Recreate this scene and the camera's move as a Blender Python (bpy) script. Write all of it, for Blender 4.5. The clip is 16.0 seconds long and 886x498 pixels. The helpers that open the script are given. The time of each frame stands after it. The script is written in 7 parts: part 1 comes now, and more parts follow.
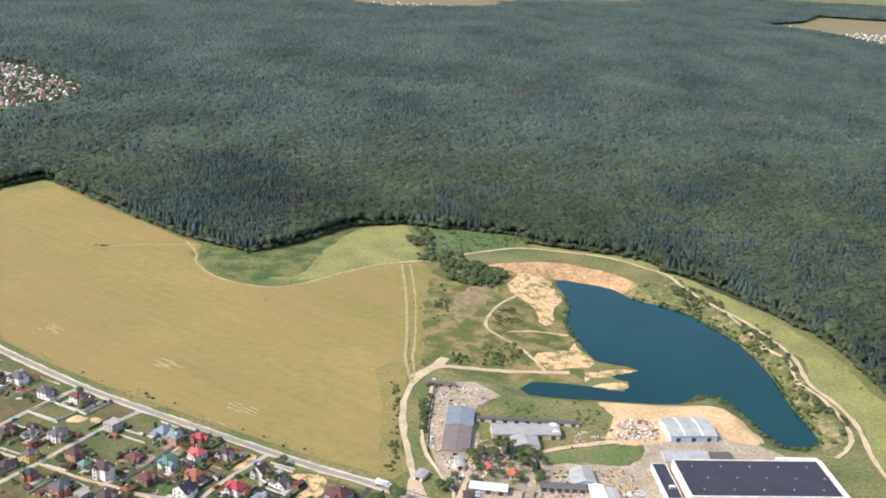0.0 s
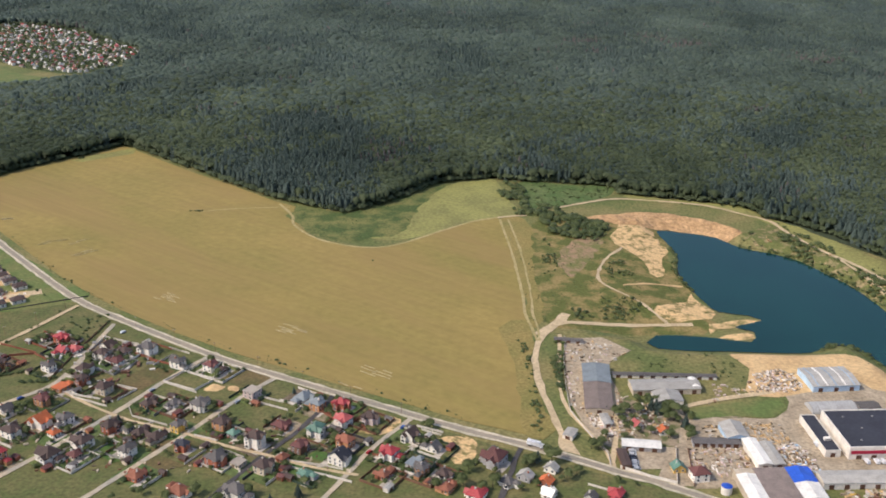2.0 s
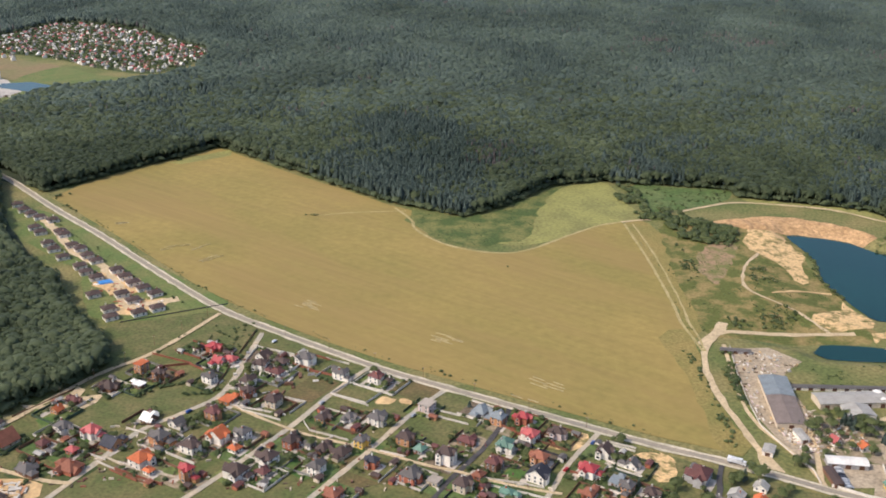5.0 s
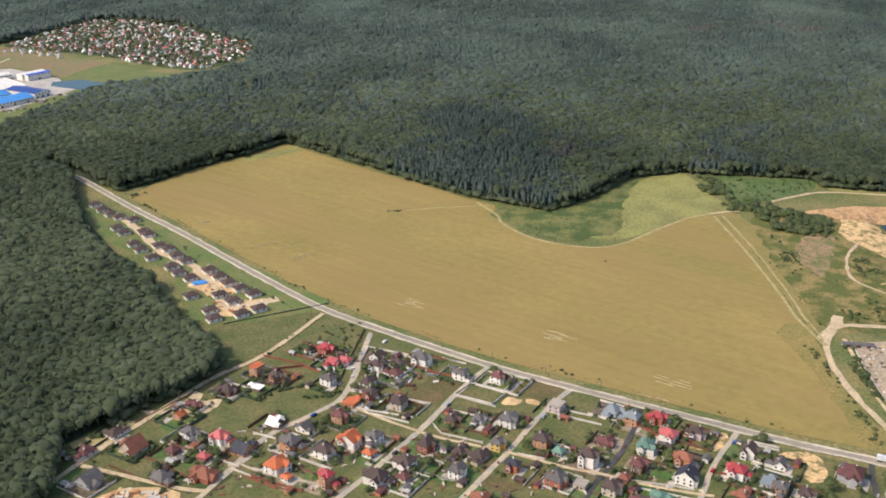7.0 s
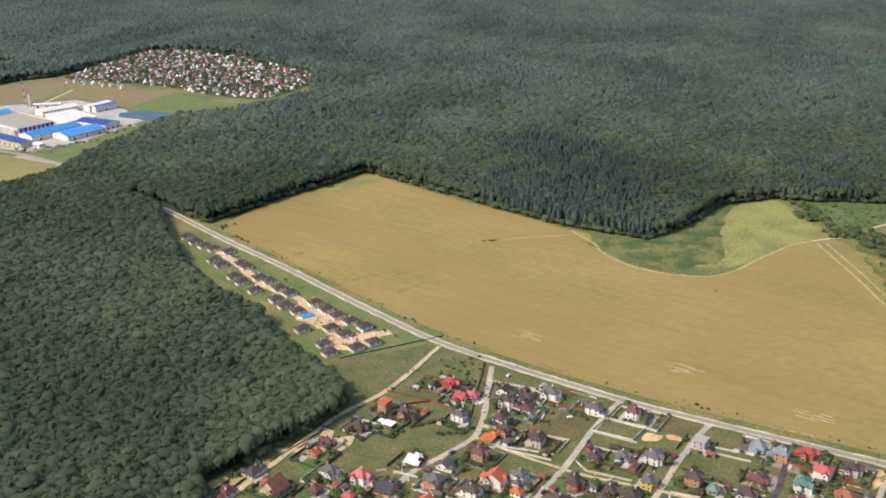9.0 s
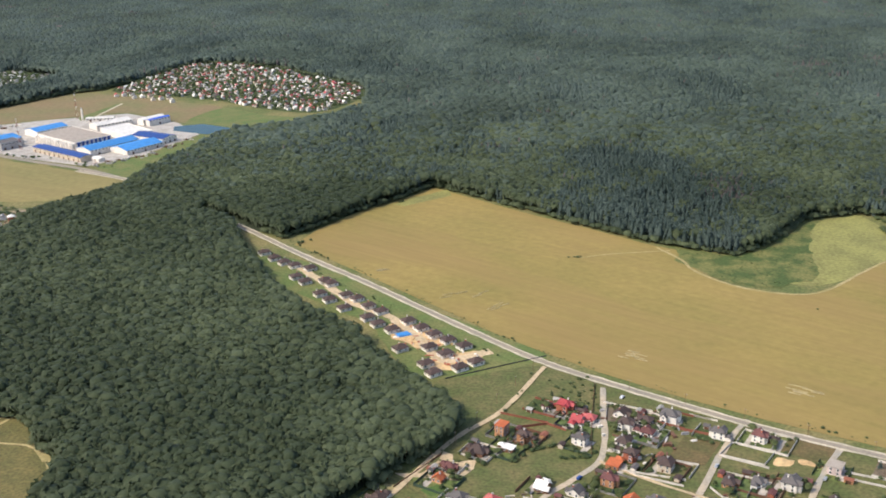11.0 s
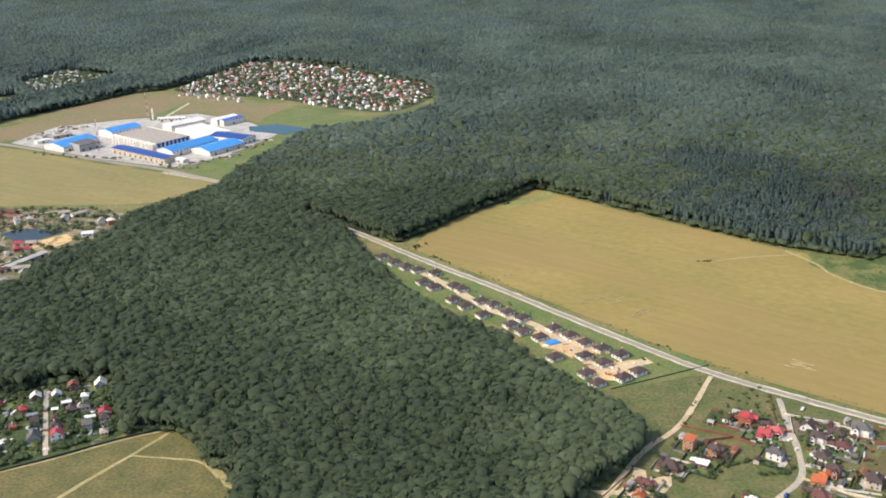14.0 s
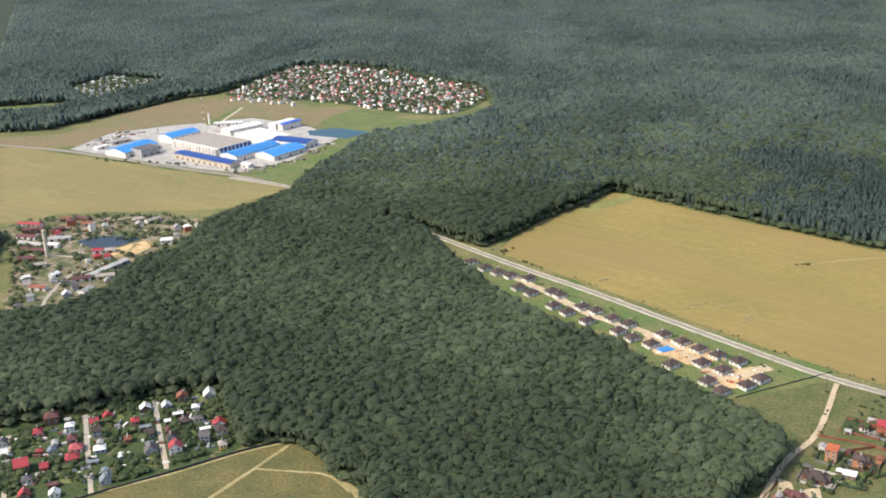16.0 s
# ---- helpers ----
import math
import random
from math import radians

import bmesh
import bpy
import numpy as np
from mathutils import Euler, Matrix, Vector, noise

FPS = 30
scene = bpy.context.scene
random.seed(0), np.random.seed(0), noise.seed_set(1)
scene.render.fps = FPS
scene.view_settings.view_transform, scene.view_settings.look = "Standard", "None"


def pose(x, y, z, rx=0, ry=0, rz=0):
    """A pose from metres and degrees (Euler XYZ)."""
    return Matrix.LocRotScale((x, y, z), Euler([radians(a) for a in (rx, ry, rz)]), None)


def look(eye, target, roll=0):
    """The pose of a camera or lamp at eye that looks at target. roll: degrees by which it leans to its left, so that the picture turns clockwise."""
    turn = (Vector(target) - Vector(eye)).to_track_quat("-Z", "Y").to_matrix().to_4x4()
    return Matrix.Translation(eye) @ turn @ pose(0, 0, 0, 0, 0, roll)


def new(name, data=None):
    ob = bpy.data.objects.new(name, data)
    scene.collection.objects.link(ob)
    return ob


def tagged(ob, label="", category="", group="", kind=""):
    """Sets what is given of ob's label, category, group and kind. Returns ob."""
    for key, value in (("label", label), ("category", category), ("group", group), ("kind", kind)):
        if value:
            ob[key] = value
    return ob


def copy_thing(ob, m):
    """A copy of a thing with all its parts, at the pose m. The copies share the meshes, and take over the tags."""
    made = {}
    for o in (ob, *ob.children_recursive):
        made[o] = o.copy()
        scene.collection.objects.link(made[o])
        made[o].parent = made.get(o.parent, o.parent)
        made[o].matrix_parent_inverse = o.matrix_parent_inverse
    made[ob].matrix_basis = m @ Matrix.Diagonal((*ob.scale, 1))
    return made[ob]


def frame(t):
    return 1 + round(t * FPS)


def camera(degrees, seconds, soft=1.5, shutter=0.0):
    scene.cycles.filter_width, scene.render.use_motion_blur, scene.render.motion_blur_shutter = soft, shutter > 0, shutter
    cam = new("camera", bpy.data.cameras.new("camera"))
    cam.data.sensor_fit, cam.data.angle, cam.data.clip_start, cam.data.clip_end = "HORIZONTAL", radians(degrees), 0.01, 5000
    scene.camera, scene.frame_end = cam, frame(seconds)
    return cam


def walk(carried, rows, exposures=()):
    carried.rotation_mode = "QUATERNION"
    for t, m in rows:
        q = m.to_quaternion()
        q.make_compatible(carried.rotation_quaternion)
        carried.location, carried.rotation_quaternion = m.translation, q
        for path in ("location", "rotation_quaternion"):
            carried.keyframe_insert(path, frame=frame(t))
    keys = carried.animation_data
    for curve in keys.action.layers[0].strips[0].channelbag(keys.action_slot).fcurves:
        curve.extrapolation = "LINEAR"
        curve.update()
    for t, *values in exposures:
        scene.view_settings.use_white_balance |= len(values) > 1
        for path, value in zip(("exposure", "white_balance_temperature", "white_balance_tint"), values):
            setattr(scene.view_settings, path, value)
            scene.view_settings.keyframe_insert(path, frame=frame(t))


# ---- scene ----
cam = camera(46.4, 16.0, soft=1.8)
PATH = [
    (0, (1.441, 0.519, 324.359), (1.453, 2.189, 323.803), 2.9),
    (0.5, (-16.639, 4.985, 324.362), (-16.616, 6.641, 323.765), 3.4),
    (1, (-34.885, 7.184, 323.777), (-34.857, 8.834, 323.163), 3.1),
    (1.5, (-51.852, 8.536, 323.296), (-51.828, 10.180, 322.670), 2.1),
    (2, (-68.936, 11.269, 323.660), (-68.961, 12.910, 323.023), 0.5),
    (2.5, (-86.976, 15.515, 323.430), (-87.010, 17.152, 322.784), 0.5),
    (3, (-105.388, 18.418, 323.499), (-105.428, 20.059, 322.864), -0.3),
    (3.5, (-121.710, 21.503, 322.164), (-121.758, 23.148, 321.541), -0.0),
    (4, (-140.213, 25.168, 321.908), (-140.247, 26.813, 321.283), 0.5),
    (6.5, (-230.143, 41.395, 318.529), (-230.185, 43.027, 317.871), -0.2),
    (7, (-248.559, 45.027, 318.555), (-248.605, 46.661, 317.902), -0.5),
    (7.5, (-264.287, 47.355, 318.863), (-264.339, 48.993, 318.221), -0.4),
    (8, (-282.573, 49.878, 319.171), (-282.632, 51.520, 318.544), -1.0),
    (8.5, (-300.997, 52.306, 319.463), (-301.064, 53.953, 318.843), -1.3),
    (9, (-318.988, 55.651, 319.563), (-319.065, 57.299, 318.950), -1.3),
    (9.5, (-335.301, 58.297, 319.608), (-335.384, 59.946, 318.998), -1.0),
    (12, (-422.020, 75.901, 319.774), (-422.117, 77.557, 319.187), -1.7),
    (12.5, (-440.297, 79.063, 320.133), (-440.392, 80.716, 319.537), -1.5),
    (13, (-458.649, 82.202, 320.166), (-458.743, 83.855, 319.569), -1.5),
    (13.5, (-475.804, 84.885, 319.913), (-475.898, 86.537, 319.318), -1.5),
    (14, (-494.207, 87.915, 319.499), (-494.303, 89.567, 318.902), -1.6),
    (14.5, (-511.211, 90.104, 319.336), (-511.311, 91.757, 318.739), -1.6),
    (15, (-529.049, 93.730, 319.424), (-529.154, 95.381, 318.826), -1.6),
    (15.5, (-545.905, 97.161, 319.128), (-546.014, 98.813, 318.531), -2.0),
    (16, (-563.986, 100.726, 317.733), (-564.101, 102.379, 317.141), -2.2),
]
rows = [(t, look(eye, target, roll)) for t, eye, target, roll in PATH]
walk(cam, rows, [(0, 0.76, 5730, 13), (1, 0.43, 5930, 14), (2, 0.26, 6080, 15), (3.5, 0.35, 6080, 15), (7, 0.46, 6130, 15), (9, 0.52, 6080, 14), (12.5, 0.57, 5980, 12), (16, 0.71, 5930, 11)])

# ---------------------------------------------------------------- light
SUN_TO = Vector((-0.93, -0.36, 1.05)).normalized()
SUN_AZ = math.atan2(SUN_TO.x, SUN_TO.y)
world = bpy.data.worlds.new("sky")
world.use_nodes = True
scene.world = world
wn, wl = world.node_tree.nodes, world.node_tree.links
sky = wn.new("ShaderNodeTexSky")
sky.sky_type = "NISHITA"
sky.sun_disc = False
sky.sun_elevation = math.asin(SUN_TO.z)
sky.sun_rotation = SUN_AZ
sky.altitude = 400
sky.air_density = 1.0
sky.dust_density = 3.2
sky.ozone_density = 0.4
wl.new(sky.outputs[0], wn["Background"].inputs[0])
wn["Background"].inputs[1].default_value = 0.15
sun = new("sun", bpy.data.lights.new("sun", "SUN"))
sun.data.energy, sun.data.angle, sun.data.color = 2.5, radians(0.55), (1.0, 0.89, 0.70)
sun.matrix_world = Matrix.Translation((0, 0, 900)) @ SUN_TO.to_track_quat("Z", "Y").to_matrix().to_4x4()

# ---------------------------------------------------------------- helpers


def material(name, colour, rough=0.8, spread=0.25, big=40.0, fine=2.0, bump=0.0, metal=0.0, second=None, vary=0.0, spec=0.3):
    """A surface with noise at two sizes in metres; second: the colour that its stains lead to; vary: from object to object."""
    m = bpy.data.materials.new(name)
    m.use_nodes = True
    n, l = m.node_tree.nodes, m.node_tree.links
    b = n["Principled BSDF"]
    b.inputs["Roughness"].default_value, b.inputs["Metallic"].default_value = rough, metal
    b.inputs["Specular IOR Level"].default_value = spec
    geo = n.new("ShaderNodeNewGeometry")
    tex = []
    for size in (big, fine):
        t = n.new("ShaderNodeTexNoise")
        t.inputs["Scale"].default_value, t.inputs["Detail"].default_value = 1.0 / size, 5
        l.new(geo.outputs["Position"], t.inputs["Vector"])
        tex.append(t)
    mix = n.new("ShaderNodeMix")
    mix.data_type = "RGBA"
    other = second or tuple(c * 0.6 for c in colour)
    mix.inputs[6].default_value, mix.inputs[7].default_value = (*colour, 1), (*other, 1)
    ramp = n.new("ShaderNodeMapRange")
    ramp.inputs[1].default_value, ramp.inputs[2].default_value = 0.38, 0.66
    l.new(tex[0].outputs[0], ramp.inputs[0])
    l.new(ramp.outputs[0], mix.inputs[0])
    value = n.new("ShaderNodeMapRange")
    value.inputs[1].default_value, value.inputs[2].default_value = 0.3, 0.7
    value.inputs[3].default_value, value.inputs[4].default_value = 1 - spread, 1 + spread
    l.new(tex[1].outputs[0], value.inputs[0])
    hsv = n.new("ShaderNodeHueSaturation")
    l.new(mix.outputs[2], hsv.inputs["Color"])
    if vary:
        info = n.new("ShaderNodeObjectInfo")
        v = n.new("ShaderNodeMapRange")
        v.inputs[3].default_value, v.inputs[4].default_value = 1 - vary, 1 + vary
        l.new(info.outputs["Random"], v.inputs[0])
        times = n.new("ShaderNodeMath")
        times.operation = "MULTIPLY"
        l.new(v.outputs[0], times.inputs[0])
        l.new(value.outputs[0], times.inputs[1])
        l.new(times.outputs[0], hsv.inputs["Value"])
    else:
        l.new(value.outputs[0], hsv.inputs["Value"])
    l.new(hsv.outputs[0], b.inputs["Base Color"])
    if bump:
        bp = n.new("ShaderNodeBump")
        bp.inputs["Distance"].default_value, bp.inputs["Strength"].default_value = bump, 0.8
        l.new(tex[1].outputs[0], bp.inputs["Height"])
        l.new(bp.outputs[0], b.inputs["Normal"])
    return m


def mottled(name, first, second, size, share, rough=0.95, soft=0.04):
    """Two covers in patches, such as grass coming through sand; share: how much is of the second."""
    m = bpy.data.materials.new(name)
    m.use_nodes = True
    n, l = m.node_tree.nodes, m.node_tree.links
    b = n["Principled BSDF"]
    b.inputs["Roughness"].default_value = rough
    b.inputs["Specular IOR Level"].default_value = 0.2
    geo = n.new("ShaderNodeNewGeometry")
    t = n.new("ShaderNodeTexNoise")
    t.inputs["Scale"].default_value, t.inputs["Detail"].default_value, t.inputs["Roughness"].default_value = 1 / size, 7, 0.62
    fine = n.new("ShaderNodeTexNoise")
    fine.inputs["Scale"].default_value, fine.inputs["Detail"].default_value = 0.5, 4
    for x in (t, fine):
        l.new(geo.outputs["Position"], x.inputs["Vector"])
    edge = n.new("ShaderNodeMapRange")
    middle = 0.5 + (0.5 - share) * 0.42
    edge.inputs[1].default_value, edge.inputs[2].default_value = middle - soft, middle + soft
    l.new(t.outputs[0], edge.inputs[0])
    mix = n.new("ShaderNodeMix")
    mix.data_type = "RGBA"
    mix.inputs[6].default_value, mix.inputs[7].default_value = (*first, 1), (*second, 1)
    l.new(edge.outputs[0], mix.inputs[0])
    v = n.new("ShaderNodeMapRange")
    v.inputs[1].default_value, v.inputs[2].default_value, v.inputs[3].default_value, v.inputs[4].default_value = 0.3, 0.7, 0.75, 1.25
    l.new(fine.outputs[0], v.inputs[0])
    hsv = n.new("ShaderNodeHueSaturation")
    l.new(mix.outputs[2], hsv.inputs["Color"])
    l.new(v.outputs[0], hsv.inputs["Value"])
    l.new(hsv.outputs[0], b.inputs["Base Color"])
    return m


def foliage(name, dark, light, brown=None):
    """Leaves: 'tone' is each plant's own hue, in the woods also lifted with distance for haze; islands are its sprays;
    the leaves lie flatter than the crown's outline.
    """
    m = bpy.data.materials.new(name)
    m.use_nodes = True
    n, l = m.node_tree.nodes, m.node_tree.links
    b = n["Principled BSDF"]
    b.inputs["Roughness"].default_value = 0.65
    b.inputs["Specular IOR Level"].default_value = 0.25
    # Faint blue-tinted sheen stands in for haze on canopies seen edge-on.
    b.inputs["Sheen Weight"].default_value, b.inputs["Sheen Roughness"].default_value = 0.05, 0.5
    b.inputs["Sheen Tint"].default_value = (0.6, 0.75, 1.0, 1)
    tone = n.new("ShaderNodeAttribute")
    tone.attribute_name = "tone"
    geo = n.new("ShaderNodeNewGeometry")
    add = n.new("ShaderNodeMath")
    add.operation = "MULTIPLY_ADD"
    add.inputs[1].default_value = 0.16
    l.new(geo.outputs["Random Per Island"], add.inputs[0])
    l.new(tone.outputs["Fac"], add.inputs[2])
    ramp = n.new("ShaderNodeValToRGB")
    e = ramp.color_ramp.elements
    e[0].position, e[0].color = 0.1, (*dark, 1)
    e[1].position, e[1].color = 1.0, (*light, 1)
    l.new(add.outputs[0], ramp.inputs[0])
    leafy = n.new("ShaderNodeTexNoise")
    leafy.inputs["Scale"].default_value, leafy.inputs["Detail"].default_value, leafy.inputs["Roughness"].default_value = 0.55, 3, 0.75
    l.new(geo.outputs["Position"], leafy.inputs["Vector"])
    dapple = n.new("ShaderNodeMapRange")
    dapple.inputs[1].default_value, dapple.inputs[2].default_value, dapple.inputs[3].default_value, dapple.inputs[4].default_value = 0.3, 0.7, 0.84, 1.16
    l.new(leafy.outputs[0], dapple.inputs[0])
    hue = n.new("ShaderNodeHueSaturation")
    l.new(ramp.outputs[0], hue.inputs["Color"])
    l.new(dapple.outputs[0], hue.inputs["Value"])
    bump = n.new("ShaderNodeBump")
    bump.inputs["Strength"].default_value, bump.inputs["Distance"].default_value = 0.35, 0.6
    l.new(leafy.outputs[0], bump.inputs["Height"])
    spread = n.new("ShaderNodeMix")
    spread.data_type = "VECTOR"
    spread.inputs[0].default_value, spread.inputs[5].default_value = 0.45, (0, 0, 1)
    l.new(bump.outputs[0], spread.inputs[4])
    l.new(spread.outputs[1], b.inputs["Normal"])
    l.new(hue.outputs[0], b.inputs["Base Color"])
    thin = n.new("ShaderNodeBsdfTranslucent")
    l.new(hue.outputs[0], thin.inputs[0])
    both = n.new("ShaderNodeMixShader")
    both.inputs[0].default_value = 0.42
    l.new(b.outputs[0], both.inputs[1])
    l.new(thin.outputs[0], both.inputs[2])
    l.new(both.outputs[0], n["Material Output"].inputs[0])
    return m


def mesh_of(name, verts, faces, material=None, smooth=False):
    me = bpy.data.meshes.new(name)
    me.from_pydata([tuple(v) for v in verts], [], [tuple(f) for f in faces])
    if material:
        me.materials.append(material)
    me.shade_flat()
    me.update()
    return me


def mesh_np(name, verts, tris, material, tone=None):
    """A triangle mesh from arrays."""
    me = bpy.data.meshes.new(name)
    me.vertices.add(len(verts))
    me.vertices.foreach_set("co", np.asarray(verts, np.float32).ravel())
    me.loops.add(len(tris) * 3)
    me.loops.foreach_set("vertex_index", np.asarray(tris, np.int32).ravel())
    me.polygons.add(len(tris))
    me.polygons.foreach_set("loop_start", np.arange(0, len(tris) * 3, 3, dtype=np.int32))
    me.polygons.foreach_set("loop_total", np.full(len(tris), 3, np.int32))
    if tone is not None:
        me.attributes.new("tone", "FLOAT", "POINT").data.foreach_set("value", np.asarray(tone, np.float32))
    me.materials.append(material)
    me.update(calc_edges=True)
    me.shade_smooth() if tone is not None else me.shade_flat()
    return me


def part(name, me, parent, label="", at=(0, 0, 0), turn=0.0, scale=(1, 1, 1)):
    ob = new(name, me)
    ob.parent = parent
    ob.location, ob.rotation_euler, ob.scale = at, (0, 0, turn), scale
    if label:
        ob["label"] = label
    return ob


def thing(name, x, y, turn=0.0, label="", category="", group="", z=None):
    ob = new(name)
    ob.location, ob.rotation_euler = (x, y, ground_z(x, y) if z is None else z), (0, 0, radians(turn))
    ob.empty_display_size = 0.2
    return tagged(ob, label, category, group)


def inside(px, py, poly):
    """Which points lie in a polygon."""
    px, py = np.asarray(px, float), np.asarray(py, float)
    res = np.zeros(px.shape, bool)
    for (x1, y1), (x2, y2) in zip(poly, poly[1:] + poly[:1]):
        if y1 != y2:
            res ^= ((y1 > py) != (y2 > py)) & (px < (x2 - x1) * (py - y1) / (y2 - y1) + x1)
    return res


def distance(px, py, line, closed=True):
    """How far points lie from a line of corners."""
    px, py = np.asarray(px, float), np.asarray(py, float)
    best = np.full(px.shape, 1e9)
    for (x1, y1), (x2, y2) in zip(line, line[1:] + (line[:1] if closed else [])):
        dx, dy = x2 - x1, y2 - y1
        k = np.clip(((px - x1) * dx + (py - y1) * dy) / (dx * dx + dy * dy + 1e-9), 0, 1)
        best = np.minimum(best, np.hypot(px - x1 - k * dx, py - y1 - k * dy))
    return best


def smooth_line(pts, step=6.0, closed=False):
    """A Catmull-Rom line through corners, resampled."""
    p = [Vector((x, y, 0)) for x, y in pts]
    n, out = len(p), []
    for i in range(n if closed else n - 1):
        a = p[(i - 1) % n] if closed or i > 0 else p[0] * 2 - p[1]
        b, c = p[i], p[(i + 1) % n]
        d = p[(i + 2) % n] if closed or i + 2 < n else p[-1] * 2 - p[-2]
        k = max(1, int((c - b).length / step))
        for j in range(k):
            t = j / k
            q = 0.5 * (2 * b + (c - a) * t + (2 * a - 5 * b + 4 * c - d) * t * t + (3 * b - a - 3 * c + d) * t ** 3)
            out.append((q.x, q.y))
    if not closed:
        out.append((p[-1].x, p[-1].y))
    return out


# ---------------------------------------------------------------- the lake's outline and the lie of the land
WATER = -5.3
LAKE = [(115, 913), (139, 912), (165, 900), (181, 873), (209, 856), (225, 841), (238, 815), (251, 786), (259, 748), (262, 708),
        (261, 671), (264, 642), (264, 618), (253, 609), (238, 610), (231, 622), (226, 646), (219, 667), (210, 679), (198, 679),
        (180, 667), (147, 666), (122, 667), (99, 667), (74, 670), (67, 679), (76, 691), (100, 691), (121, 688), (143, 683),
        (149, 700), (136, 707), (160, 720), (152, 728), (131, 734), (125, 749), (119, 776), (115, 811), (121, 845), (120, 872)]
LAKE_LINE = smooth_line(LAKE, 5, True)


def ground_z(x, y):
    """The height of the ground: level, but for the old pit that holds the lake."""
    one = np.ndim(x) == 0
    x, y = np.atleast_1d(np.asarray(x, float)), np.atleast_1d(np.asarray(y, float))
    z = np.zeros(x.shape)
    near = (x > -35) & (x < 370) & (y > 530) & (y < 1020)
    if near.any():
        a, b = x[near], y[near]
        d, ins = distance(a, b, LAKE_LINE), inside(a, b, LAKE_LINE)
        low = np.clip((167 - a) / 35, 0, 1) * np.clip((b - 673) / 18, 0, 1) * np.clip((893 - b) / 26, 0, 1)
        bank = 18 + 48 * low
        k = np.clip(d / bank, 0, 1)
        up = WATER * (1 - k * k * (3 - 2 * k))
        z[near] = np.where(ins, WATER - np.minimum(d * 0.4, 4), up)
    return float(z[0]) if one else z

# ---------------------------------------------------------------- materials
GRASS = material("rough_grass", (0.112, 0.132, 0.038), 0.9, 0.35, 40, 2.5, 0.0, second=(0.215, 0.18, 0.068))
LAWN = material("mown_lawn", (0.110, 0.150, 0.040), 0.9, 0.25, 22, 2.5, second=(0.165, 0.165, 0.055))
MEADOW = material("dry_meadow", (0.158, 0.130, 0.044), 0.9, 0.3, 18, 2, second=(0.100, 0.098, 0.032))
MARSH = material("marsh_grass", (0.075, 0.12, 0.032), 0.9, 0.35, 22, 4, second=(0.12, 0.15, 0.05))
PALE = material("pale_ley", (0.26, 0.25, 0.075), 0.9, 0.25, 30, 3, second=(0.195, 0.185, 0.06))
BROWNFIELD = material("brown_fallow", (0.220, 0.160, 0.080), 0.95, 0.15, 70, 6, second=(0.18, 0.165, 0.068))
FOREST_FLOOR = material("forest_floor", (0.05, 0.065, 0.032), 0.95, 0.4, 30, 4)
SAND = material("bare_sand", (0.61, 0.42, 0.205), 0.95, 0.2, 25, 2.5, second=(0.49, 0.325, 0.155))
CLIFF = material("red_clay_face", (0.48, 0.30, 0.145), 0.95, 0.3, 14, 3.0, second=(0.35, 0.215, 0.10))
TRACK = material("sandy_track", (0.56, 0.43, 0.26), 0.95, 0.2, 18, 2, second=(0.44, 0.34, 0.20))
FAINT = material("worn_field_track", (0.40, 0.32, 0.15), 0.95, 0.25, 20, 3, second=(0.30, 0.25, 0.10))
VERGE = material("gravel_verge", (0.58, 0.50, 0.36), 0.95, 0.2, 14, 2, second=(0.40, 0.36, 0.25))
ASPHALT = material("old_asphalt", (0.31, 0.258, 0.19), 0.9, 0.14, 30, 2, second=(0.25, 0.22, 0.17))
LANE = material("lane_surface", (0.47, 0.38, 0.26), 0.95, 0.18, 20, 2, second=(0.33, 0.31, 0.25))
BOG = mottled("boggy_grass", (0.068, 0.098, 0.029), (0.170, 0.166, 0.055), 20, 0.48, soft=0.08)
MARGIN = mottled("uncut_margin", (0.195, 0.172, 0.054), (0.262, 0.200, 0.068), 30, 0.55, soft=0.14)
BANK = mottled("overgrown_bank", (0.102, 0.114, 0.030), (0.255, 0.192, 0.074), 18, 0.44, soft=0.07)
BARE_BANK = mottled("bare_bank", (0.155, 0.155, 0.052), (0.30, 0.20, 0.115), 12, 0.5, soft=0.09)
SANDY = mottled("sand_with_tufts", (0.62, 0.42, 0.20), (0.21, 0.175, 0.066), 7, 0.40, soft=0.06)
STONY = mottled("stony_shore", (0.120, 0.130, 0.040), (0.30, 0.225, 0.115), 7, 0.36, soft=0.07)
TRODDEN = mottled("trodden_earth", (0.30, 0.235, 0.155), (0.115, 0.125, 0.05), 8, 0.44)
GARDENS = mottled("garden_ground", (0.060, 0.082, 0.028), (0.19, 0.155, 0.09), 9, 0.24)
YARD = material("concrete_yard", (0.41, 0.328, 0.222), 0.95, 0.3, 12, 2, second=(0.29, 0.23, 0.152))
CONCRETE_YARD = material("loading_concrete", (0.46, 0.42, 0.36), 0.95, 0.2, 15, 3, second=(0.34, 0.31, 0.26))


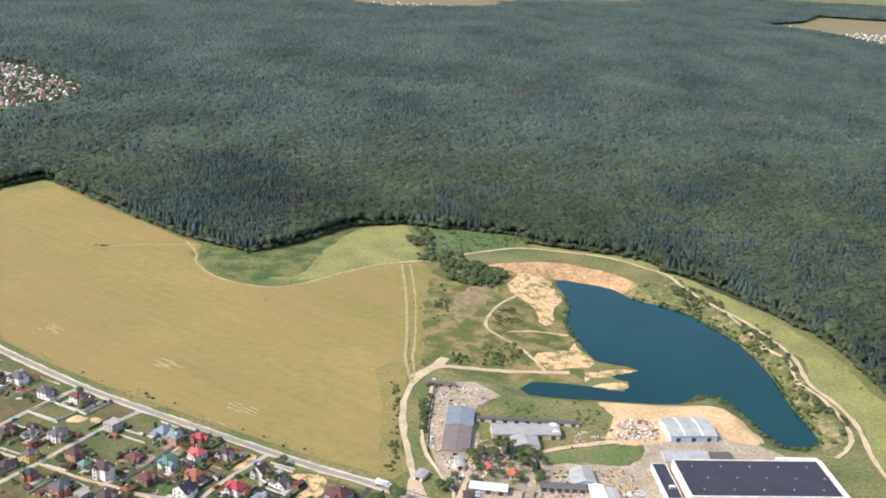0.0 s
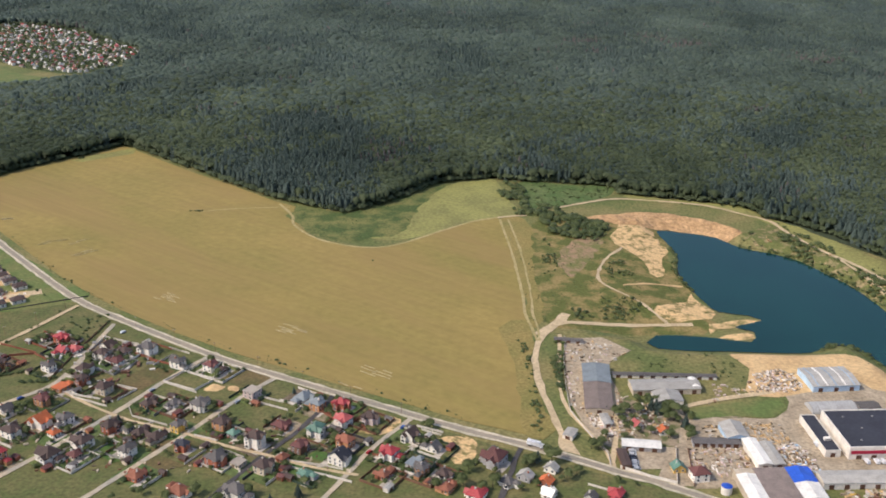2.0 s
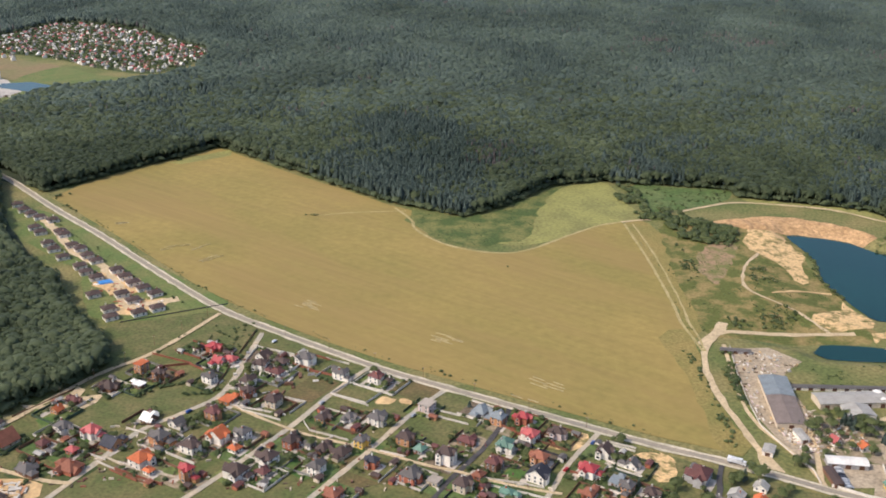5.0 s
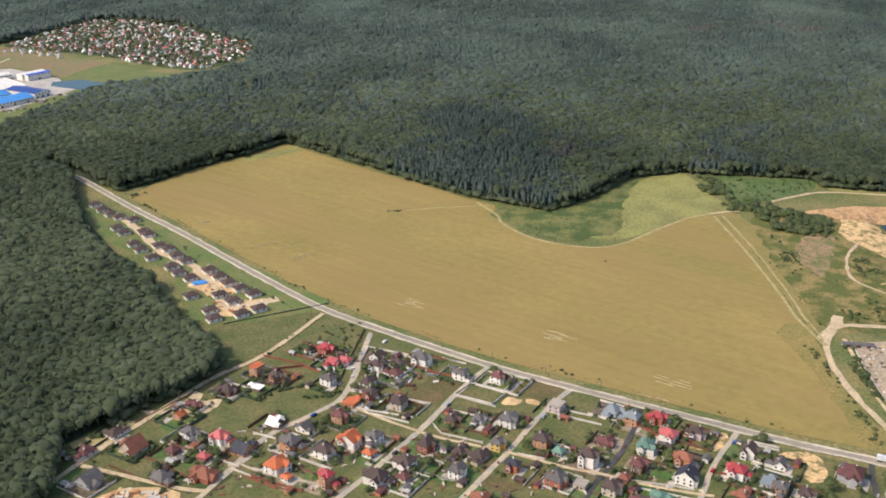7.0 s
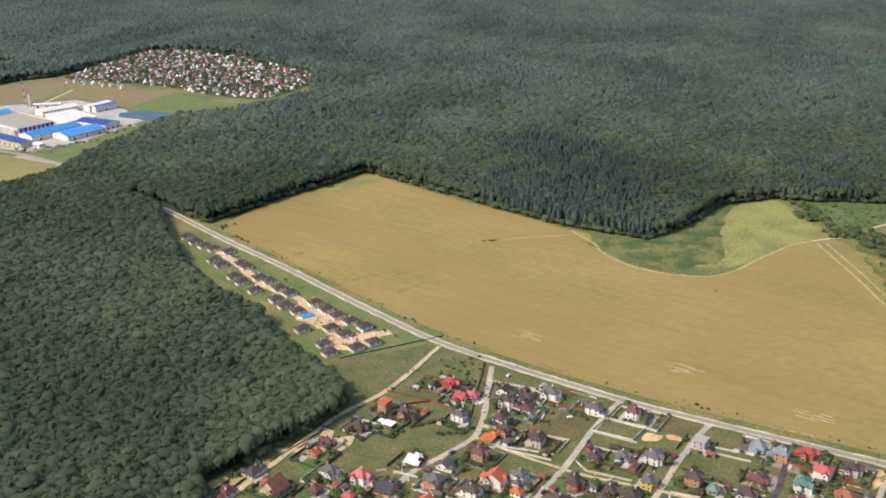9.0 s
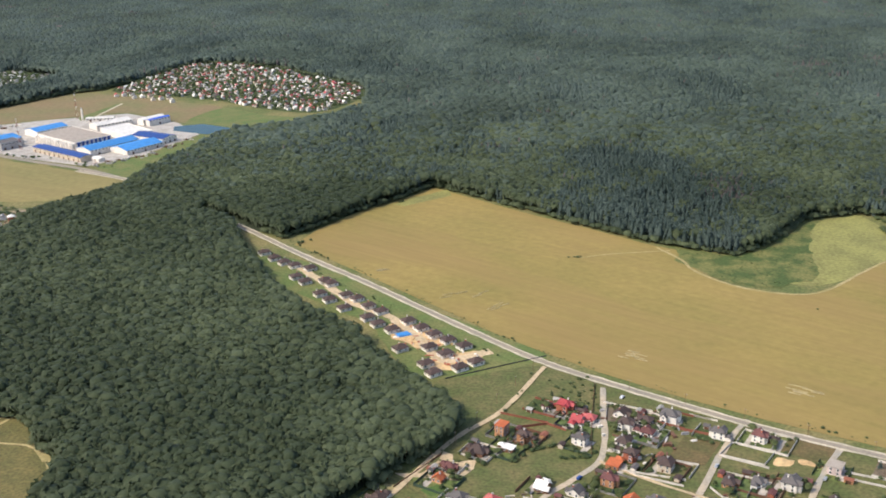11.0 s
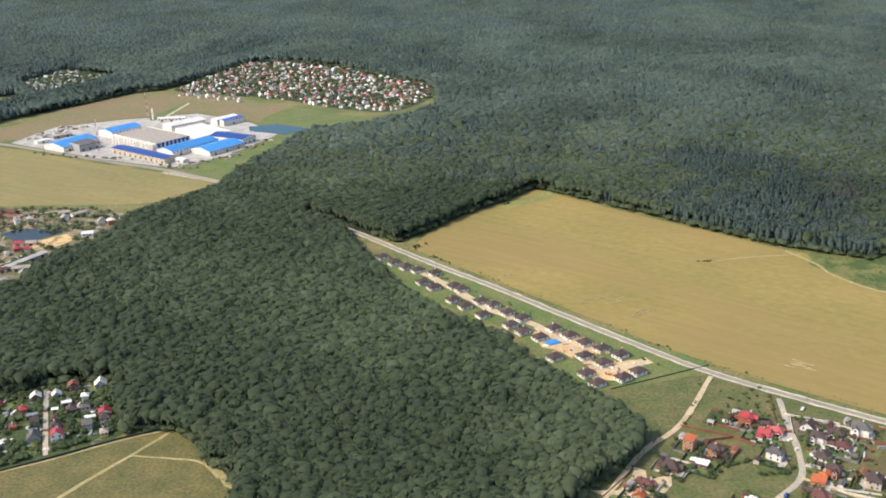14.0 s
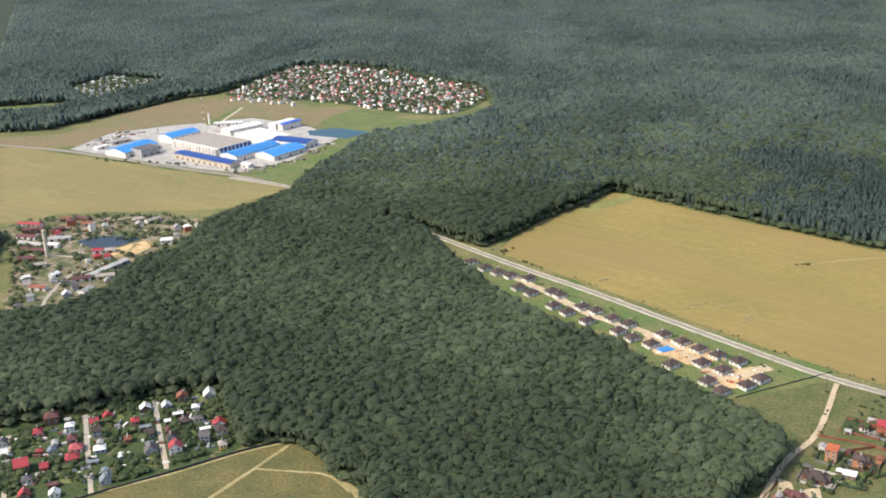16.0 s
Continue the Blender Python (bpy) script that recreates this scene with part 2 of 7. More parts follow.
def crop(name, colour, other, across, angle, bare):
    """A mown field: faint swaths across it, broken by growth, with long browner stretches where the stubble is thin."""
    m = material(name, colour, 0.95, 0.10, 120, 7, second=other)
    n, l = m.node_tree.nodes, m.node_tree.links
    b = n["Principled BSDF"]
    base = b.inputs["Base Color"].links[0].from_socket
    geo = n.new("ShaderNodeNewGeometry")
    turn = n.new("ShaderNodeMapping")
    turn.vector_type = "TEXTURE"
    turn.inputs["Rotation"].default_value = (0, 0, radians(angle))
    l.new(geo.outputs["Position"], turn.inputs["Vector"])
    stretch = n.new("ShaderNodeMapping")
    stretch.inputs["Scale"].default_value = (0.012, 1.0 / across, 1)
    l.new(turn.outputs[0], stretch.inputs["Vector"])
    t = n.new("ShaderNodeTexNoise")
    t.inputs["Scale"].default_value, t.inputs["Detail"].default_value, t.inputs["Roughness"].default_value = 1.0, 4, 0.7
    l.new(stretch.outputs[0], t.inputs["Vector"])
    v = n.new("ShaderNodeMapRange")
    v.inputs[1].default_value, v.inputs[2].default_value = 0.3, 0.72
    v.inputs[3].default_value, v.inputs[4].default_value = 0.92, 1.08
    l.new(t.outputs[0], v.inputs[0])
    drift = n.new("ShaderNodeMapping")
    drift.inputs["Scale"].default_value = (0.0045, 0.017, 1)
    l.new(turn.outputs[0], drift.inputs["Vector"])
    thin = n.new("ShaderNodeTexNoise")
    thin.inputs["Scale"].default_value, thin.inputs["Detail"].default_value, thin.inputs["Roughness"].default_value = 1.0, 6, 0.6
    l.new(drift.outputs[0], thin.inputs["Vector"])
    share = n.new("ShaderNodeMapRange")
    share.inputs[1].default_value, share.inputs[2].default_value = 0.42, 0.64
    l.new(thin.outputs[0], share.inputs[0])
    mix = n.new("ShaderNodeMix")
    mix.data_type = "RGBA"
    mix.inputs[7].default_value = (*bare, 1)
    l.new(share.outputs[0], mix.inputs[0])
    l.new(base, mix.inputs[6])
    hsv = n.new("ShaderNodeHueSaturation")
    l.new(mix.outputs[2], hsv.inputs["Color"])
    l.new(v.outputs[0], hsv.inputs["Value"])
    l.new(hsv.outputs[0], b.inputs["Base Color"])
    return m


STUBBLE = crop("mown_hayfield", (0.288, 0.213, 0.064), (0.230, 0.185, 0.052), 5.0, -36, (0.268, 0.188, 0.064))
STUBBLE_FAR = crop("ripe_field", (0.255, 0.21, 0.078), (0.21, 0.182, 0.066), 10.0, -27, (0.235, 0.188, 0.072))

WATER_MAT = material("lake_water", (0.006, 0.037, 0.033), 0.08, 0.05, 90, 20, 0.0, second=(0.008, 0.046, 0.039), spec=0.22)
LEAF = foliage("leaves", (0.061, 0.081, 0.035), (0.152, 0.184, 0.088))
# Leaves of the distant woods, with bluish haze painted into their colour.
HAZE_LEAF = foliage("haze_tinted_leaves", (0.068, 0.091, 0.058), (0.150, 0.195, 0.140))
# The needles' light end is kept bluish, painting haze onto distant stands.
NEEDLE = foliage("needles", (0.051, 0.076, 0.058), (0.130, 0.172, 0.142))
DEAD = foliage("dead_spruce", (0.092, 0.082, 0.074), (0.20, 0.172, 0.152))
BUSH = foliage("bush_leaves", (0.066, 0.094, 0.034), (0.185, 0.210, 0.075))
BARK = material("bark", (0.09, 0.07, 0.05), 0.9, 0.4, 3, 0.4)

# ---------------------------------------------------------------- ground
def spaced(lo, hi, fine_lo, fine_hi, fine, coarse):
    a = list(np.arange(lo, fine_lo, coarse)) + list(np.arange(fine_lo, fine_hi, fine)) + list(np.arange(fine_hi, hi + coarse, coarse))
    return np.array(a)


def make_ground():
    xs, ys = spaced(-8000, 8000, 0, 335, 4.5, 400), spaced(-4000, 10000, 570, 980, 4.5, 400)
    gx, gy = np.meshgrid(xs, ys)
    v = np.stack([gx.ravel(), gy.ravel(), ground_z(gx.ravel(), gy.ravel())], 1)
    w = len(xs)
    i = (np.arange(len(ys) - 1)[:, None] * w + np.arange(w - 1)[None]).ravel()
    tris = np.concatenate([np.stack([i, i + 1, i + w + 1], 1), np.stack([i, i + w + 1, i + w], 1)])
    return tagged(new("ground", mesh_np("ground", v, tris, GRASS)), "rough olive grassland reaching the horizon", "ground", kind="structure")


make_ground()


def patch(name, pts, mat, lift, label, category="ground", wobble=1.5, cell=0.0, smooth=True, step=8.0, rough=0.0):
    """A piece of ground cover inside an outline, laid on the ground; cell: spacing of its inner points where the ground is not level."""
    from mathutils.geometry import delaunay_2d_cdt, tessellate_polygon
    line = smooth_line(pts, step, True) if smooth else list(pts)
    line = [(x + wobble * noise.noise((x * 0.06, y * 0.06, 3)) + wobble * noise.noise((x * 0.2, y * 0.2, 9)),
             y + wobble * noise.noise((x * 0.06, y * 0.06, 17)) + wobble * noise.noise((x * 0.2, y * 0.2, 21))) for x, y in line]
    if cell:
        a = np.array(line)
        gx, gy = np.meshgrid(np.arange(a[:, 0].min(), a[:, 0].max(), cell), np.arange(a[:, 1].min(), a[:, 1].max(), cell))
        gx, gy = gx.ravel(), gy.ravel()
        keep = inside(gx, gy, line) & (distance(gx, gy, line) > cell * 0.4)
        pts2 = [Vector(p) for p in line] + [Vector((x, y)) for x, y in zip(gx[keep], gy[keep])]
        v2, _, faces, *_ = delaunay_2d_cdt(pts2, [], [list(range(len(line)))], 1, 1e-4)
        xy = np.array([(p.x, p.y) for p in v2])
    else:
        xy = np.array(line)
        faces = tessellate_polygon([[Vector((x, y, 0)) for x, y in line]])
    z = ground_z(xy[:, 0], xy[:, 1]) + lift
    if rough:
        z = z + np.clip(distance(xy[:, 0], xy[:, 1], line) / 4, 0, 1) * [rough * (1 + noise.fractal((x * 0.12, y * 0.12, 2), 0.8, 2.2, 4)) for x, y in xy]
    me = mesh_np(name, np.column_stack([xy, z]), np.array([tuple(f) for f in faces]), mat)
    bm = bmesh.new()
    bm.from_mesh(me)
    for f in bm.faces:
        f.normal_update()
        if f.normal.z < 0:
            f.normal_flip()
    bm.to_mesh(me)
    bm.free()
    return tagged(new(name, me), label, category, kind="structure")


def ribbon(name, pts, width, mat, lift, label, category="road", wobble=0.5, step=6.0, keep_ends=False):
    """A road or track along a line."""
    line = smooth_line(pts, step)
    v, f = [], []
    for i, (x, y) in enumerate(line):
        x0, y0 = line[max(0, i - 1)]
        x1, y1 = line[min(len(line) - 1, i + 1)]
        d = Vector((x1 - x0, y1 - y0)).normalized()
        for s in (-1, -0.33, 0.33, 1):
            k = width / 2 * s + (wobble * noise.noise((x * 0.11, y * 0.11, 5 + s)) if abs(s) == 1 else 0)
            px, py = x - d.y * k, y + d.x * k
            v.append((px, py, lift))
    arr = np.array(v)
    arr[:, 2] += ground_z(arr[:, 0], arr[:, 1])
    for i in range(len(line) - 1):
        for j in range(3):
            a = i * 4 + j
            f.append((a, a + 4, a + 5, a + 1))
    me = mesh_of(name, arr, f, mat)
    bm = bmesh.new()
    bm.from_mesh(me)
    bm.normal_update()
    if sum(q.normal.z for q in bm.faces) < 0:
        bmesh.ops.reverse_faces(bm, faces=bm.faces)
    bm.to_mesh(me)
    bm.free()
    return tagged(new(name, me), label, category, kind="structure")


MAIN_ROAD = [(-889, 1245), (-804, 1195), (-739, 1122), (-678, 1065), (-637, 1026), (-606, 992), (-561, 942), (-495, 874), (-438, 811),
             (-389, 758), (-354, 723), (-319, 696), (-269, 661), (-227, 633), (-185, 610), (-132, 582), (-66, 548), (-32, 533), (2, 516), (22, 505), (40, 497), (56, 487), (106, 458)]
FIELD = [(-576, 972), (-562, 1019), (-532, 1067), (-486, 1116), (-456, 1160), (-419, 1125), (-356, 1062), (-299, 1015), (-247, 967), (-225, 953),
         (-225, 928), (-214, 896), (-198, 869), (-181, 858), (-159, 848), (-137, 846), (-115, 860), (-85, 890), (-54, 917), (-32, 928),
         (-24, 877), (-20, 818), (-19, 766), (-17, 718), (-19, 691), (-30, 671), (-25, 650), (-21, 620), (-20, 600), (-22, 575), (-24, 550), (-27, 543), (-62, 557),
         (-128, 592), (-180, 620), (-222, 643), (-266, 671), (-317, 708), (-350, 736), (-385, 769), (-435, 824), (-491, 885), (-556, 953)]
patch("field", FIELD, STUBBLE, 0.25, "golden mown hayfield with faint swath lines", "field", wobble=1.2, step=12, smooth=False)
patch("ley_field", [(-180, 920), (-119, 985), (-88, 1012), (-76, 1030), (-36, 1050), (-27, 1030), (-19, 985), (-11, 938), (-31, 928), (-50, 922), (-75, 902), (-100, 878), (-120, 866), (-150, 870)], PALE, 0.2,
      "pale green ley beside the wood", "field", wobble=2)
patch("field_corner", [(-494, 1098), (-471, 1123), (-440, 1150), (-438, 1128), (-462, 1108), (-480, 1093)], PALE, 0.29, "green uncut corner of the field", "meadow", wobble=3)
patch("marsh", [(-231, 926), (-216, 944), (-180, 938), (-150, 955), (-119, 990), (-84, 1022), (-92, 1000), (-105, 958), (-110, 925), (-114, 899), (-124, 880), (-142, 868), (-172, 862), (-205, 882), (-215, 905)],
      BOG, 0.32, "lush green boggy hollow in the field", "marsh", wobble=5, step=6)
patch("field_margin", [(-38, 690), (-20, 702), (-15, 672), (-18, 646), (-18, 611), (-14, 579), (-9, 547), (-27, 541), (-28, 580), (-30, 632), (-34, 660)], MARGIN, 0.28, "dry uncut grass between field and sand road", "meadow", wobble=3)
patch("field_margin", [(-30, 925), (-12, 930), (-2, 900), (-6, 800), (-4, 715), (-12, 690), (-20, 690), (-17, 718), (-19, 766), (-20, 818), (-24, 877)], MARGIN, 0.24, "dry uncut grass between field and pit", "meadow", wobble=3)
patch("scrub_meadow", [(-7, 1038), (47, 1033), (91, 1024), (77, 993), (45, 972), (6, 957), (-7, 968)], MARSH, 0.2, "green scrubby meadow below the wood", "meadow", wobble=3)
patch("verge_meadow", [(97, 1003), (176, 979), (209, 966), (231, 931), (264, 880), (299, 814), (322, 748), (327, 678), (370, 607), (414, 528),
                       (299, 563), (297, 634), (287, 704), (290, 744), (273, 801), (246, 858), (224, 915), (198, 950), (167, 972), (101, 989)], PALE, 0.2,
      "sunlit yellow-green meadow strip beside the wood", "meadow", wobble=4, cell=8)

# sand and clay round the lake
patch("clay_cliff", [(53, 931), (83, 945), (127, 947), (158, 933), (181, 913), (188, 897), (175, 885), (155, 899), (124, 914), (104, 912), (80, 912), (69, 920)],
      CLIFF, 0.3, "reddish clay face of the old pit", "cliff", wobble=4, cell=2.5, rough=1.3)
patch("pit_bank", [(-4, 700), (20, 690), (66, 690), (118, 700), (118, 775), (118, 800), (112, 830), (118, 880), (108, 915), (60, 935), (20, 935), (-2, 900), (-6, 800)], BANK, 0.12,
      "overgrown bank of the old pit", "ground", wobble=3, cell=6)
patch("red_bank", [(16, 824), (35, 873), (58, 875), (52, 847), (36, 806), (21, 787)], BARE_BANK, 0.2, "reddish bare earth showing through the grass", "ground", wobble=5, cell=5)
patch("stony_shore", [(186, 893), (205, 905), (228, 925), (244, 890), (266, 842), (284, 790), (288, 745), (282, 690), (292, 640), (280, 604), (262, 604), (266, 650), (262, 720), (258, 752), (248, 790), (236, 816), (222, 842), (205, 858)],
      STONY, 0.14, "stony overgrown shore of the lake", "ground", wobble=3, cell=5)
patch("sand_slope", [(77, 912), (106, 912), (113, 889), (114, 858), (106, 818), (95, 799), (92, 835), (74, 855), (69, 884)], SANDY, 0.3, "bare yellow sand slope above the lake", "sand", wobble=7, cell=4)
for outline in ([(81, 727), (92, 741), (110, 747), (118, 731), (127, 732), (123, 719), (96, 713)], [(112, 700), (126, 714), (159, 720), (145, 706), (127, 702), (118, 696)], [(118, 688), (129, 693), (146, 693), (144, 686), (125, 685)],
                [(108, 745), (113, 758), (117, 768), (121, 751), (126, 733), (116, 733)]):
    patch("sand_spit", outline, SANDY, 0.3, "bare sand on the spit in the lake", "sand", wobble=4, cell=3)
patch("sand_shore", [(122, 657), (168, 658), (191, 655), (208, 652), (222, 617), (217, 600), (200, 605), (183, 630), (164, 632), (160, 602), (119, 595), (125, 633)],
      SAND, 0.25, "bare sandy ground on the lake shore", "sand", wobble=3, cell=5)
patch("works_yard", [(123, 599), (132, 630), (155, 632), (164, 630), (195, 616), (231, 588), (231, 563), (246, 528), (246, 502), (55, 493), (63, 528), (74, 563), (128, 568), (141, 595)],
      YARD, 0.2, "dusty concrete yards between the sheds", "yard", wobble=1)
patch("builders_yard", [(7, 673), (35, 676), (53, 656), (38, 640), (30, 627), (35, 600), (33, 581), (25, 528), (14, 537), (2, 583), (4, 627)], YARD, 0.22, "cluttered builders' yard of bare earth", "yard", wobble=2.5, smooth=False)
patch("trodden_ground", [(31, 622), (36, 590), (56, 578), (74, 576), (118, 566), (128, 562), (132, 530), (126, 494), (60, 490), (62, 532), (34, 537), (26, 530), (30, 575)], TRODDEN, 0.16, "trodden earth and grass between the works", "ground", wobble=1.5, smooth=False)
patch("car_park", [(32, 532), (61, 532), (55, 509), (30, 508)], YARD, 0.28, "asphalt yard inside a wall", "yard", wobble=0.5, smooth=False)
patch("green_plot", [(74, 576), (135, 589), (129, 570), (99, 568), (74, 564)], LAWN, 0.25, "bright green plot between the yards", "lawn")
lake = patch("water", LAKE, WATER_MAT, 0, "deep blue-green water of a flooded pit", "lake", wobble=0)
for vert in lake.data.vertices:
    vert.co.z = WATER + 0.1

# tracks
ribbon("sand_road", [(-3, 525), (-6, 547), (-11, 579), (-15, 611), (-15, 646), (-9, 672), (0, 689), (11, 699), (35, 702), (84, 707), (106, 708)], 4.4, TRACK, 0.4,
       "wide pale sand road to the pit", wobble=1.4)
ribbon("sand_road_branch", [(-11, 678), (4, 697), (12, 715)], 8, TRACK, 0.36, "trodden sand beside the road", wobble=3)
patch("sand_road_mouth", [(-9, 527), (3, 521), (1, 533), (-3, 545), (-7, 545)], TRACK, 0.34, "widened sandy mouth of the track", "road", wobble=1.5)
ribbon("yard_road", [(5, 679), (0, 627), (-1, 583), (9, 551), (18, 527), (21, 507)], 2.6, TRACK, 0.42, "narrow dirt road beside the builders' yard", wobble=1)
ribbon("yard_lane", [(30, 621), (32, 598), (31, 577), (25, 537), (19, 510)], 2.8, TRACK, 0.44, "dirt lane between yards", wobble=1)
ribbon("works_lane", [(67, 588), (70, 563), (67, 546), (58, 511), (53, 489)], 5, YARD, 0.4, "grey lane between the works", wobble=1)
ribbon("works_road", [(70, 577), (95, 588), (136, 600)], 4.2, TRACK, 0.42, "dirt road to the lake shore", wobble=1)
ribbon("pit_track", [(88, 707), (75, 735), (53, 764), (45, 785), (55, 823), (75, 857)], 2.4, TRACK, 0.4, "sandy path winding over the pit's bank", wobble=1.5)
ribbon("pit_path", [(63, 771), (87, 781), (113, 781)], 2.8, SAND, 0.42, "sandy path on the pit's bank", wobble=2)
ribbon("wood_track", [(25, 958), (56, 975), (85, 988), (130, 983), (174, 970), (203, 946), (222, 928), (231, 895), (247, 854), (267, 816), (280, 777), (286, 740),
                      (283, 700), (292, 664), (294, 630), (288, 585), (290, 528)], 3.6, TRACK, 0.45, "pale track along the wood's edge", wobble=1.2)
ribbon("shore_track", [(255, 836), (266, 788), (269, 764), (280, 737), (275, 704), (285, 671), (287, 634), (280, 607), (264, 588)], 3, TRACK, 0.47, "pale track above the shore", wobble=1.2)
ribbon("field_track", [(-32, 928), (-54, 917), (-85, 889), (-115, 859), (-138, 846), (-167, 850), (-195, 867), (-218, 898), (-225, 926), (-242, 959)], 2.6, FAINT, 0.4,
       "worn farm track round the marsh", wobble=0.8)
ribbon("field_track_link", [(-32, 928), (-18, 933), (-4, 935)], 3, TRACK, 0.41, "worn farm track", wobble=0.8)
for shift in (0, 8):
    ribbon("farm_track", [(-30 + shift, 923), (-22 + shift, 832), (-18 + shift * 0.8, 747), (-18 + shift * 0.7, 715), (-15 + shift * 0.6, 692), (-12 + shift * 0.2, 668)], 2.2 if shift == 0 else 1.6, FAINT,
           0.42, "double farm track down the field's edge", wobble=0.8)
ribbon("field_path", [(-313, 933), (-282, 943), (-231, 950)], 1.5, FAINT, 0.41, "faint path across the field")

ribbon("road_verge", MAIN_ROAD, 7.6, VERGE, 0.5, "gravel verge of the main road", wobble=1.2)
ribbon("road", MAIN_ROAD, 3.9, ASPHALT, 0.6, "worn grey asphalt road between field and village", wobble=0.1)

# ---------------------------------------------------------------- woods
def icosahedron():
    p = (1 + 5 ** 0.5) / 2
    v = np.array([(-1, p, 0), (1, p, 0), (-1, -p, 0), (1, -p, 0), (0, -1, p), (0, 1, p), (0, -1, -p), (0, 1, -p), (p, 0, -1), (p, 0, 1), (-p, 0, -1), (-p, 0, 1)], float)
    f = np.array([(0, 11, 5), (0, 5, 1), (0, 1, 7), (0, 7, 10), (0, 10, 11), (1, 5, 9), (5, 11, 4), (11, 10, 2), (10, 7, 6), (7, 1, 8),
                  (3, 9, 4), (3, 4, 2), (3, 2, 6), (3, 6, 8), (3, 8, 9), (4, 9, 5), (2, 4, 11), (6, 2, 10), (8, 6, 7), (9, 8, 1)])
    return v / np.linalg.norm(v[0]), f


def crown(rng, kind, sprays, lobes=1, width=0.36, low=0.32):
    """A crown of unit height: inner lobes and sprays of leaves standing out from them."""
    v0, f0 = icosahedron()
    f0 = f0[v0[f0].mean(1)[:, 2] > -0.35]
    vs, fs, k = [], [], 0
    centres = []
    for i in range(lobes):
        if kind == "needle":
            c, r = np.array((0, 0, 0.5)), np.array((width * 0.62, width * 0.62, 0.5))
            q = v0 * (1 + rng.uniform(-0.12, 0.12, (12, 1)))
            h = (q[:, 2:] + 1) / 2
            v = q * r * np.concatenate([1.25 - 0.95 * h, 1.25 - 0.95 * h, np.ones_like(h)], 1) + c
        else:
            a = rng.uniform(0, 6.28)
            off = 0 if lobes == 1 else rng.uniform(0.10, 0.2)
            c = np.array((math.cos(a) * off, math.sin(a) * off, 0.64 + rng.uniform(-0.08, 0.06)))
            r = np.array((width, width, 0.23)) * ((1.0 if sprays < 20 else 0.8) if lobes == 1 else rng.uniform(0.6, 0.8))
            v = v0 * (1 + rng.uniform(-0.3, 0.25, (12, 1))) * r + c
        centres.append((c, r))
        vs.append(v), fs.append(f0 + k)
        k += 12
    for i in range(sprays):
        c, r = centres[rng.integers(len(centres))]
        d = rng.normal(size=3)
        d[2] = abs(d[2]) * 0.9 - 0.25
        d /= np.linalg.norm(d)
        if kind == "needle":
            h = rng.uniform(0.12, 0.97)
            a = rng.uniform(0, 6.28)
            w = width * (1.04 - h) * 1.0
            p = np.array((math.cos(a) * w, math.sin(a) * w, h))
            d = np.array((math.cos(a), math.sin(a), -0.35))
            s = 0.05 + 0.10 * (1 - h)
        else:
            p = c + d * r * rng.uniform(0.9, 1.25)
            s = rng.uniform(0.045, 0.085)
        side = np.cross(d, rng.normal(size=3))
        side /= np.linalg.norm(side)
        up = np.cross(d, side)
        up = up / np.linalg.norm(up) + d * rng.uniform(-0.5, 0.5)
        s *= 1.25
        vs.append(np.array([p - side * s - up * s * 0.6, p + side * s - up * s * 0.5, p + side * s * rng.uniform(-0.6, 0.6) + up * s]))
        fs.append(np.array([(0, 1, 2)]) + k)
        k += 3
    return np.concatenate(vs), np.concatenate(fs)


def trunk(radius=0.014, top=0.55):
    a = np.arange(3) * 2.094
    v = np.concatenate([np.stack([np.cos(a) * radius, np.sin(a) * radius, 0 * a], 1), np.stack([np.cos(a) * radius * 0.5, np.sin(a) * radius * 0.5, 0 * a + top], 1)])
    f = np.array([(i, (i + 1) % 3, 3 + (i + 1) % 3) for i in range(3)] + [(i, 3 + (i + 1) % 3, 3 + i) for i in range(3)])
    return v, f


def plant(name, x, y, height, spread, tone, shapes, mat, label, category, seed, base=None):
    """One mesh of many plants: each takes a shape, a turn, a height and a hue."""
    rng = np.random.default_rng(seed)
    pick = rng.integers(0, len(shapes), len(x))
    z = ground_z(x, y) if base is None else base
    vs, fs, ts, k = [], [], [], 0
    for i, (sv, sf) in enumerate(shapes):
        m = np.nonzero(pick == i)[0]
        if not len(m):
            continue
        a = rng.uniform(0, 6.28, len(m))
        c, s = np.cos(a)[:, None], np.sin(a)[:, None]
        w = (height[m] * spread[m])[:, None]
        px = (sv[None, :, 0] * c - sv[None, :, 1] * s) * w + x[m][:, None]
        py = (sv[None, :, 0] * s + sv[None, :, 1] * c) * w + y[m][:, None]
        pz = sv[None, :, 2] * height[m][:, None] + z[m][:, None]
        vs.append(np.stack([px, py, pz], 2).reshape(-1, 3))
        fs.append((sf[None] + (np.arange(len(m)) * len(sv))[:, None, None] + k).reshape(-1, 3))
        ts.append(np.repeat(tone[m], len(sv)))
        k += len(m) * len(sv)
    me = mesh_np(name, np.concatenate(vs), np.concatenate(fs), mat, np.concatenate(ts))
    return tagged(new(name, me), label, category, kind="stuff")


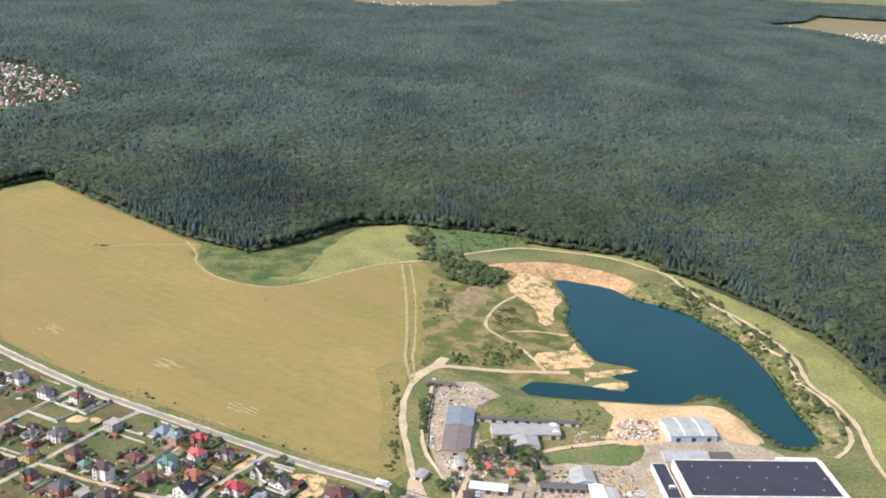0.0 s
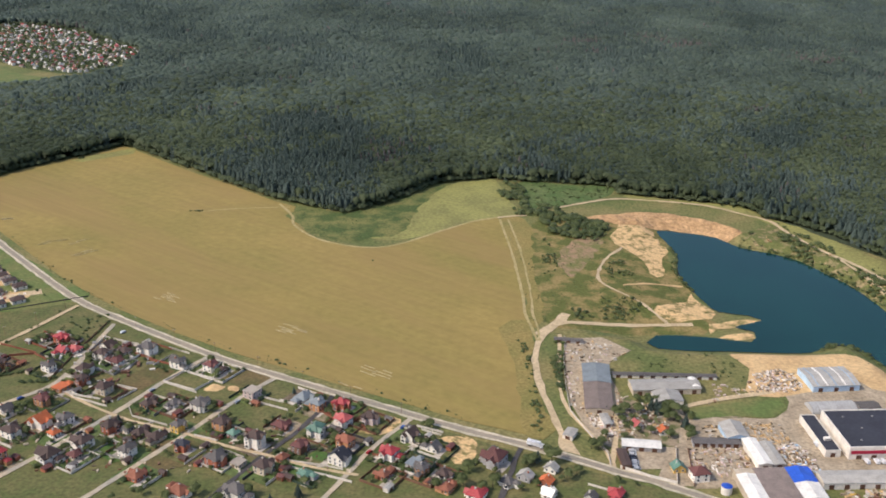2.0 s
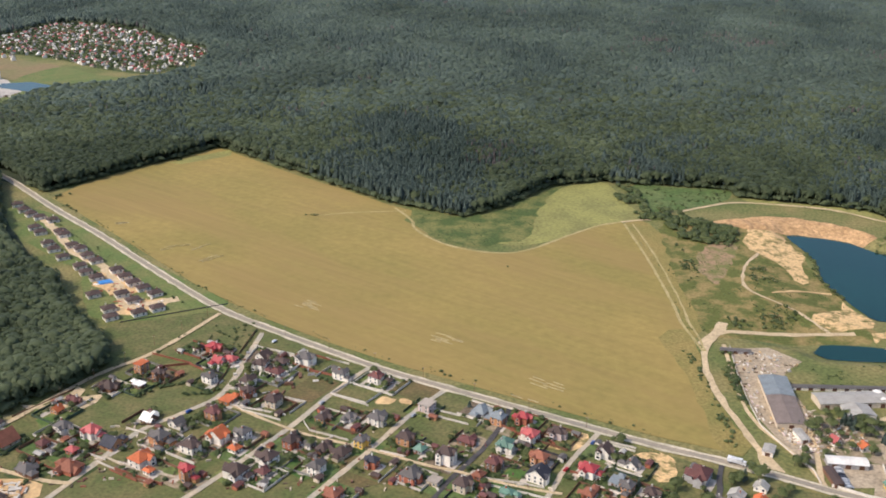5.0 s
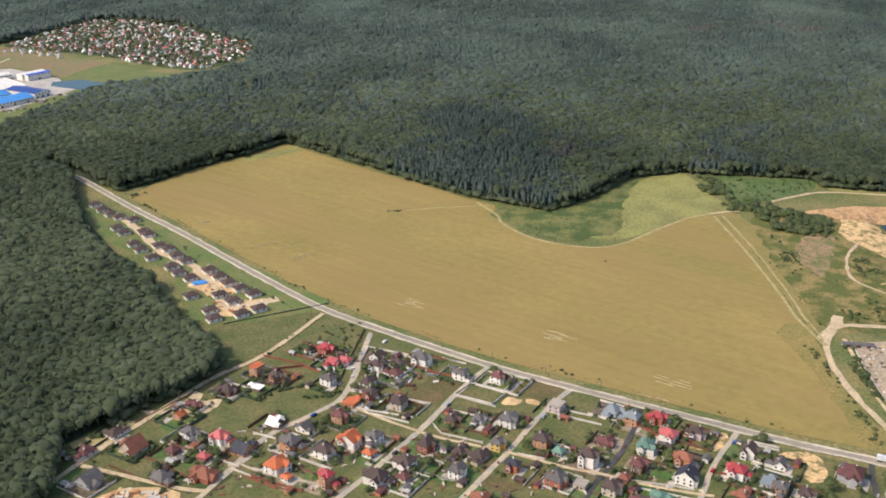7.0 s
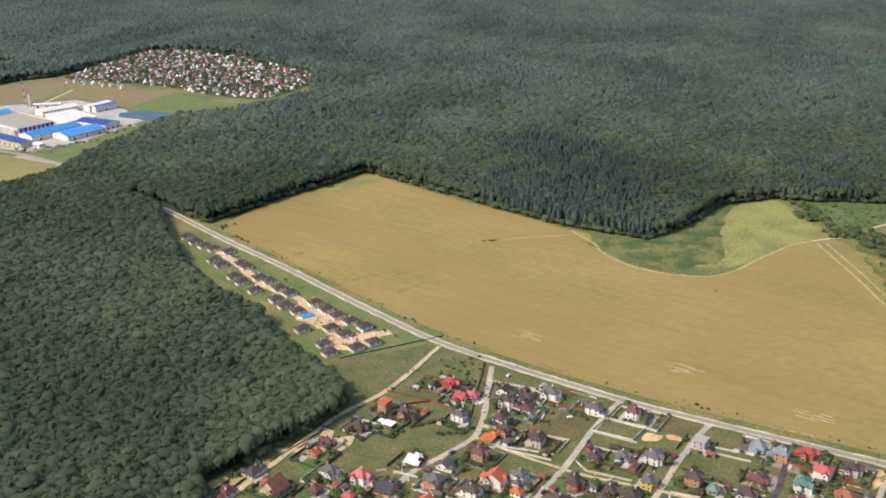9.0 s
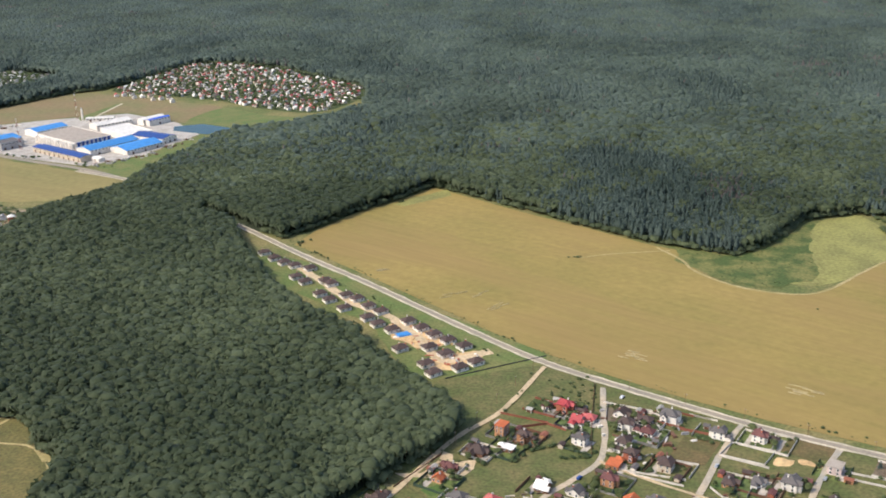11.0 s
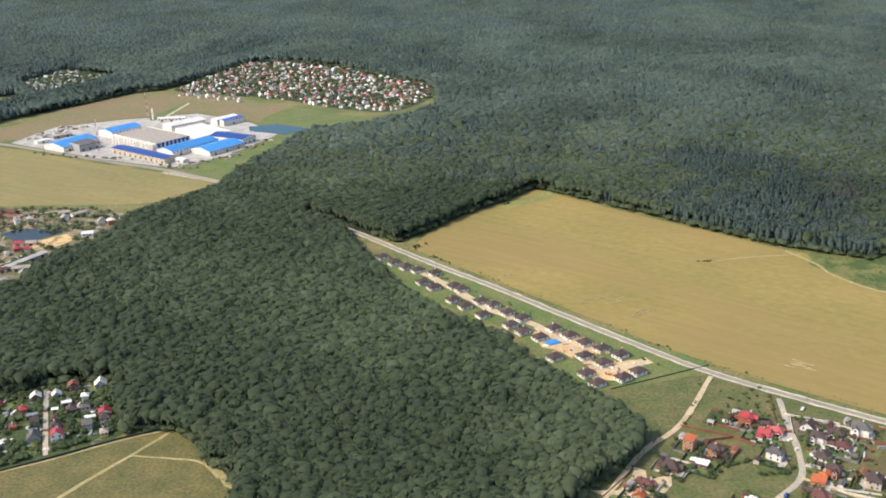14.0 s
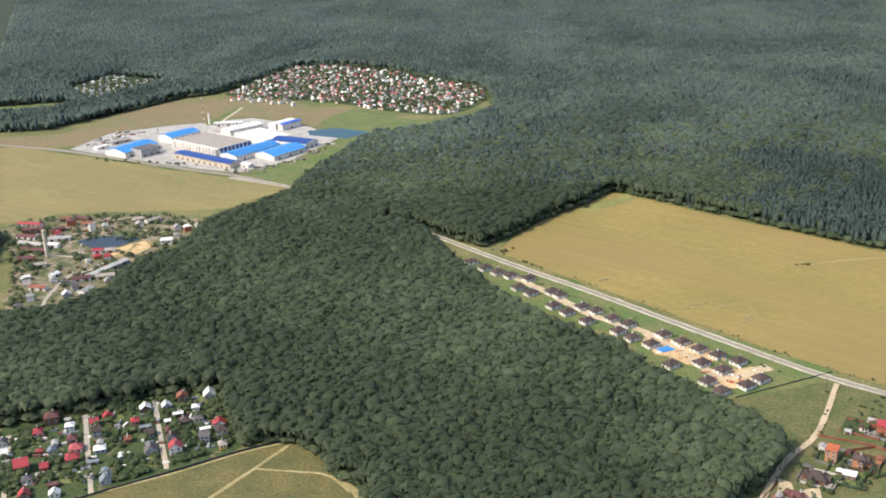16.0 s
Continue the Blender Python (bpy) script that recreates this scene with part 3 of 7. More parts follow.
EAST_EDGE = [(-456, 1167), (-391, 1107), (-323, 1045), (-246, 975), (-178, 937), (-149, 959), (-120, 996), (-90, 1036), (-34, 1053), (-7, 1044), (47, 1038),
             (91, 1030), (94, 1006), (132, 997), (175, 982), (208, 972), (225, 936), (244, 924), (273, 891), (290, 855), (308, 819), (323, 791), (332, 748), (336, 695),
             (352, 651), (396, 607), (493, 493), (528, 264)]
WEDGE_EDGE = [(-474, 264), (-470, 440), (-468, 490), (-471, 506), (-476, 525), (-482, 543), (-471, 553), (-458, 559), (-455, 569), (-441, 589), (-429, 600), (-418, 616), (-412, 633), (-417, 650),
              (-445, 684), (-472, 721), (-492, 759), (-522, 789), (-566, 840), (-587, 880), (-609, 928), (-627, 969), (-647, 1021), (-695, 1069), (-686, 1081), (-635, 1037), (-607, 1008), (-590, 993), (-563, 1024), (-532, 1072), (-487, 1121)]
OPEN_EAST = EAST_EDGE + WEDGE_EDGE
OPEN_SOUTH = [(-638, 264), (-638, 583), (-664, 607), (-679, 632), (-698, 646), (-724, 642), (-737, 663), (-755, 713), (-794, 709), (-804, 707), (-825, 691), (-859, 679), (-900, 662),
              (-930, 640), (-959, 600), (-959, 264)]
OPEN_WEST = [(-952, 828), (-926, 838), (-907, 852), (-894, 876), (-898, 915), (-889, 950), (-867, 972), (-862, 1010), (-862, 1055), (-848, 1076), (-823, 1108), (-808, 1140), (-797, 1166), (-791, 1228), (-775, 1285),
             (-763, 1325), (-757, 1383), (-737, 1424), (-680, 1438), (-612, 1508), (-582, 1556), (-584, 1663), (-597, 1734), (-695, 1848), (-783, 1943), (-875, 1999), (-959, 1999), (-1010, 1836), (-1047, 1753),
             (-1091, 1727), (-1160, 1612), (-1223, 1514), (-1338, 1496), (-1496, 1487), (-1496, 1074), (-1109, 1070), (-1069, 1038), (-1021, 889), (-986, 818)]
OPEN_FAR = [[(-1323, 1826), (-1287, 1959), (-1155, 1886), (-1172, 1783), (-1230, 1695)],
            [(-1496, 1716), (-1377, 1695), (-1275, 1719), (-1228, 1668), (-1289, 1619), (-1496, 1610)],
            [(-458, 3520), (-165, 3344), (128, 3494), (257, 3771), (763, 4000), (792, 4400), (-704, 4400)],
            [(986, 3397), (1126, 3221), (1228, 2920), (1496, 2992), (1672, 3784), (1347, 3837), (1205, 3582)]]
GLADES = [OPEN_EAST, OPEN_SOUTH, OPEN_WEST, *OPEN_FAR]


def wooded(x, y):
    ok = np.ones(x.shape, bool)
    for g in GLADES:
        ok &= ~inside(x, y, g)
    return ok


def field_noise(x, y, size, seed):
    """Smooth noise over the plan."""
    out, amp = np.zeros(len(x)), 0.0
    r = np.random.default_rng(seed)
    for i in range(9):
        a = r.uniform(0, 6.28)
        f = r.uniform(0.6, 2.2) / size
        out += np.sin((x * math.cos(a) + y * math.sin(a)) * f * 6.28 + r.uniform(0, 6.28) + 1.7 * np.sin((x * math.sin(a) - y * math.cos(a)) * f * 3.1 + r.uniform(0, 6.28)))
    return out / 4.2


def scatter(x0, x1, y0, y1, step, seed):
    r = np.random.default_rng(seed)
    gx, gy = np.meshgrid(np.arange(x0, x1, step), np.arange(y0, y1, step))
    gx = gx + (np.arange(gx.shape[0])[:, None] % 2) * step / 2
    x = gx.ravel() + r.uniform(-0.42, 0.42, gx.size) * step
    y = gy.ravel() + r.uniform(-0.42, 0.42, gy.size) * step
    return x, y


SPRUCE_STAND = [(-425, 1285), (-310, 1150), (-313, 1035), (-172, 930), (-126, 1031), (-95, 1105), (-175, 1215), (-327, 1280)]
EDGES = [EAST_EDGE, WEDGE_EDGE, OPEN_SOUTH, OPEN_WEST, *OPEN_FAR]


def dome(rng):
    """A plain crown for trees far off."""
    a = np.arange(6) * 1.047 + rng.uniform(0, 1)
    k = rng.uniform(0.8, 1.15, 6)
    v = np.concatenate([np.stack([np.cos(a) * 0.4 * k, np.sin(a) * 0.4 * k, 0.42 + 0 * a], 1), np.stack([np.cos(a[::2]) * 0.24, np.sin(a[::2]) * 0.24, 0.8 + rng.uniform(-0.06, 0.06, 3)], 1), [(0, 0, 0.96)]])
    f = [(0, 1, 6), (1, 2, 7), (1, 7, 6), (2, 3, 7), (3, 4, 8), (3, 8, 7), (4, 5, 8), (5, 0, 6), (5, 6, 8), (6, 7, 9), (7, 8, 9), (8, 6, 9)]
    return v, np.array(f)


def grow(band, x, y, height, sprays, seed, wide):
    """One band of the woods, split by kind of tree and by haze-tinted leaves; trees at the edge keep their branches
    down to the ground.
    """
    r = np.random.default_rng(seed)
    ok = wooded(x, y)
    x, y = x[ok], y[ok]
    dark = field_noise(x, y, 420, 3) + 0.6 * field_noise(x, y, 110, 4) + r.normal(0, 0.4, len(x))
    stand = np.where(inside(x, y, SPRUCE_STAND), 1.0, np.exp(-(distance(x, y, SPRUCE_STAND) / 30) ** 2))
    east = np.clip((x - 105) / 105, 0, 1) * np.clip((1320 - y) / 180, 0, 1)
    dark += 1.3 * stand + 0.8 * east - 0.25 + r.normal(0, 0.3, len(x))
    near_west = ((x < -475) & (y < 1144)) | ((x < -390) & (y < 1000))
    clump = np.exp(-((x + 668) / 34) ** 2 - ((y - 690) / 48) ** 2) + 0.8 * np.exp(-((x + 560) / 30) ** 2 - ((y - 640) / 60) ** 2) + np.exp(-((x + 790) / 60) ** 2 - ((y - 770) / 40) ** 2)
    # Bluish needle trees grow commoner with distance, standing in for haze.
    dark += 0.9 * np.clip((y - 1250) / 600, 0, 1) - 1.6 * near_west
    needle = (dark > 0.55) & ~near_west
    sick = field_noise(x, y, 210, 8) + 1.5 * np.exp(-((x + 150) / 45) ** 2 - ((y - 1075) / 30) ** 2) + 1.0 * np.exp(-((x + 295) / 34) ** 2 - ((y - 1150) / 40) ** 2)
    sick += 1.2 * np.exp(-((x - 220) / 200) ** 2 - ((y - 1830) / 105) ** 2) + 1.2 * np.exp(-((x - 528) / 105) ** 2 - ((y - 1672) / 88) ** 2)
    dead = (sick + r.normal(0, 0.45, len(x)) > 1.65) & ~near_west
    tone = 0.38 + 0.13 * field_noise(x, y, 45, 9) + 0.15 * field_noise(x, y, 140, 5) + 0.22 * field_noise(x, y, 480, 6) + r.normal(0, 1, len(x)) * np.where(y > 1320, 0.06, 0.08)
    # The last term lightens leaves with distance, in place of haze.
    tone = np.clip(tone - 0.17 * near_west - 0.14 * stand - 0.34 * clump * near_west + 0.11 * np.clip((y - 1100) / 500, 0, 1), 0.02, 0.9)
    h = height * (1 + r.normal(0, 0.07, len(x)) + 0.07 * field_noise(x, y, 130, 7))
    h = np.clip(h, height * 0.55, height * 1.4)
    rim = np.zeros(len(x), bool)
    for line in EDGES if band != "far" else ():
        rim |= distance(x, y, line) < 9
    # Ever more trees take the haze-tinted leaves the farther off they stand.
    hazed = r.random(len(x)) < np.clip((y - 1120) / 420, 0, 1)
    for kind, mask, mat, w, text in (("leaf", ~needle & ~dead & ~hazed, LEAF, 1.0, "dense green broadleaved wood with uneven crowns"),
                                     ("leaf", ~needle & ~dead & hazed, HAZE_LEAF, 1.0, "green wood with uneven crowns, tinted grey-blue for distance haze"),
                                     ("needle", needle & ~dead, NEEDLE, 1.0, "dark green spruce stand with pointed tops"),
                                     ("needle", dead, DEAD, 0.72, "grey-brown dead spruces standing in the wood")):
        for low in (False, True):
            m = mask & (rim == low)
            if not m.any():
                continue
            if band == "far":
                shapes = [dome(np.random.default_rng(seed * 100 + i)) for i in range(7)]
            else:
                shapes = [crown(np.random.default_rng(seed * 100 + i), kind, sprays if kind == "leaf" else int(sprays * 0.8), 1, 0.30) for i in range(7)]
            if low and kind == "leaf":
                shapes = [(v * (1, 1, 1) + np.stack([0 * v[:, 0], 0 * v[:, 0], np.minimum(0, (v[:, 2] - 0.62) * 1.1)], 1), f) for v, f in shapes]
            if band == "near" and low:
                tv, tf = trunk()
                shapes = [(np.concatenate([v, tv]), np.concatenate([f, tf + len(v)])) for v, f in shapes]
            n = m.sum()
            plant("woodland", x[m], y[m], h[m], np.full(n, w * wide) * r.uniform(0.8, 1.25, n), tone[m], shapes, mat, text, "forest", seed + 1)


def make_woods():
    r = np.random.default_rng(20)
    x, y = scatter(-1240, 600, 425, 1420, 4.8, 21)
    ok = (x > -1010 - (y - 440) * 0.25) & (x < 425 + (y - 615) * 0.22) & (r.random(len(x)) < (1420 - y) / 200)
    grow("near", x[ok], y[ok], 16.2, 16, 31, 1.03)
    x, y = scatter(-1760, 1190, 1220, 2200, 6.6, 22)
    ok = (x > -1010 - (y - 440) * 0.42) & (x < 425 + (y - 615) * 0.42) & (r.random(len(x)) < (y - 1220) / 200)
    grow("middle", x[ok], y[ok], 16.4, 5, 32, 1.17)
    x, y = scatter(-2600, 2100, 2200, 4400, 10.0, 23)
    ok = (x > -1320 - (y - 1500) * 0.42) & (x < 615 + (y - 1144) * 0.46)
    grow("far", x[ok], y[ok], 17.6, 0, 33, 1.05)


make_woods()
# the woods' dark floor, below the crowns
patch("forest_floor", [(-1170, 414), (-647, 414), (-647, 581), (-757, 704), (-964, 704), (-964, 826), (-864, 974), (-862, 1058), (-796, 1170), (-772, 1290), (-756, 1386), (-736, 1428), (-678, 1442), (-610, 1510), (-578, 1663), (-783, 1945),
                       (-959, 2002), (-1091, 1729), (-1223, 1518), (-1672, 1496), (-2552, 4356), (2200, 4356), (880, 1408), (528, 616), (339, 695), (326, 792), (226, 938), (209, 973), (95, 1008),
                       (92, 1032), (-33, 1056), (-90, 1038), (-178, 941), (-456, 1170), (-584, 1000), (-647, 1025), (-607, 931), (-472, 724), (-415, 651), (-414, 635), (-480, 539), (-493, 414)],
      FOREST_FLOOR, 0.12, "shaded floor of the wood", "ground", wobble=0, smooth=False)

# ---------------------------------------------------------------- building kit
class Shape:
    """Gathers boxes, prisms and roofs into one mesh."""

    def __init__(self):
        self.v, self.f, self.m = [], [], []

    def add(self, verts, faces, slot=0):
        k = len(self.v)
        self.v += [tuple(p) for p in verts]
        self.f += [tuple(i + k for i in f) for f in faces]
        self.m += [slot] * len(faces)
        return self

    def box(self, x0, x1, y0, y1, z0, z1, slot=0):
        v = [(x0, y0, z0), (x1, y0, z0), (x1, y1, z0), (x0, y1, z0), (x0, y0, z1), (x1, y0, z1), (x1, y1, z1), (x0, y1, z1)]
        return self.add(v, [(3, 2, 1, 0), (4, 5, 6, 7), (0, 1, 5, 4), (1, 2, 6, 5), (2, 3, 7, 6), (3, 0, 4, 7)], slot)

    def gable(self, x0, x1, y0, y1, z0, z1, slot=0):
        """A closed prism with its ridge along y."""
        m = (x0 + x1) / 2
        v = [(x0, y0, z0), (x1, y0, z0), (m, y0, z1), (x0, y1, z0), (x1, y1, z0), (m, y1, z1)]
        return self.add(v, [(0, 1, 2), (5, 4, 3), (0, 2, 5, 3), (1, 4, 5, 2), (0, 3, 4, 1)], slot)

    def gable_roof(self, x0, x1, y0, y1, z0, rise, t=0.28, slot=0):
        """Two sloping slabs with thickness, the ridge along y."""
        m = (x0 + x1) / 2
        v = [(x0, y0, z0), (m, y0, z0 + rise), (x1, y0, z0), (x0, y1, z0), (m, y1, z0 + rise), (x1, y1, z0)]
        v += [(x, y, z + t) for x, y, z in v]
        f = [(6, 7, 10, 9), (7, 8, 11, 10), (0, 3, 4, 1), (1, 4, 5, 2), (0, 1, 7, 6), (1, 2, 8, 7), (3, 9, 10, 4), (4, 10, 11, 5), (0, 6, 9, 3), (2, 5, 11, 8)]
        return self.add(v, f, slot)

    def hip_roof(self, x0, x1, y0, y1, z0, rise, t=0.28, slot=0):
        w, d = x1 - x0, y1 - y0
        cx, cy, s = (x0 + x1) / 2, (y0 + y1) / 2, abs(w - d) / 2
        a, b = ((cx - s, cy), (cx + s, cy)) if w >= d else ((cx, cy - s), (cx, cy + s))
        v = [(x0, y0, z0), (x1, y0, z0), (x1, y1, z0), (x0, y1, z0), (x0, y0, z0 + t), (x1, y0, z0 + t), (x1, y1, z0 + t), (x0, y1, z0 + t), (*a, z0 + t + rise), (*b, z0 + t + rise)]
        f = [(3, 2, 1, 0), (0, 1, 5, 4), (1, 2, 6, 5), (2, 3, 7, 6), (3, 0, 4, 7)]
        f += [(4, 5, 9, 8), (5, 6, 9), (6, 7, 8, 9), (7, 4, 8)] if w >= d else [(5, 6, 9, 8), (4, 5, 8), (7, 4, 8, 9), (6, 7, 9)]
        return self.add(v, f, slot)

    def tube(self, x, y, r, z0, z1, n=10, top=None, slot=0):
        r1 = r if top is None else top
        v = [(x + math.cos(i * 2 * math.pi / n) * r, y + math.sin(i * 2 * math.pi / n) * r, z0) for i in range(n)]
        v += [(x + math.cos(i * 2 * math.pi / n) * r1, y + math.sin(i * 2 * math.pi / n) * r1, z1) for i in range(n)]
        f = [(i, (i + 1) % n, n + (i + 1) % n, n + i) for i in range(n)] + [tuple(range(n, 2 * n)), tuple(range(n - 1, -1, -1))]
        return self.add(v, f, slot)

    def mesh(self, name, *mats):
        me = mesh_of(name, self.v, self.f)
        for m in mats:
            me.materials.append(m)
        me.polygons.foreach_set("material_index", self.m)
        me.update()
        return me


def paint(name, colour, rough=0.75, spread=0.12, vary=0.12, big=5.0, fine=0.9, metal=0.0, spec=0.3):
    return material(name, colour, rough, spread, big, fine, 0.0, metal, tuple(c * 0.8 for c in colour), vary, spec)


ROOF = {"brown": paint("brown_tiles", (0.086, 0.058, 0.048)), "maroon": paint("maroon_tiles", (0.140, 0.058, 0.050)), "red": paint("red_sheet", (0.36, 0.05, 0.052), 0.5),
        "orange": paint("orange_tiles", (0.55, 0.15, 0.055)), "grey": paint("grey_slate", (0.125, 0.112, 0.102)), "white": paint("white_sheet", (0.80, 0.76, 0.67), 0.6),
        "green": paint("green_sheet", (0.12, 0.22, 0.16), 0.5), "teal": paint("teal_sheet", (0.12, 0.42, 0.36), 0.5), "blue-grey": paint("blue_grey_sheet", (0.20, 0.225, 0.23), 0.6),
        "black": paint("black_tiles", (0.05, 0.05, 0.06)), "rust": paint("rust_tiles", (0.26, 0.10, 0.058)), "pink": paint("pink_red_sheet", (0.43, 0.10, 0.09), 0.5),
        "sky-blue": paint("sky_blue_sheet", (0.07, 0.27, 0.60), 0.45), "dark-blue": paint("dark_blue_sheet", (0.03, 0.075, 0.27), 0.45), "sand": paint("sand_felt", (0.40, 0.34, 0.27)), "taupe": paint("taupe_sheet", (0.235, 0.185, 0.155)),
        "pale-grey": paint("pale_grey_sheet", (0.40, 0.375, 0.325), 0.6), "charcoal": paint("charcoal_felt", (0.045, 0.047, 0.058), 0.85, 0.10, 0.0, 14, 2), "cobalt": paint("cobalt_sheet", (0.035, 0.11, 0.52), 0.45)}
WALL = {"white": paint("white_render", (0.84, 0.77, 0.66)), "beige": paint("beige_render", (0.58, 0.48, 0.35)), "brick": paint("red_brick", (0.40, 0.135, 0.075)),
        "orange": paint("orange_brick", (0.50, 0.25, 0.12)), "yellow": paint("yellow_render", (0.72, 0.46, 0.11)), "grey": paint("grey_block", (0.40, 0.38, 0.36)),
        "brown": paint("brown_timber", (0.19, 0.10, 0.06)), "pink": paint("pale_pink_block", (0.66, 0.52, 0.46)), "blue": paint("pale_blue_panel", (0.45, 0.58, 0.70))}
GLASS = material("window_glass", (0.035, 0.045, 0.055), 0.12, 0.1, 4, 1, spec=0.6)
FRAME = paint("white_frame", (0.72, 0.72, 0.70))
DOOR = paint("brown_door", (0.12, 0.06, 0.035))
CONCRETE = paint("pale_concrete", (0.50, 0.455, 0.38))
METAL = material("grey_metal", (0.40, 0.385, 0.355), 0.55, 0.12, 4, 0.8, metal=0.4)
TYRE = material("tyre_rubber", (0.02, 0.02, 0.02), 0.9, 0.1)


def window_meshes(w, h):
    """A window's frame and its pane."""
    s = Shape()
    s.box(-w / 2, w / 2, -0.06, 0.08, 0, 0.12), s.box(-w / 2, w / 2, -0.06, 0.08, h - 0.12, h)
    s.box(-w / 2, -w / 2 + 0.12, -0.06, 0.08, 0.12, h - 0.12), s.box(w / 2 - 0.12, w / 2, -0.06, 0.08, 0.12, h - 0.12)
    return s.mesh("window", FRAME), Shape().box(-w / 2 + 0.12, w / 2 - 0.12, 0.0, 0.05, 0.12, h - 0.12).mesh("pane", GLASS)


WINDOW, WINDOW_WIDE = window_meshes(1.3, 1.5), window_meshes(2.2, 1.6)


def window(kind, parent, at, turn=0.0):
    frame_part = part("window", kind[0], parent, "", at, turn)
    part("pane", kind[1], frame_part, "dark glass pane")


DOOR_MESH = Shape().box(-0.55, 0.55, -0.05, 0.1, 0, 2.1).mesh("door", DOOR)
GATE_MESH = Shape().box(-1.3, 1.3, -0.05, 0.1, 0, 2.3).mesh("garage_door", DOOR)
CHIMNEY = {k: Shape().box(-0.35, 0.35, -0.35, 0.35, 0, 2.2).mesh("chimney", WALL[k]) for k in ("brick", "white", "grey")}
CAP = Shape().box(-0.45, 0.45, -0.45, 0.45, 2.2, 2.4).mesh("cap", CONCRETE)
HOUSES = []


def house(x, y, turn, w, d, floors, roof, wall, shape="hip", wing=True, windows=True, seed=0, group="village houses", extra="", pitch=0.36, tall=0.0):
    """A house with its front towards local -y: walls on a plinth, a roof with eaves, a gabled wing, chimney, door and windows."""
    r = random.Random(seed * 7919 + int(x * 13 + y * 7))
    h = floors * 2.35 + 0.4 + tall
    kind = {"hip": "hipped", "gable": "gabled", "flat": "flat"}[shape]
    wall_word = {"white": "white rendered", "beige": "beige rendered", "brick": "red brick", "orange": "orange brick", "yellow": "yellow rendered", "grey": "grey block",
                 "brown": "brown timber", "pink": "pale pink block", "blue": "pale blue panel"}[wall]
    top = thing("house", x, y, turn, f"{wall_word} house with a {roof} {kind} roof{extra}", "house", group)
    HOUSES.append((x, y, turn, w, d))
    s = Shape().box(-w / 2 - 0.1, w / 2 + 0.1, -d / 2 - 0.1, d / 2 + 0.1, -0.3, 0.5).box(-w / 2, w / 2, -d / 2, d / 2, 0.5, h)
    rise = pitch * min(w, d) * r.uniform(0.85, 1.2)
    rf = Shape()
    e = 0.55
    if shape == "hip":
        rf.hip_roof(-w / 2 - e, w / 2 + e, -d / 2 - e, d / 2 + e, h, rise)
    elif shape == "gable":
        s.gable(-w / 2, w / 2, -d / 2, d / 2, h, h + rise * 1.25)
        k = rise * 1.25 * e / (w / 2)
        rf.gable_roof(-w / 2 - e, w / 2 + e, -d / 2 - e, d / 2 + e, h - k, rise * 1.25 + k)
    else:
        rf.box(-w / 2 - 0.3, w / 2 + 0.3, -d / 2 - 0.3, d / 2 + 0.3, h, h + 0.35)
    if wing and shape != "flat":
        ww, out = w * r.uniform(0.36, 0.48), r.uniform(1.4, 2.6)
        cx = r.choice((-1, 1)) * (w / 2 - ww / 2) * r.uniform(0.5, 1)
        s.box(cx - ww / 2, cx + ww / 2, -d / 2 - out, -d / 2 + 0.5, -0.3, h - 0.4)
        s.gable(cx - ww / 2, cx + ww / 2, -d / 2 - out, -d / 2 + 0.5, h - 0.4, h - 0.4 + ww * 0.42)
        rf.gable_roof(cx - ww / 2 - 0.4, cx + ww / 2 + 0.4, -d / 2 - out - 0.4, 0, h - 0.65, ww * 0.42 + 0.4)
        side, cy2, dd = r.choice((-1, 1)), r.uniform(-0.15, 0.2) * d, d * r.uniform(0.38, 0.5)
        o2 = r.uniform(1.0, 2.2)
        g = Shape().gable(cy2 - dd / 2, cy2 + dd / 2, w / 2 - 0.5, w / 2 + o2, h - 0.5, h - 0.5 + dd * 0.42).box(cy2 - dd / 2, cy2 + dd / 2, w / 2 - 0.5, w / 2 + o2, -0.3, h - 0.5)
        s.add([(py * side, px, pz) for px, py, pz in g.v], [f[::-1] if side > 0 else f for f in g.f])
        g = Shape().gable_roof(cy2 - dd / 2 - 0.4, cy2 + dd / 2 + 0.4, 0, w / 2 + o2 + 0.4, h - 0.75, dd * 0.42 + 0.4)
        rf.add([(py * side, px, pz) for px, py, pz in g.v], [f[::-1] if side > 0 else f for f in g.f])
    if wing and r.random() < 0.6:
        gx, gd = r.choice((-1, 1)), d * 0.6
        x0, x1 = sorted((gx * (w / 2 - 0.2), gx * (w / 2 + r.uniform(3, 4.5))))
        s.box(x0, x1, -gd / 2 + d * 0.15, gd / 2 + d * 0.15, -0.3, 2.7)
        rf.hip_roof(x0 - 0.3, x1 + 0.3, -gd / 2 + d * 0.15 - 0.3, gd / 2 + d * 0.15 + 0.3, 2.7, 1.3)
    part("wall", s.mesh("wall", WALL[wall]), top)
    part("roof", rf.mesh("roof", ROOF[roof]), top, f"{roof} roof")
    if shape != "flat":
        stack = part("chimney", CHIMNEY[r.choice(("brick", "brick", "white", "grey"))], top, "brick chimney", (r.uniform(-0.25, 0.25) * w, r.uniform(0.0, 0.2) * d, h + rise * 0.45))
        part("cap", CAP, stack, "pale concrete cap")
    if not windows:
        return top
    part("door", DOOR_MESH, top, "", (w / 2 + 0.04, -d * 0.1, 0.1), math.pi / 2)
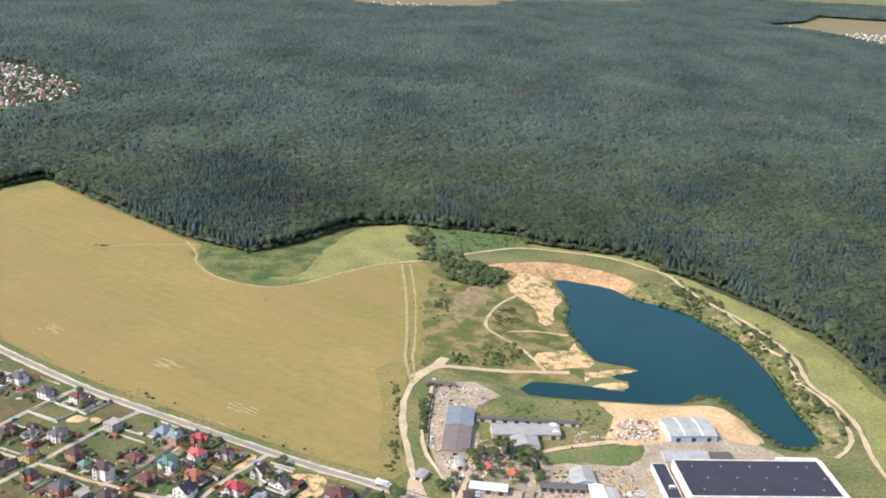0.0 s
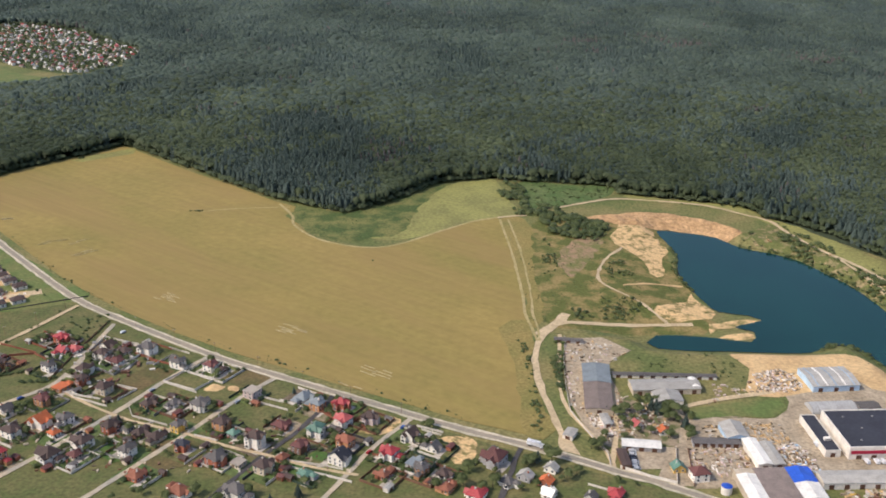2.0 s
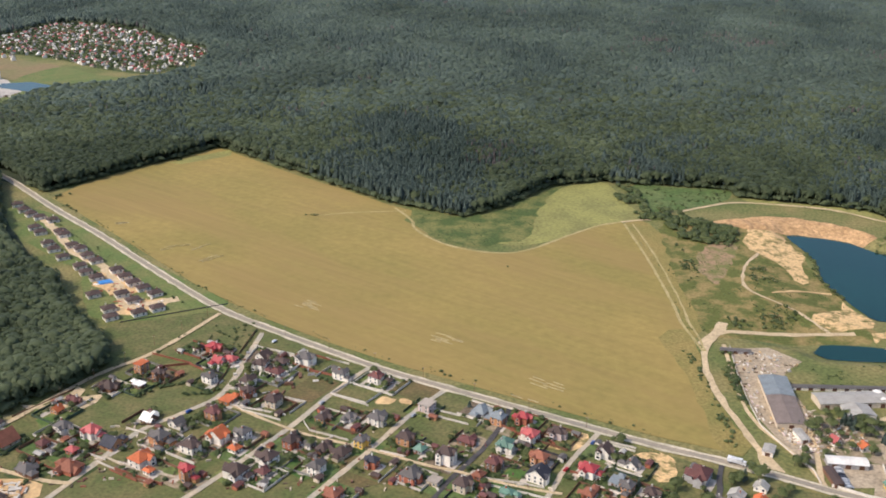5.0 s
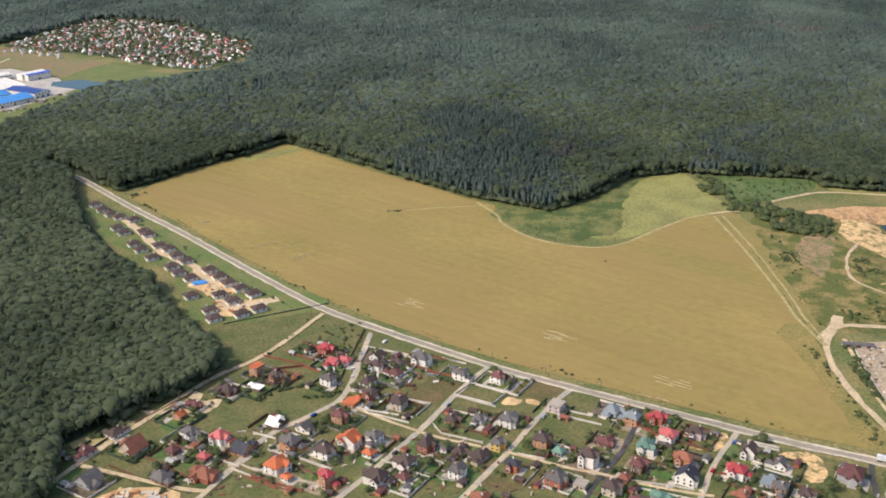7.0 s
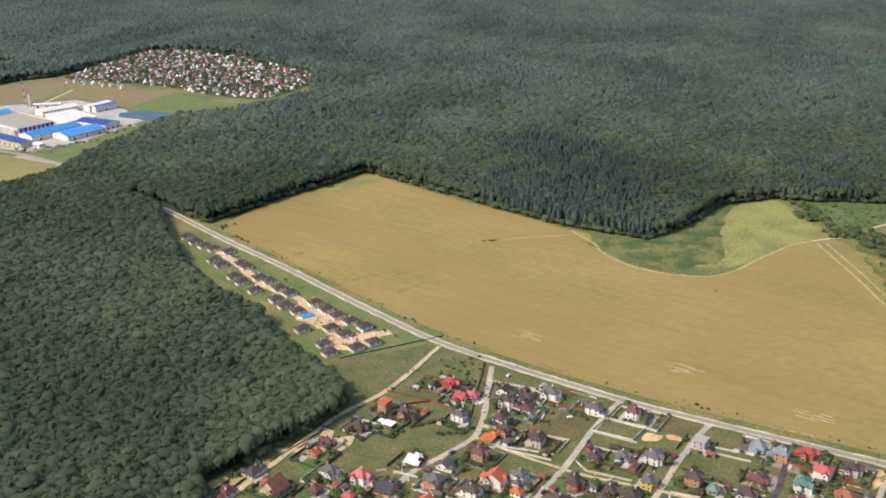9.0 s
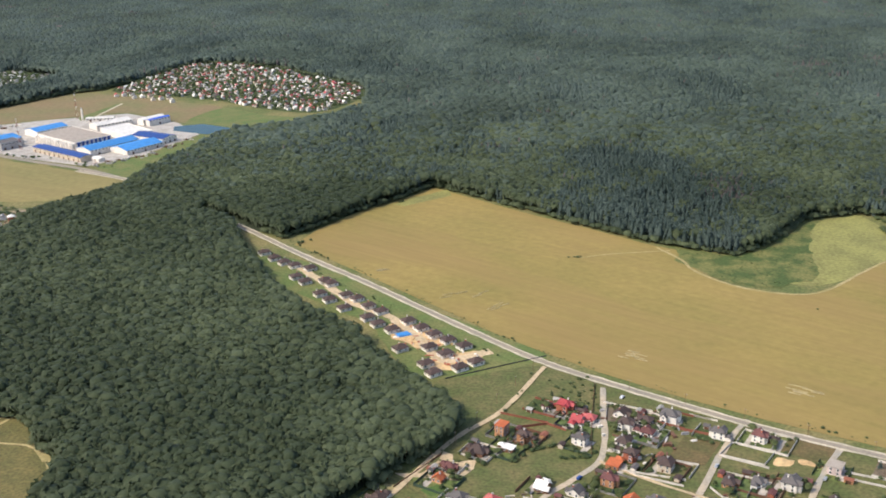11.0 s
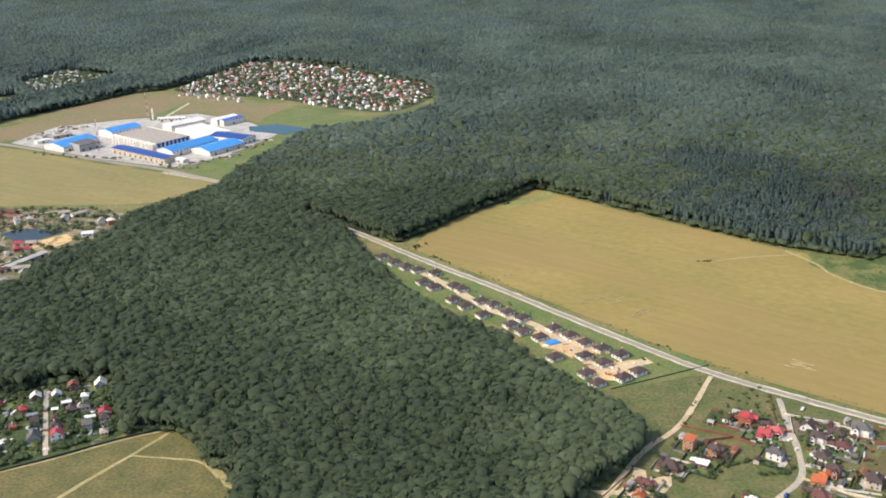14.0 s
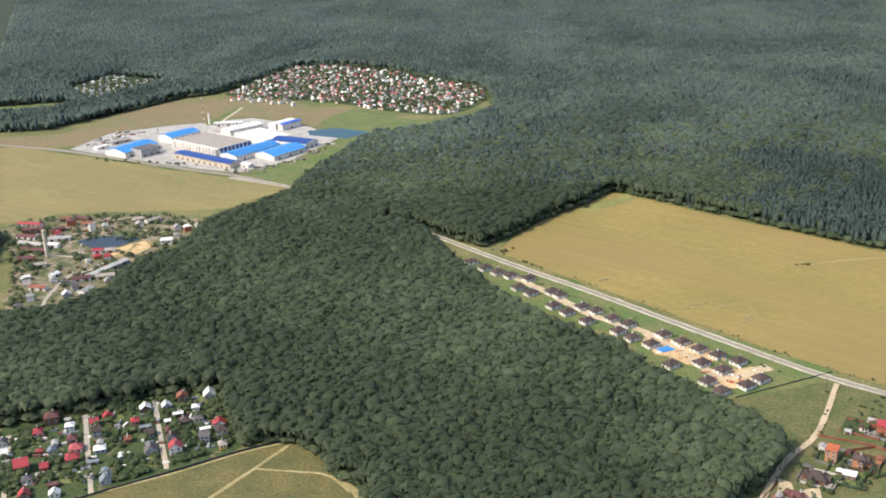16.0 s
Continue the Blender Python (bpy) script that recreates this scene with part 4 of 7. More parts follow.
    for fl in range(floors):
        z = 1.0 + fl * 2.35
        nx, ny = max(2, round(w / 4)), max(2, round(d / 4.5))
        for i in range(nx):
            px = -w / 2 + w * (i + 0.5) / nx
            window(WINDOW, top, (px, d / 2 + 0.03, z), math.pi)
            if not wing or shape == "flat":
                window(WINDOW, top, (px, -d / 2 - 0.03, z))
        for i in range(ny):
            py = -d / 2 + d * (i + 0.5) / ny
            window(WINDOW, top, (-w / 2 - 0.03, py, z), -math.pi / 2)
            if fl or i:
                window(WINDOW, top, (w / 2 + 0.03, py, z), math.pi / 2)
        if wing and shape != "flat":
            window(WINDOW_WIDE if fl == 0 else WINDOW, top, (cx, -d / 2 - out - 0.03, z))
    return top


def hall(x, y, turn, w, d, h, roof, wall, label, ridge="x", rise=None, category="shed", doors=3, flat=False, name="hall"):
    """A works building: walls, low roof, doors in its front."""
    top = thing(name, x, y, turn, label, category)
    s, rf = Shape(), Shape()
    rise = (d if ridge == "x" else w) * 0.10 if rise is None else rise
    s.box(-w / 2, w / 2, -d / 2, d / 2, -0.3, h)
    if flat:
        rf.box(-w / 2 + 0.3, w / 2 - 0.3, -d / 2 + 0.3, d / 2 - 0.3, h, h + 0.25)
        for a in ((-w / 2, w / 2, -d / 2, -d / 2 + 0.3), (-w / 2, w / 2, d / 2 - 0.3, d / 2), (-w / 2, -w / 2 + 0.3, -d / 2 + 0.3, d / 2 - 0.3), (w / 2 - 0.3, w / 2, -d / 2 + 0.3, d / 2 - 0.3)):
            s.box(*a, h, h + 0.9)
    elif ridge == "y":
        s.gable(-w / 2, w / 2, -d / 2, d / 2, h, h + rise)
        rf.gable_roof(-w / 2 - 0.4, w / 2 + 0.4, -d / 2 - 0.4, d / 2 + 0.4, h, rise, 0.2)
    else:
        g = Shape().gable(-d / 2, d / 2, -w / 2, w / 2, h, h + rise)
        s.add([(py, px, pz) for px, py, pz in g.v], [f[::-1] for f in g.f])
        g = Shape().gable_roof(-d / 2 - 0.4, d / 2 + 0.4, -w / 2 - 0.4, w / 2 + 0.4, h, rise, 0.2)
        rf.add([(py, px, pz) for px, py, pz in g.v], [f[::-1] for f in g.f])
    part("wall", s.mesh("wall", WALL[wall]), top)
    part("roof", rf.mesh("roof", ROOF[roof]), top, f"{roof} roof")
    for i in range(doors):
        px = -w / 2 + w * (i + 0.5) / doors
        part("gate", GATE_MESH, top, "", (px, -d / 2 - 0.06, 0), 0, (1.1, 1, min(1.3, h / 2.6)))
    n = int(w / 5)
    for i in range(n if h > 4.5 else 0):
        window(WINDOW_WIDE, top, (-w / 2 + w * (i + 0.5) / n, -d / 2 - 0.03, h - 2.1))
    return top


# ---------------------------------------------------------------- lanes of the village
LANES = []
TAR = material("fresh_asphalt", (0.085, 0.078, 0.075), 0.85, 0.15, 12, 2)
for pts, width, mat in (([(-317, 685), (-320, 650), (-323, 614), (-328, 593), (-344, 574), (-365, 551), (-380, 514), (-390, 490), (-405, 455)], 5.4, LANE),
                        ([(-232, 642), (-241, 630), (-259, 597), (-278, 558), (-306, 510), (-325, 480), (-345, 450)], 5.4, LANE),
                        ([(-183, 613), (-206, 578), (-227, 538), (-246, 505), (-265, 472), (-280, 450)], 5.0, LANE),
                        ([(-146, 590), (-150, 572), (-164, 539), (-180, 512), (-188, 495), (-205, 460)], 4.4, TAR),
                        ([(-93, 563), (-115, 528), (-129, 496), (-145, 460)], 4.4, LANE), ([(-30, 530), (-34, 518), (-37, 505), (-43, 482), (-50, 455)], 4.6, TAR),
                        ([(-328, 593), (-306, 576), (-278, 558), (-262, 550), (-227, 537), (-197, 523), (-182, 518), (-150, 505), (-122, 497)], 3.4, TRACK),
                        ([(-461, 521), (-424, 508), (-400, 500), (-385, 498)], 4.5, TRACK), ([(-331, 506), (-359, 515), (-376, 525)], 3.0, LANE),
                        ([(-354, 716), (-384, 653), (-412, 619), (-439, 570), (-462, 525), (-480, 485), (-500, 450)], 5.0, TRACK)):
    LANES.append(pts)
    ribbon("village_lane", pts, width * 0.7, mat, 0.42 + 0.012 * len(LANES), "worn pale lane between the village plots", "lane", wobble=0.7)
patch("bare_plot", [(-445, 579), (-430, 580), (-418, 604), (-412, 600), (-414, 591), (-400, 595), (-401, 585), (-410, 572), (-421, 576), (-427, 573)], TRACK, 0.3, "bare sandy building plot", "ground", wobble=2)
patch("bare_yard", [(-476, 543), (-468, 551), (-455, 558), (-450, 569), (-441, 566), (-452, 544), (-464, 531)], FAINT, 0.3, "bare trodden yard by the wood", "ground", wobble=2)
patch("sandy_plot", [(-129, 551), (-117, 558), (-108, 562), (-100, 558), (-103, 545), (-114, 540), (-129, 543)], SANDY, 0.3, "bare sandy plot beside a house", "ground", wobble=2)
patch("sandy_plot", [(-80, 530), (-70, 541), (-56, 532), (-60, 512), (-68, 510)], SANDY, 0.3, "bare sandy plot beside the road", "ground", wobble=5, step=3)
for outline in ([(-230, 591), (-225, 597), (-218, 594), (-220, 588)], [(-216, 591), (-213, 594), (-201, 589), (-205, 586)]):
    patch("sandy_plot", outline, SAND, 0.32, "heaps of pale sand on a building plot", "ground", wobble=2.5, cell=1.5, rough=0.7, step=2)
for outline in ([(-143, 544), (-136, 542), (-146, 532), (-151, 539)], [(-150, 522), (-140, 518), (-143, 511), (-155, 513)], [(-273, 525), (-260, 532), (-260, 520), (-264, 511), (-273, 515)],
                [(-436, 576), (-424, 574), (-412, 560), (-408, 552), (-423, 552)], [(-340, 514), (-331, 519), (-329, 508), (-339, 508)]):
    patch("village_lawn", outline, LAWN, 0.38, "bright mown lawn behind a house", "lawn", wobble=0.6, smooth=False)
patch("timber_yard", [(-450, 478), (-432, 500), (-400, 497), (-405, 475)], SAND, 0.32, "bare yard strewn with boards", "ground", wobble=2)

VILLAGE_GRASS = material("village_grass", (0.092, 0.108, 0.032), 0.9, 0.3, 16, 2.2, second=(0.155, 0.135, 0.052))
FALLOW_PLOT = material("fallow_plot", (0.150, 0.108, 0.046), 0.95, 0.25, 14, 2.0, second=(0.098, 0.092, 0.032))
WATERED = material("watered_lawn", (0.062, 0.128, 0.026), 0.9, 0.2, 10, 1.5, second=(0.092, 0.124, 0.034))
patch("village_grass", [(-425, 698), (-352, 718), (-317, 690), (-269, 655), (-227, 628), (-185, 605), (-132, 577), (-66, 541), (-3, 511), (20, 500), (40, 490), (60, 480), (90, 452),
                        (-510, 440), (-490, 500), (-470, 540), (-440, 576), (-419, 632), (-424, 655)], VILLAGE_GRASS, 0.08, "rough green grass between the village plots", "grass", wobble=1)
for outline in ([(-290, 595), (-275, 622), (-254, 615), (-268, 589)], [(-222, 606), (-211, 623), (-186, 608), (-197, 588)], [(-242, 529), (-226, 532), (-206, 521), (-209, 508), (-231, 498), (-244, 504)]):
    patch("fallow_plot", outline, FALLOW_PLOT, 0.30, "unmown brownish grass on an empty plot", "grass", wobble=0.8, smooth=False)
for outline in ([(-275, 516), (-266, 529), (-253, 524), (-251, 511), (-261, 505)], [(-168, 509), (-153, 507), (-154, 495), (-176, 494)], [(-152, 515), (-148, 521), (-139, 519), (-140, 508)],
                [(-141, 526), (-135, 542), (-132, 541), (-136, 526)], [(-472, 506), (-464, 519), (-453, 512), (-465, 493)], [(-430, 562), (-420, 568), (-413, 563), (-423, 556)], [(-404, 541), (-399, 546), (-388, 540), (-393, 536)]):
    patch("watered_lawn", outline, WATERED, 0.395, "fresh green lawn beside a house", "lawn", wobble=0.5, smooth=False)

T = -30
# x, y, size, floors, roof, wall, shape
WEST_PLOTS = [(-462, 532, 10, 1, "maroon", "white", "hip"), (-452, 552, 10, 1, "brown", "white", "hip"), (-437, 537, 14, 1, "rust", "beige", "gable"), (-414, 534, 7, 1, "maroon", "brown", "hip"), (-451, 505, 14, 1, "grey", "grey", "gable"),
              (-414, 584, 8, 1, "maroon", "brown", "hip"), (-398, 602, 11, 1, "brown", "brown", "hip"), (-380, 605, 8, 1, "white", "brown", "flat"), (-384, 624, 9, 3, "orange", "orange", "flat"),
              (-371, 617, 8, 2, "brown", "orange", "hip"), (-408, 550, 10, 2, "grey", "white", "hip"), (-390, 546, 10, 2, "pink", "white", "hip"), (-375, 536, 12, 1, "black", "orange", "gable"),
              (-390, 511, 13, 1, "rust", "brick", "hip"), (-413, 508, 11, 1, "grey", "brown", "hip"), (-395, 528, 7, 1, "pink", "brick", "hip"), (-362, 564, 9, 1, "white", "brown", "gable"),
              (-420, 572, 7, 1, "orange", "orange", "gable")]
MIDDLE_PLOTS = [(-349, 541, 11, 2, "grey", "orange", "hip"), (-329, 532, 11, 2, "brown", "white", "hip"), (-325, 569, 9, 2, "maroon", "orange", "hip"), (-316, 544, 12, 2, "orange", "white", "gable"),
                (-304, 533, 7, 1, "orange", "white", "hip"), (-353, 518, 12, 2, "orange", "white", "hip"), (-346, 509, 6, 1, "orange", "white", "hip"), (-324, 505, 8, 3, "red", "orange", "hip"),
                (-344, 559, 9, 1, "grey", "white", "gable"), (-302, 547, 9, 2, "grey", "white", "hip"), (-283, 522, 11, 2, "brown", "white", "hip"), (-273, 539, 9, 2, "brown", "brick", "hip"),
                (-263, 539, 7, 1, "grey", "white", "hip"), (-254, 535, 9, 1, "brown", "brown", "hip"), (-243, 531, 10, 1, "brown", "beige", "hip"), (-255, 514, 10, 2, "grey", "white", "hip"),
                (-298, 508, 13, 2, "brown", "white", "hip"), (-284, 510, 8, 1, "maroon", "beige", "hip")]
NORTH_PLOTS = [(-355, 657, 7, 1, "maroon", "white", "hip"), (-344, 655, 10, 2, "red", "brick", "hip"), (-337, 639, 9, 1, "red", "white", "gable"), (-329, 641, 8, 1, "pink", "white", "hip"),
               (-337, 613, 9, 2, "grey", "white", "hip"), (-320, 588, 10, 1, "orange", "orange", "flat"), (-309, 647, 10, 1, "brown", "white", "gable"), (-295, 639, 9, 1, "brown", "white", "hip"),
               (-308, 632, 9, 2, "brown", "white", "hip"), (-280, 642, 12, 2, "grey", "white", "hip"), (-296, 624, 9, 1, "maroon", "white", "hip"), (-312, 609, 10, 2, "brown", "white", "hip"),
               (-309, 596, 8, 2, "brown", "brick", "hip"), (-291, 585, 10, 2, "brown", "beige", "hip"), (-254, 621, 9, 2, "grey", "white", "hip"), (-231, 617, 9, 2, "maroon", "white", "hip"),
               (-223, 615, 6, 1, "brown", "brown", "hip")]
EAST_PLOTS = [(-233, 541, 8, 2, "grey", "yellow", "hip"), (-226, 567, 11, 2, "grey", "white", "hip"), (-243, 570, 8, 1, "grey", "white", "hip"), (-259, 569, 9, 1, "brown", "orange", "hip"),
              (-225, 520, 8, 2, "black", "brick", "hip"), (-243, 491, 10, 1, "rust", "brick", "hip"), (-197, 583, 10, 2, "sand", "pink", "flat"), (-164, 580, 11, 1, "blue-grey", "grey", "hip"),
              (-154, 569, 9, 2, "blue-grey", "orange", "hip"), (-208, 545, 10, 2, "brown", "orange", "hip"), (-199, 536, 7, 1, "green", "grey", "hip"), (-184, 526, 10, 3, "brown", "white", "hip"),
              (-173, 546, 10, 1, "maroon", "brown", "hip"), (-203, 507, 11, 2, "grey", "brick", "hip"), (-190, 505, 8, 1, "sand", "beige", "flat"), (-175, 500, 10, 2, "brown", "beige", "hip")]
ROADSIDE_PLOTS = [(-151, 540, 11, 2, "green", "white", "hip"), (-139, 570, 8, 2, "red", "brick", "hip"), (-136, 551, 10, 2, "pink", "white", "hip"), (-120, 554, 8, 2, "brown", "pink", "hip"),
                  (-132, 527, 10, 2, "rust", "orange", "hip"), (-158, 521, 9, 2, "maroon", "brown", "hip"), (-166, 511, 7, 1, "rust", "brick", "hip"), (-134, 510, 12, 2, "black", "white", "gable"),
                  (-95, 535, 9, 2, "brown", "white", "gable"), (-106, 516, 10, 2, "red", "white", "hip"), (-81, 524, 8, 1, "grey", "white", "gable"), (-92, 508, 9, 1, "blue-grey", "grey", "flat"),
                  (-87, 500, 8, 2, "grey", "orange", "hip"), (-108, 496, 8, 1, "rust", "brick", "hip"), (-75, 498, 8, 1, "brown", "white", "hip"), (-46, 513, 14, 2, "maroon", "grey", "hip"),
                  (-151, 495, 8, 1, "green", "grey", "hip"), (-57, 479, 10, 1, "red", "white", "hip"), (-18, 481, 8, 1, "white", "white", "gable"), (-40, 491, 8, 1, "grey", "white", "hip"), (18, 481, 9, 1, "red", "brown", "hip"),
                  (-73, 484, 8, 1, "rust", "orange", "hip"), (4, 478, 7, 1, "grey", "white", "gable")]
rnd = random.Random(5)
for block in (WEST_PLOTS, MIDDLE_PLOTS, NORTH_PLOTS, EAST_PLOTS, ROADSIDE_PLOTS):
    for x, y, size, floors, roof, wall, shape in block:
        turn = T + rnd.choice((0, 0, 90, 180, -90)) + rnd.uniform(-4, 4)
        house(x, y, turn, size * 0.85, size * rnd.uniform(0.66, 0.8), floors, roof, wall, shape, wing=size > 7.5, seed=1, extra=" in a garden")
for i in range(26):
    x, y = -420 + (i % 13) * 29 + rnd.uniform(-5, 5), (452 if i < 13 else 474) + rnd.uniform(-5, 5)
    near = distance(x, y, [(hx, hy) for hx, hy, *_ in HOUSES], False) < 9
    if not near:
        house(x, y, T + rnd.choice((0, 90)), 10, 8.5, rnd.choice((1, 2)), rnd.choice(("brown", "maroon", "rust", "grey")), rnd.choice(("white", "beige", "brick")), "hip", extra=" in a garden")

# the new row along the road
T2 = 35
patch("row_grass", [(-604, 950), (-590, 904), (-558, 860), (-492, 799), (-475, 770), (-461, 734), (-444, 706), (-420, 698), (-352, 733), (-405, 786), (-479, 852), (-538, 915)], LAWN, 0.18,
      "grass between the new houses", "lawn", wobble=2)
ribbon("row_track", [(-565, 920), (-534, 878), (-511, 843), (-494, 823), (-472, 806), (-455, 783), (-443, 762), (-434, 738), (-424, 725), (-412, 730), (-391, 741)], 8, TRACK, 0.4,
       "bare sandy track between the new houses", "track", wobble=2.5)
patch("row_sand", [(-470, 790), (-440, 785), (-424, 765), (-432, 745), (-452, 752), (-468, 770)], SAND, 0.36, "bare sand between unfinished houses", "ground", wobble=4)
patch("row_sand", [(-436, 730), (-412, 738), (-396, 742), (-398, 728), (-418, 712), (-432, 712)], SAND, 0.37, "bare sand between unfinished houses", "ground", wobble=3)
ROW_WEST = [(-599, 948), (-587, 933), (-576, 922), (-565, 914), (-550, 907), (-559, 887), (-549, 875), (-532, 848), (-522, 835), (-508, 818), (-487, 799), (-478, 787), (-466, 776), (-457, 743), (-437, 718), (-431, 704)]
ROW_EAST = [(-532, 877), (-526, 870), (-510, 845), (-500, 837), (-489, 822), (-478, 811), (-455, 792), (-444, 779), (-434, 767), (-436, 745), (-423, 757), (-424, 734), (-411, 747), (-413, 712), (-402, 721)]
for x, y in ROW_WEST + ROW_EAST:
    house(x + 0.5, y, T2 + rnd.uniform(-3, 3), 9.6, 7.8, 1, "brown", "white", "hip", wing=False, seed=3, group="new bungalows", extra=" on a bare plot", pitch=0.26, tall=0.2)

# ---------------------------------------------------------------- garden settlement by the wood
patch("allotment_ground", [(-905, 580), (-905, 655), (-841, 681), (-801, 708), (-758, 712), (-728, 640), (-803, 588), (-850, 560)], GARDENS, 0.16, "green overgrown garden plots", "gardens", wobble=2)
patch("south_meadow", [(-640, 560), (-655, 595), (-680, 630), (-697, 646), (-728, 632), (-803, 584), (-850, 552), (-850, 470), (-640, 470)], MEADOW, 0.18, "dry olive meadow below the wood", "meadow", wobble=2)
ribbon("meadow_path", [(-690, 652), (-696, 646), (-707, 627), (-719, 606), (-732, 584), (-750, 550)], 2.6, FAINT, 0.36, "worn footpath across the meadow", "path", wobble=0.8)
ribbon("meadow_path", [(-714, 614), (-698, 612), (-680, 610), (-668, 606), (-655, 590)], 1.8, FAINT, 0.37, "faint footpath to the wood", "path", wobble=0.8)
ribbon("meadow_path", [(-808, 584), (-763, 608), (-726, 632), (-698, 646)], 1.8, FAINT, 0.38, "trodden strip beside the fence", "path", wobble=0.8)
patch("bare_corner", [(-668, 607), (-660, 610), (-646, 592), (-640, 575), (-650, 582), (-662, 600)], FAINT, 0.33, "bare earth at the wood's edge", "ground", wobble=1.5)
for pts in ([(-801, 699), (-783, 655), (-766, 614)], [(-840, 679), (-820, 632), (-801, 588)], [(-879, 653), (-862, 615), (-848, 580)]):
    ribbon("garden_lane", pts, 3.2, LANE, 0.42, "narrow pale lane between garden plots", "lane", wobble=0.5)
for outline in ([(-830, 612), (-817, 615), (-811, 600), (-822, 598)], [(-775, 661), (-760, 658), (-760, 651), (-771, 649)], [(-787, 628), (-776, 630), (-770, 615), (-783, 615)],
                [(-824, 670), (-819, 685), (-813, 685), (-813, 670)], [(-776, 713), (-758, 703), (-753, 693), (-770, 697)]):
    patch("garden_lawn", outline, LAWN, 0.24, "sunlit lawn between garden houses", "lawn", wobble=1)
T3 = 22
GARDEN_A = [(-860, 654, 7, "red", "white"), (-858, 670, 9, "maroon", "brown"), (-843, 662, 6, "white", "white"), (-829, 667, 6, "red", "white"), (-823, 674, 6, "red", "brown"), (-803, 668, 6, "red", "brick"),
            (-802, 685, 7, "white", "brown"), (-789, 688, 6, "white", "grey"), (-781, 697, 7, "rust", "brown"), (-765, 704, 8, "white", "grey"), (-769, 686, 5, "white", "white"),
            (-771, 668, 7, "brown", "brown"), (-763, 671, 6, "grey", "white"), (-748, 665, 8, "red", "white"), (-743, 653, 7, "brown", "beige"), (-752, 646, 7, "grey", "grey"),
            (-739, 639, 6, "sand", "yellow"), (-766, 633, 8, "red", "white"), (-773, 648, 6, "brown", "grey")]
GARDEN_B = [(-789, 653, 7, "brown", "grey"), (-800, 646, 5, "rust", "brick"), (-781, 633, 8, "grey", "grey"), (-813, 634, 7, "white", "grey"), (-828, 635, 8, "pink", "white"), (-826, 624, 8, "red", "brick"),
            (-835, 646, 7, "maroon", "brown"), (-842, 632, 5, "blue-grey", "grey"), (-849, 631, 4, "red", "brown"), (-852, 613, 10, "red", "brown"), (-839, 614, 5, "red", "brick"), (-843, 600, 6, "grey", "white"),
            (-821, 586, 6, "white", "white"), (-838, 585, 6, "red", "brown"), (-797, 600, 6, "blue-grey", "grey"), (-822, 653, 7, "brown", "grey"), (-871, 629, 6, "white", "white"), (-877, 641, 6, "grey", "white")]
for x, y, size, roof, wall in GARDEN_A + GARDEN_B:
    house(x, y, T3 + rnd.choice((0, 90, 180)) + rnd.uniform(-6, 6), size * 0.92, size * rnd.uniform(0.7, 0.9), rnd.choice((1, 1, 1, 2)) if size > 6 else 1, roof, wall, rnd.choice(("gable", "gable", "hip")), wing=False,
          windows=size > 5, seed=4, group="garden houses", extra=" among fruit trees")

for i, (x, y) in enumerate(((-848, 671), (-812, 620), (-797, 626), (-844, 641), (-801, 610), (-826, 595), (-838, 606), (-778, 656), (-755, 658), (-778, 677), (-816, 642), (-785, 641), (-782, 668), (-794, 661), (-769, 712))):
    hall(x, y, T3 + rnd.choice((0, 90)), rnd.uniform(3.5, 6.5), rnd.uniform(2.5, 3.5), rnd.uniform(2, 2.6), rnd.choice(("white", "pale-grey", "blue-grey", "maroon")), rnd.choice(("white", "grey", "brown")), "little shed among the garden plots", rise=0.8, doors=1, name="garden_shed")

# ---------------------------------------------------------------- settlement behind the wood
HAMLET_GROUND = mottled("hamlet_ground", (0.085, 0.098, 0.036), (0.30, 0.235, 0.15), 16, 0.45, soft=0.10)
patch("hamlet_ground", [(-1075, 1055), (-1060, 1095), (-975, 1108), (-905, 1100), (-868, 1072), (-880, 1030), (-905, 965), (-915, 905), (-960, 850), (-985, 870), (-1000, 920), (-1040, 1000)], HAMLET_GROUND, 0.16,
      "overgrown plots of a hamlet", "gardens", wobble=2)
POND_WATER = material("pond_water", (0.030, 0.036, 0.034), 0.2, 0.05, 40, 10, spec=0.25)
pond = patch("pond", [(-983, 1026), (-972, 1014), (-959, 1004), (-944, 1001), (-933, 1015), (-922, 1028), (-931, 1039), (-967, 1038)], POND_WATER, 0.3, "dark still pond among the houses", "pond", wobble=1)
patch("pond_sand", [(-940, 994), (-931, 1010), (-918, 1022), (-904, 1021), (-903, 1006), (-912, 987), (-929, 978)], SANDY, 0.29, "bare sand beside the pond", "sand", wobble=2)
HAMLET_A = [(-1037, 1046, 9, "red", "brick"), (-1011, 1045, 8, "red", "white"), (-945, 977, 8, "red", "brick"), (-935, 976, 7, "red", "white"), (-949, 965, 6, "pale-grey", "white"), (-997, 957, 10, "rust", "brick"),
            (-961, 917, 8, "pale-grey", "white"), (-982, 910, 8, "pale-grey", "white"), (-959, 891, 12, "maroon", "brick"), (-936, 884, 8, "white", "grey"), (-963, 875, 7, "pale-grey", "white"), (-966, 859, 7, "grey", "white"),
            (-934, 912, 9, "maroon", "brown"), (-935, 899, 8, "grey", "grey"), (-911, 914, 8, "pale-grey", "beige")]
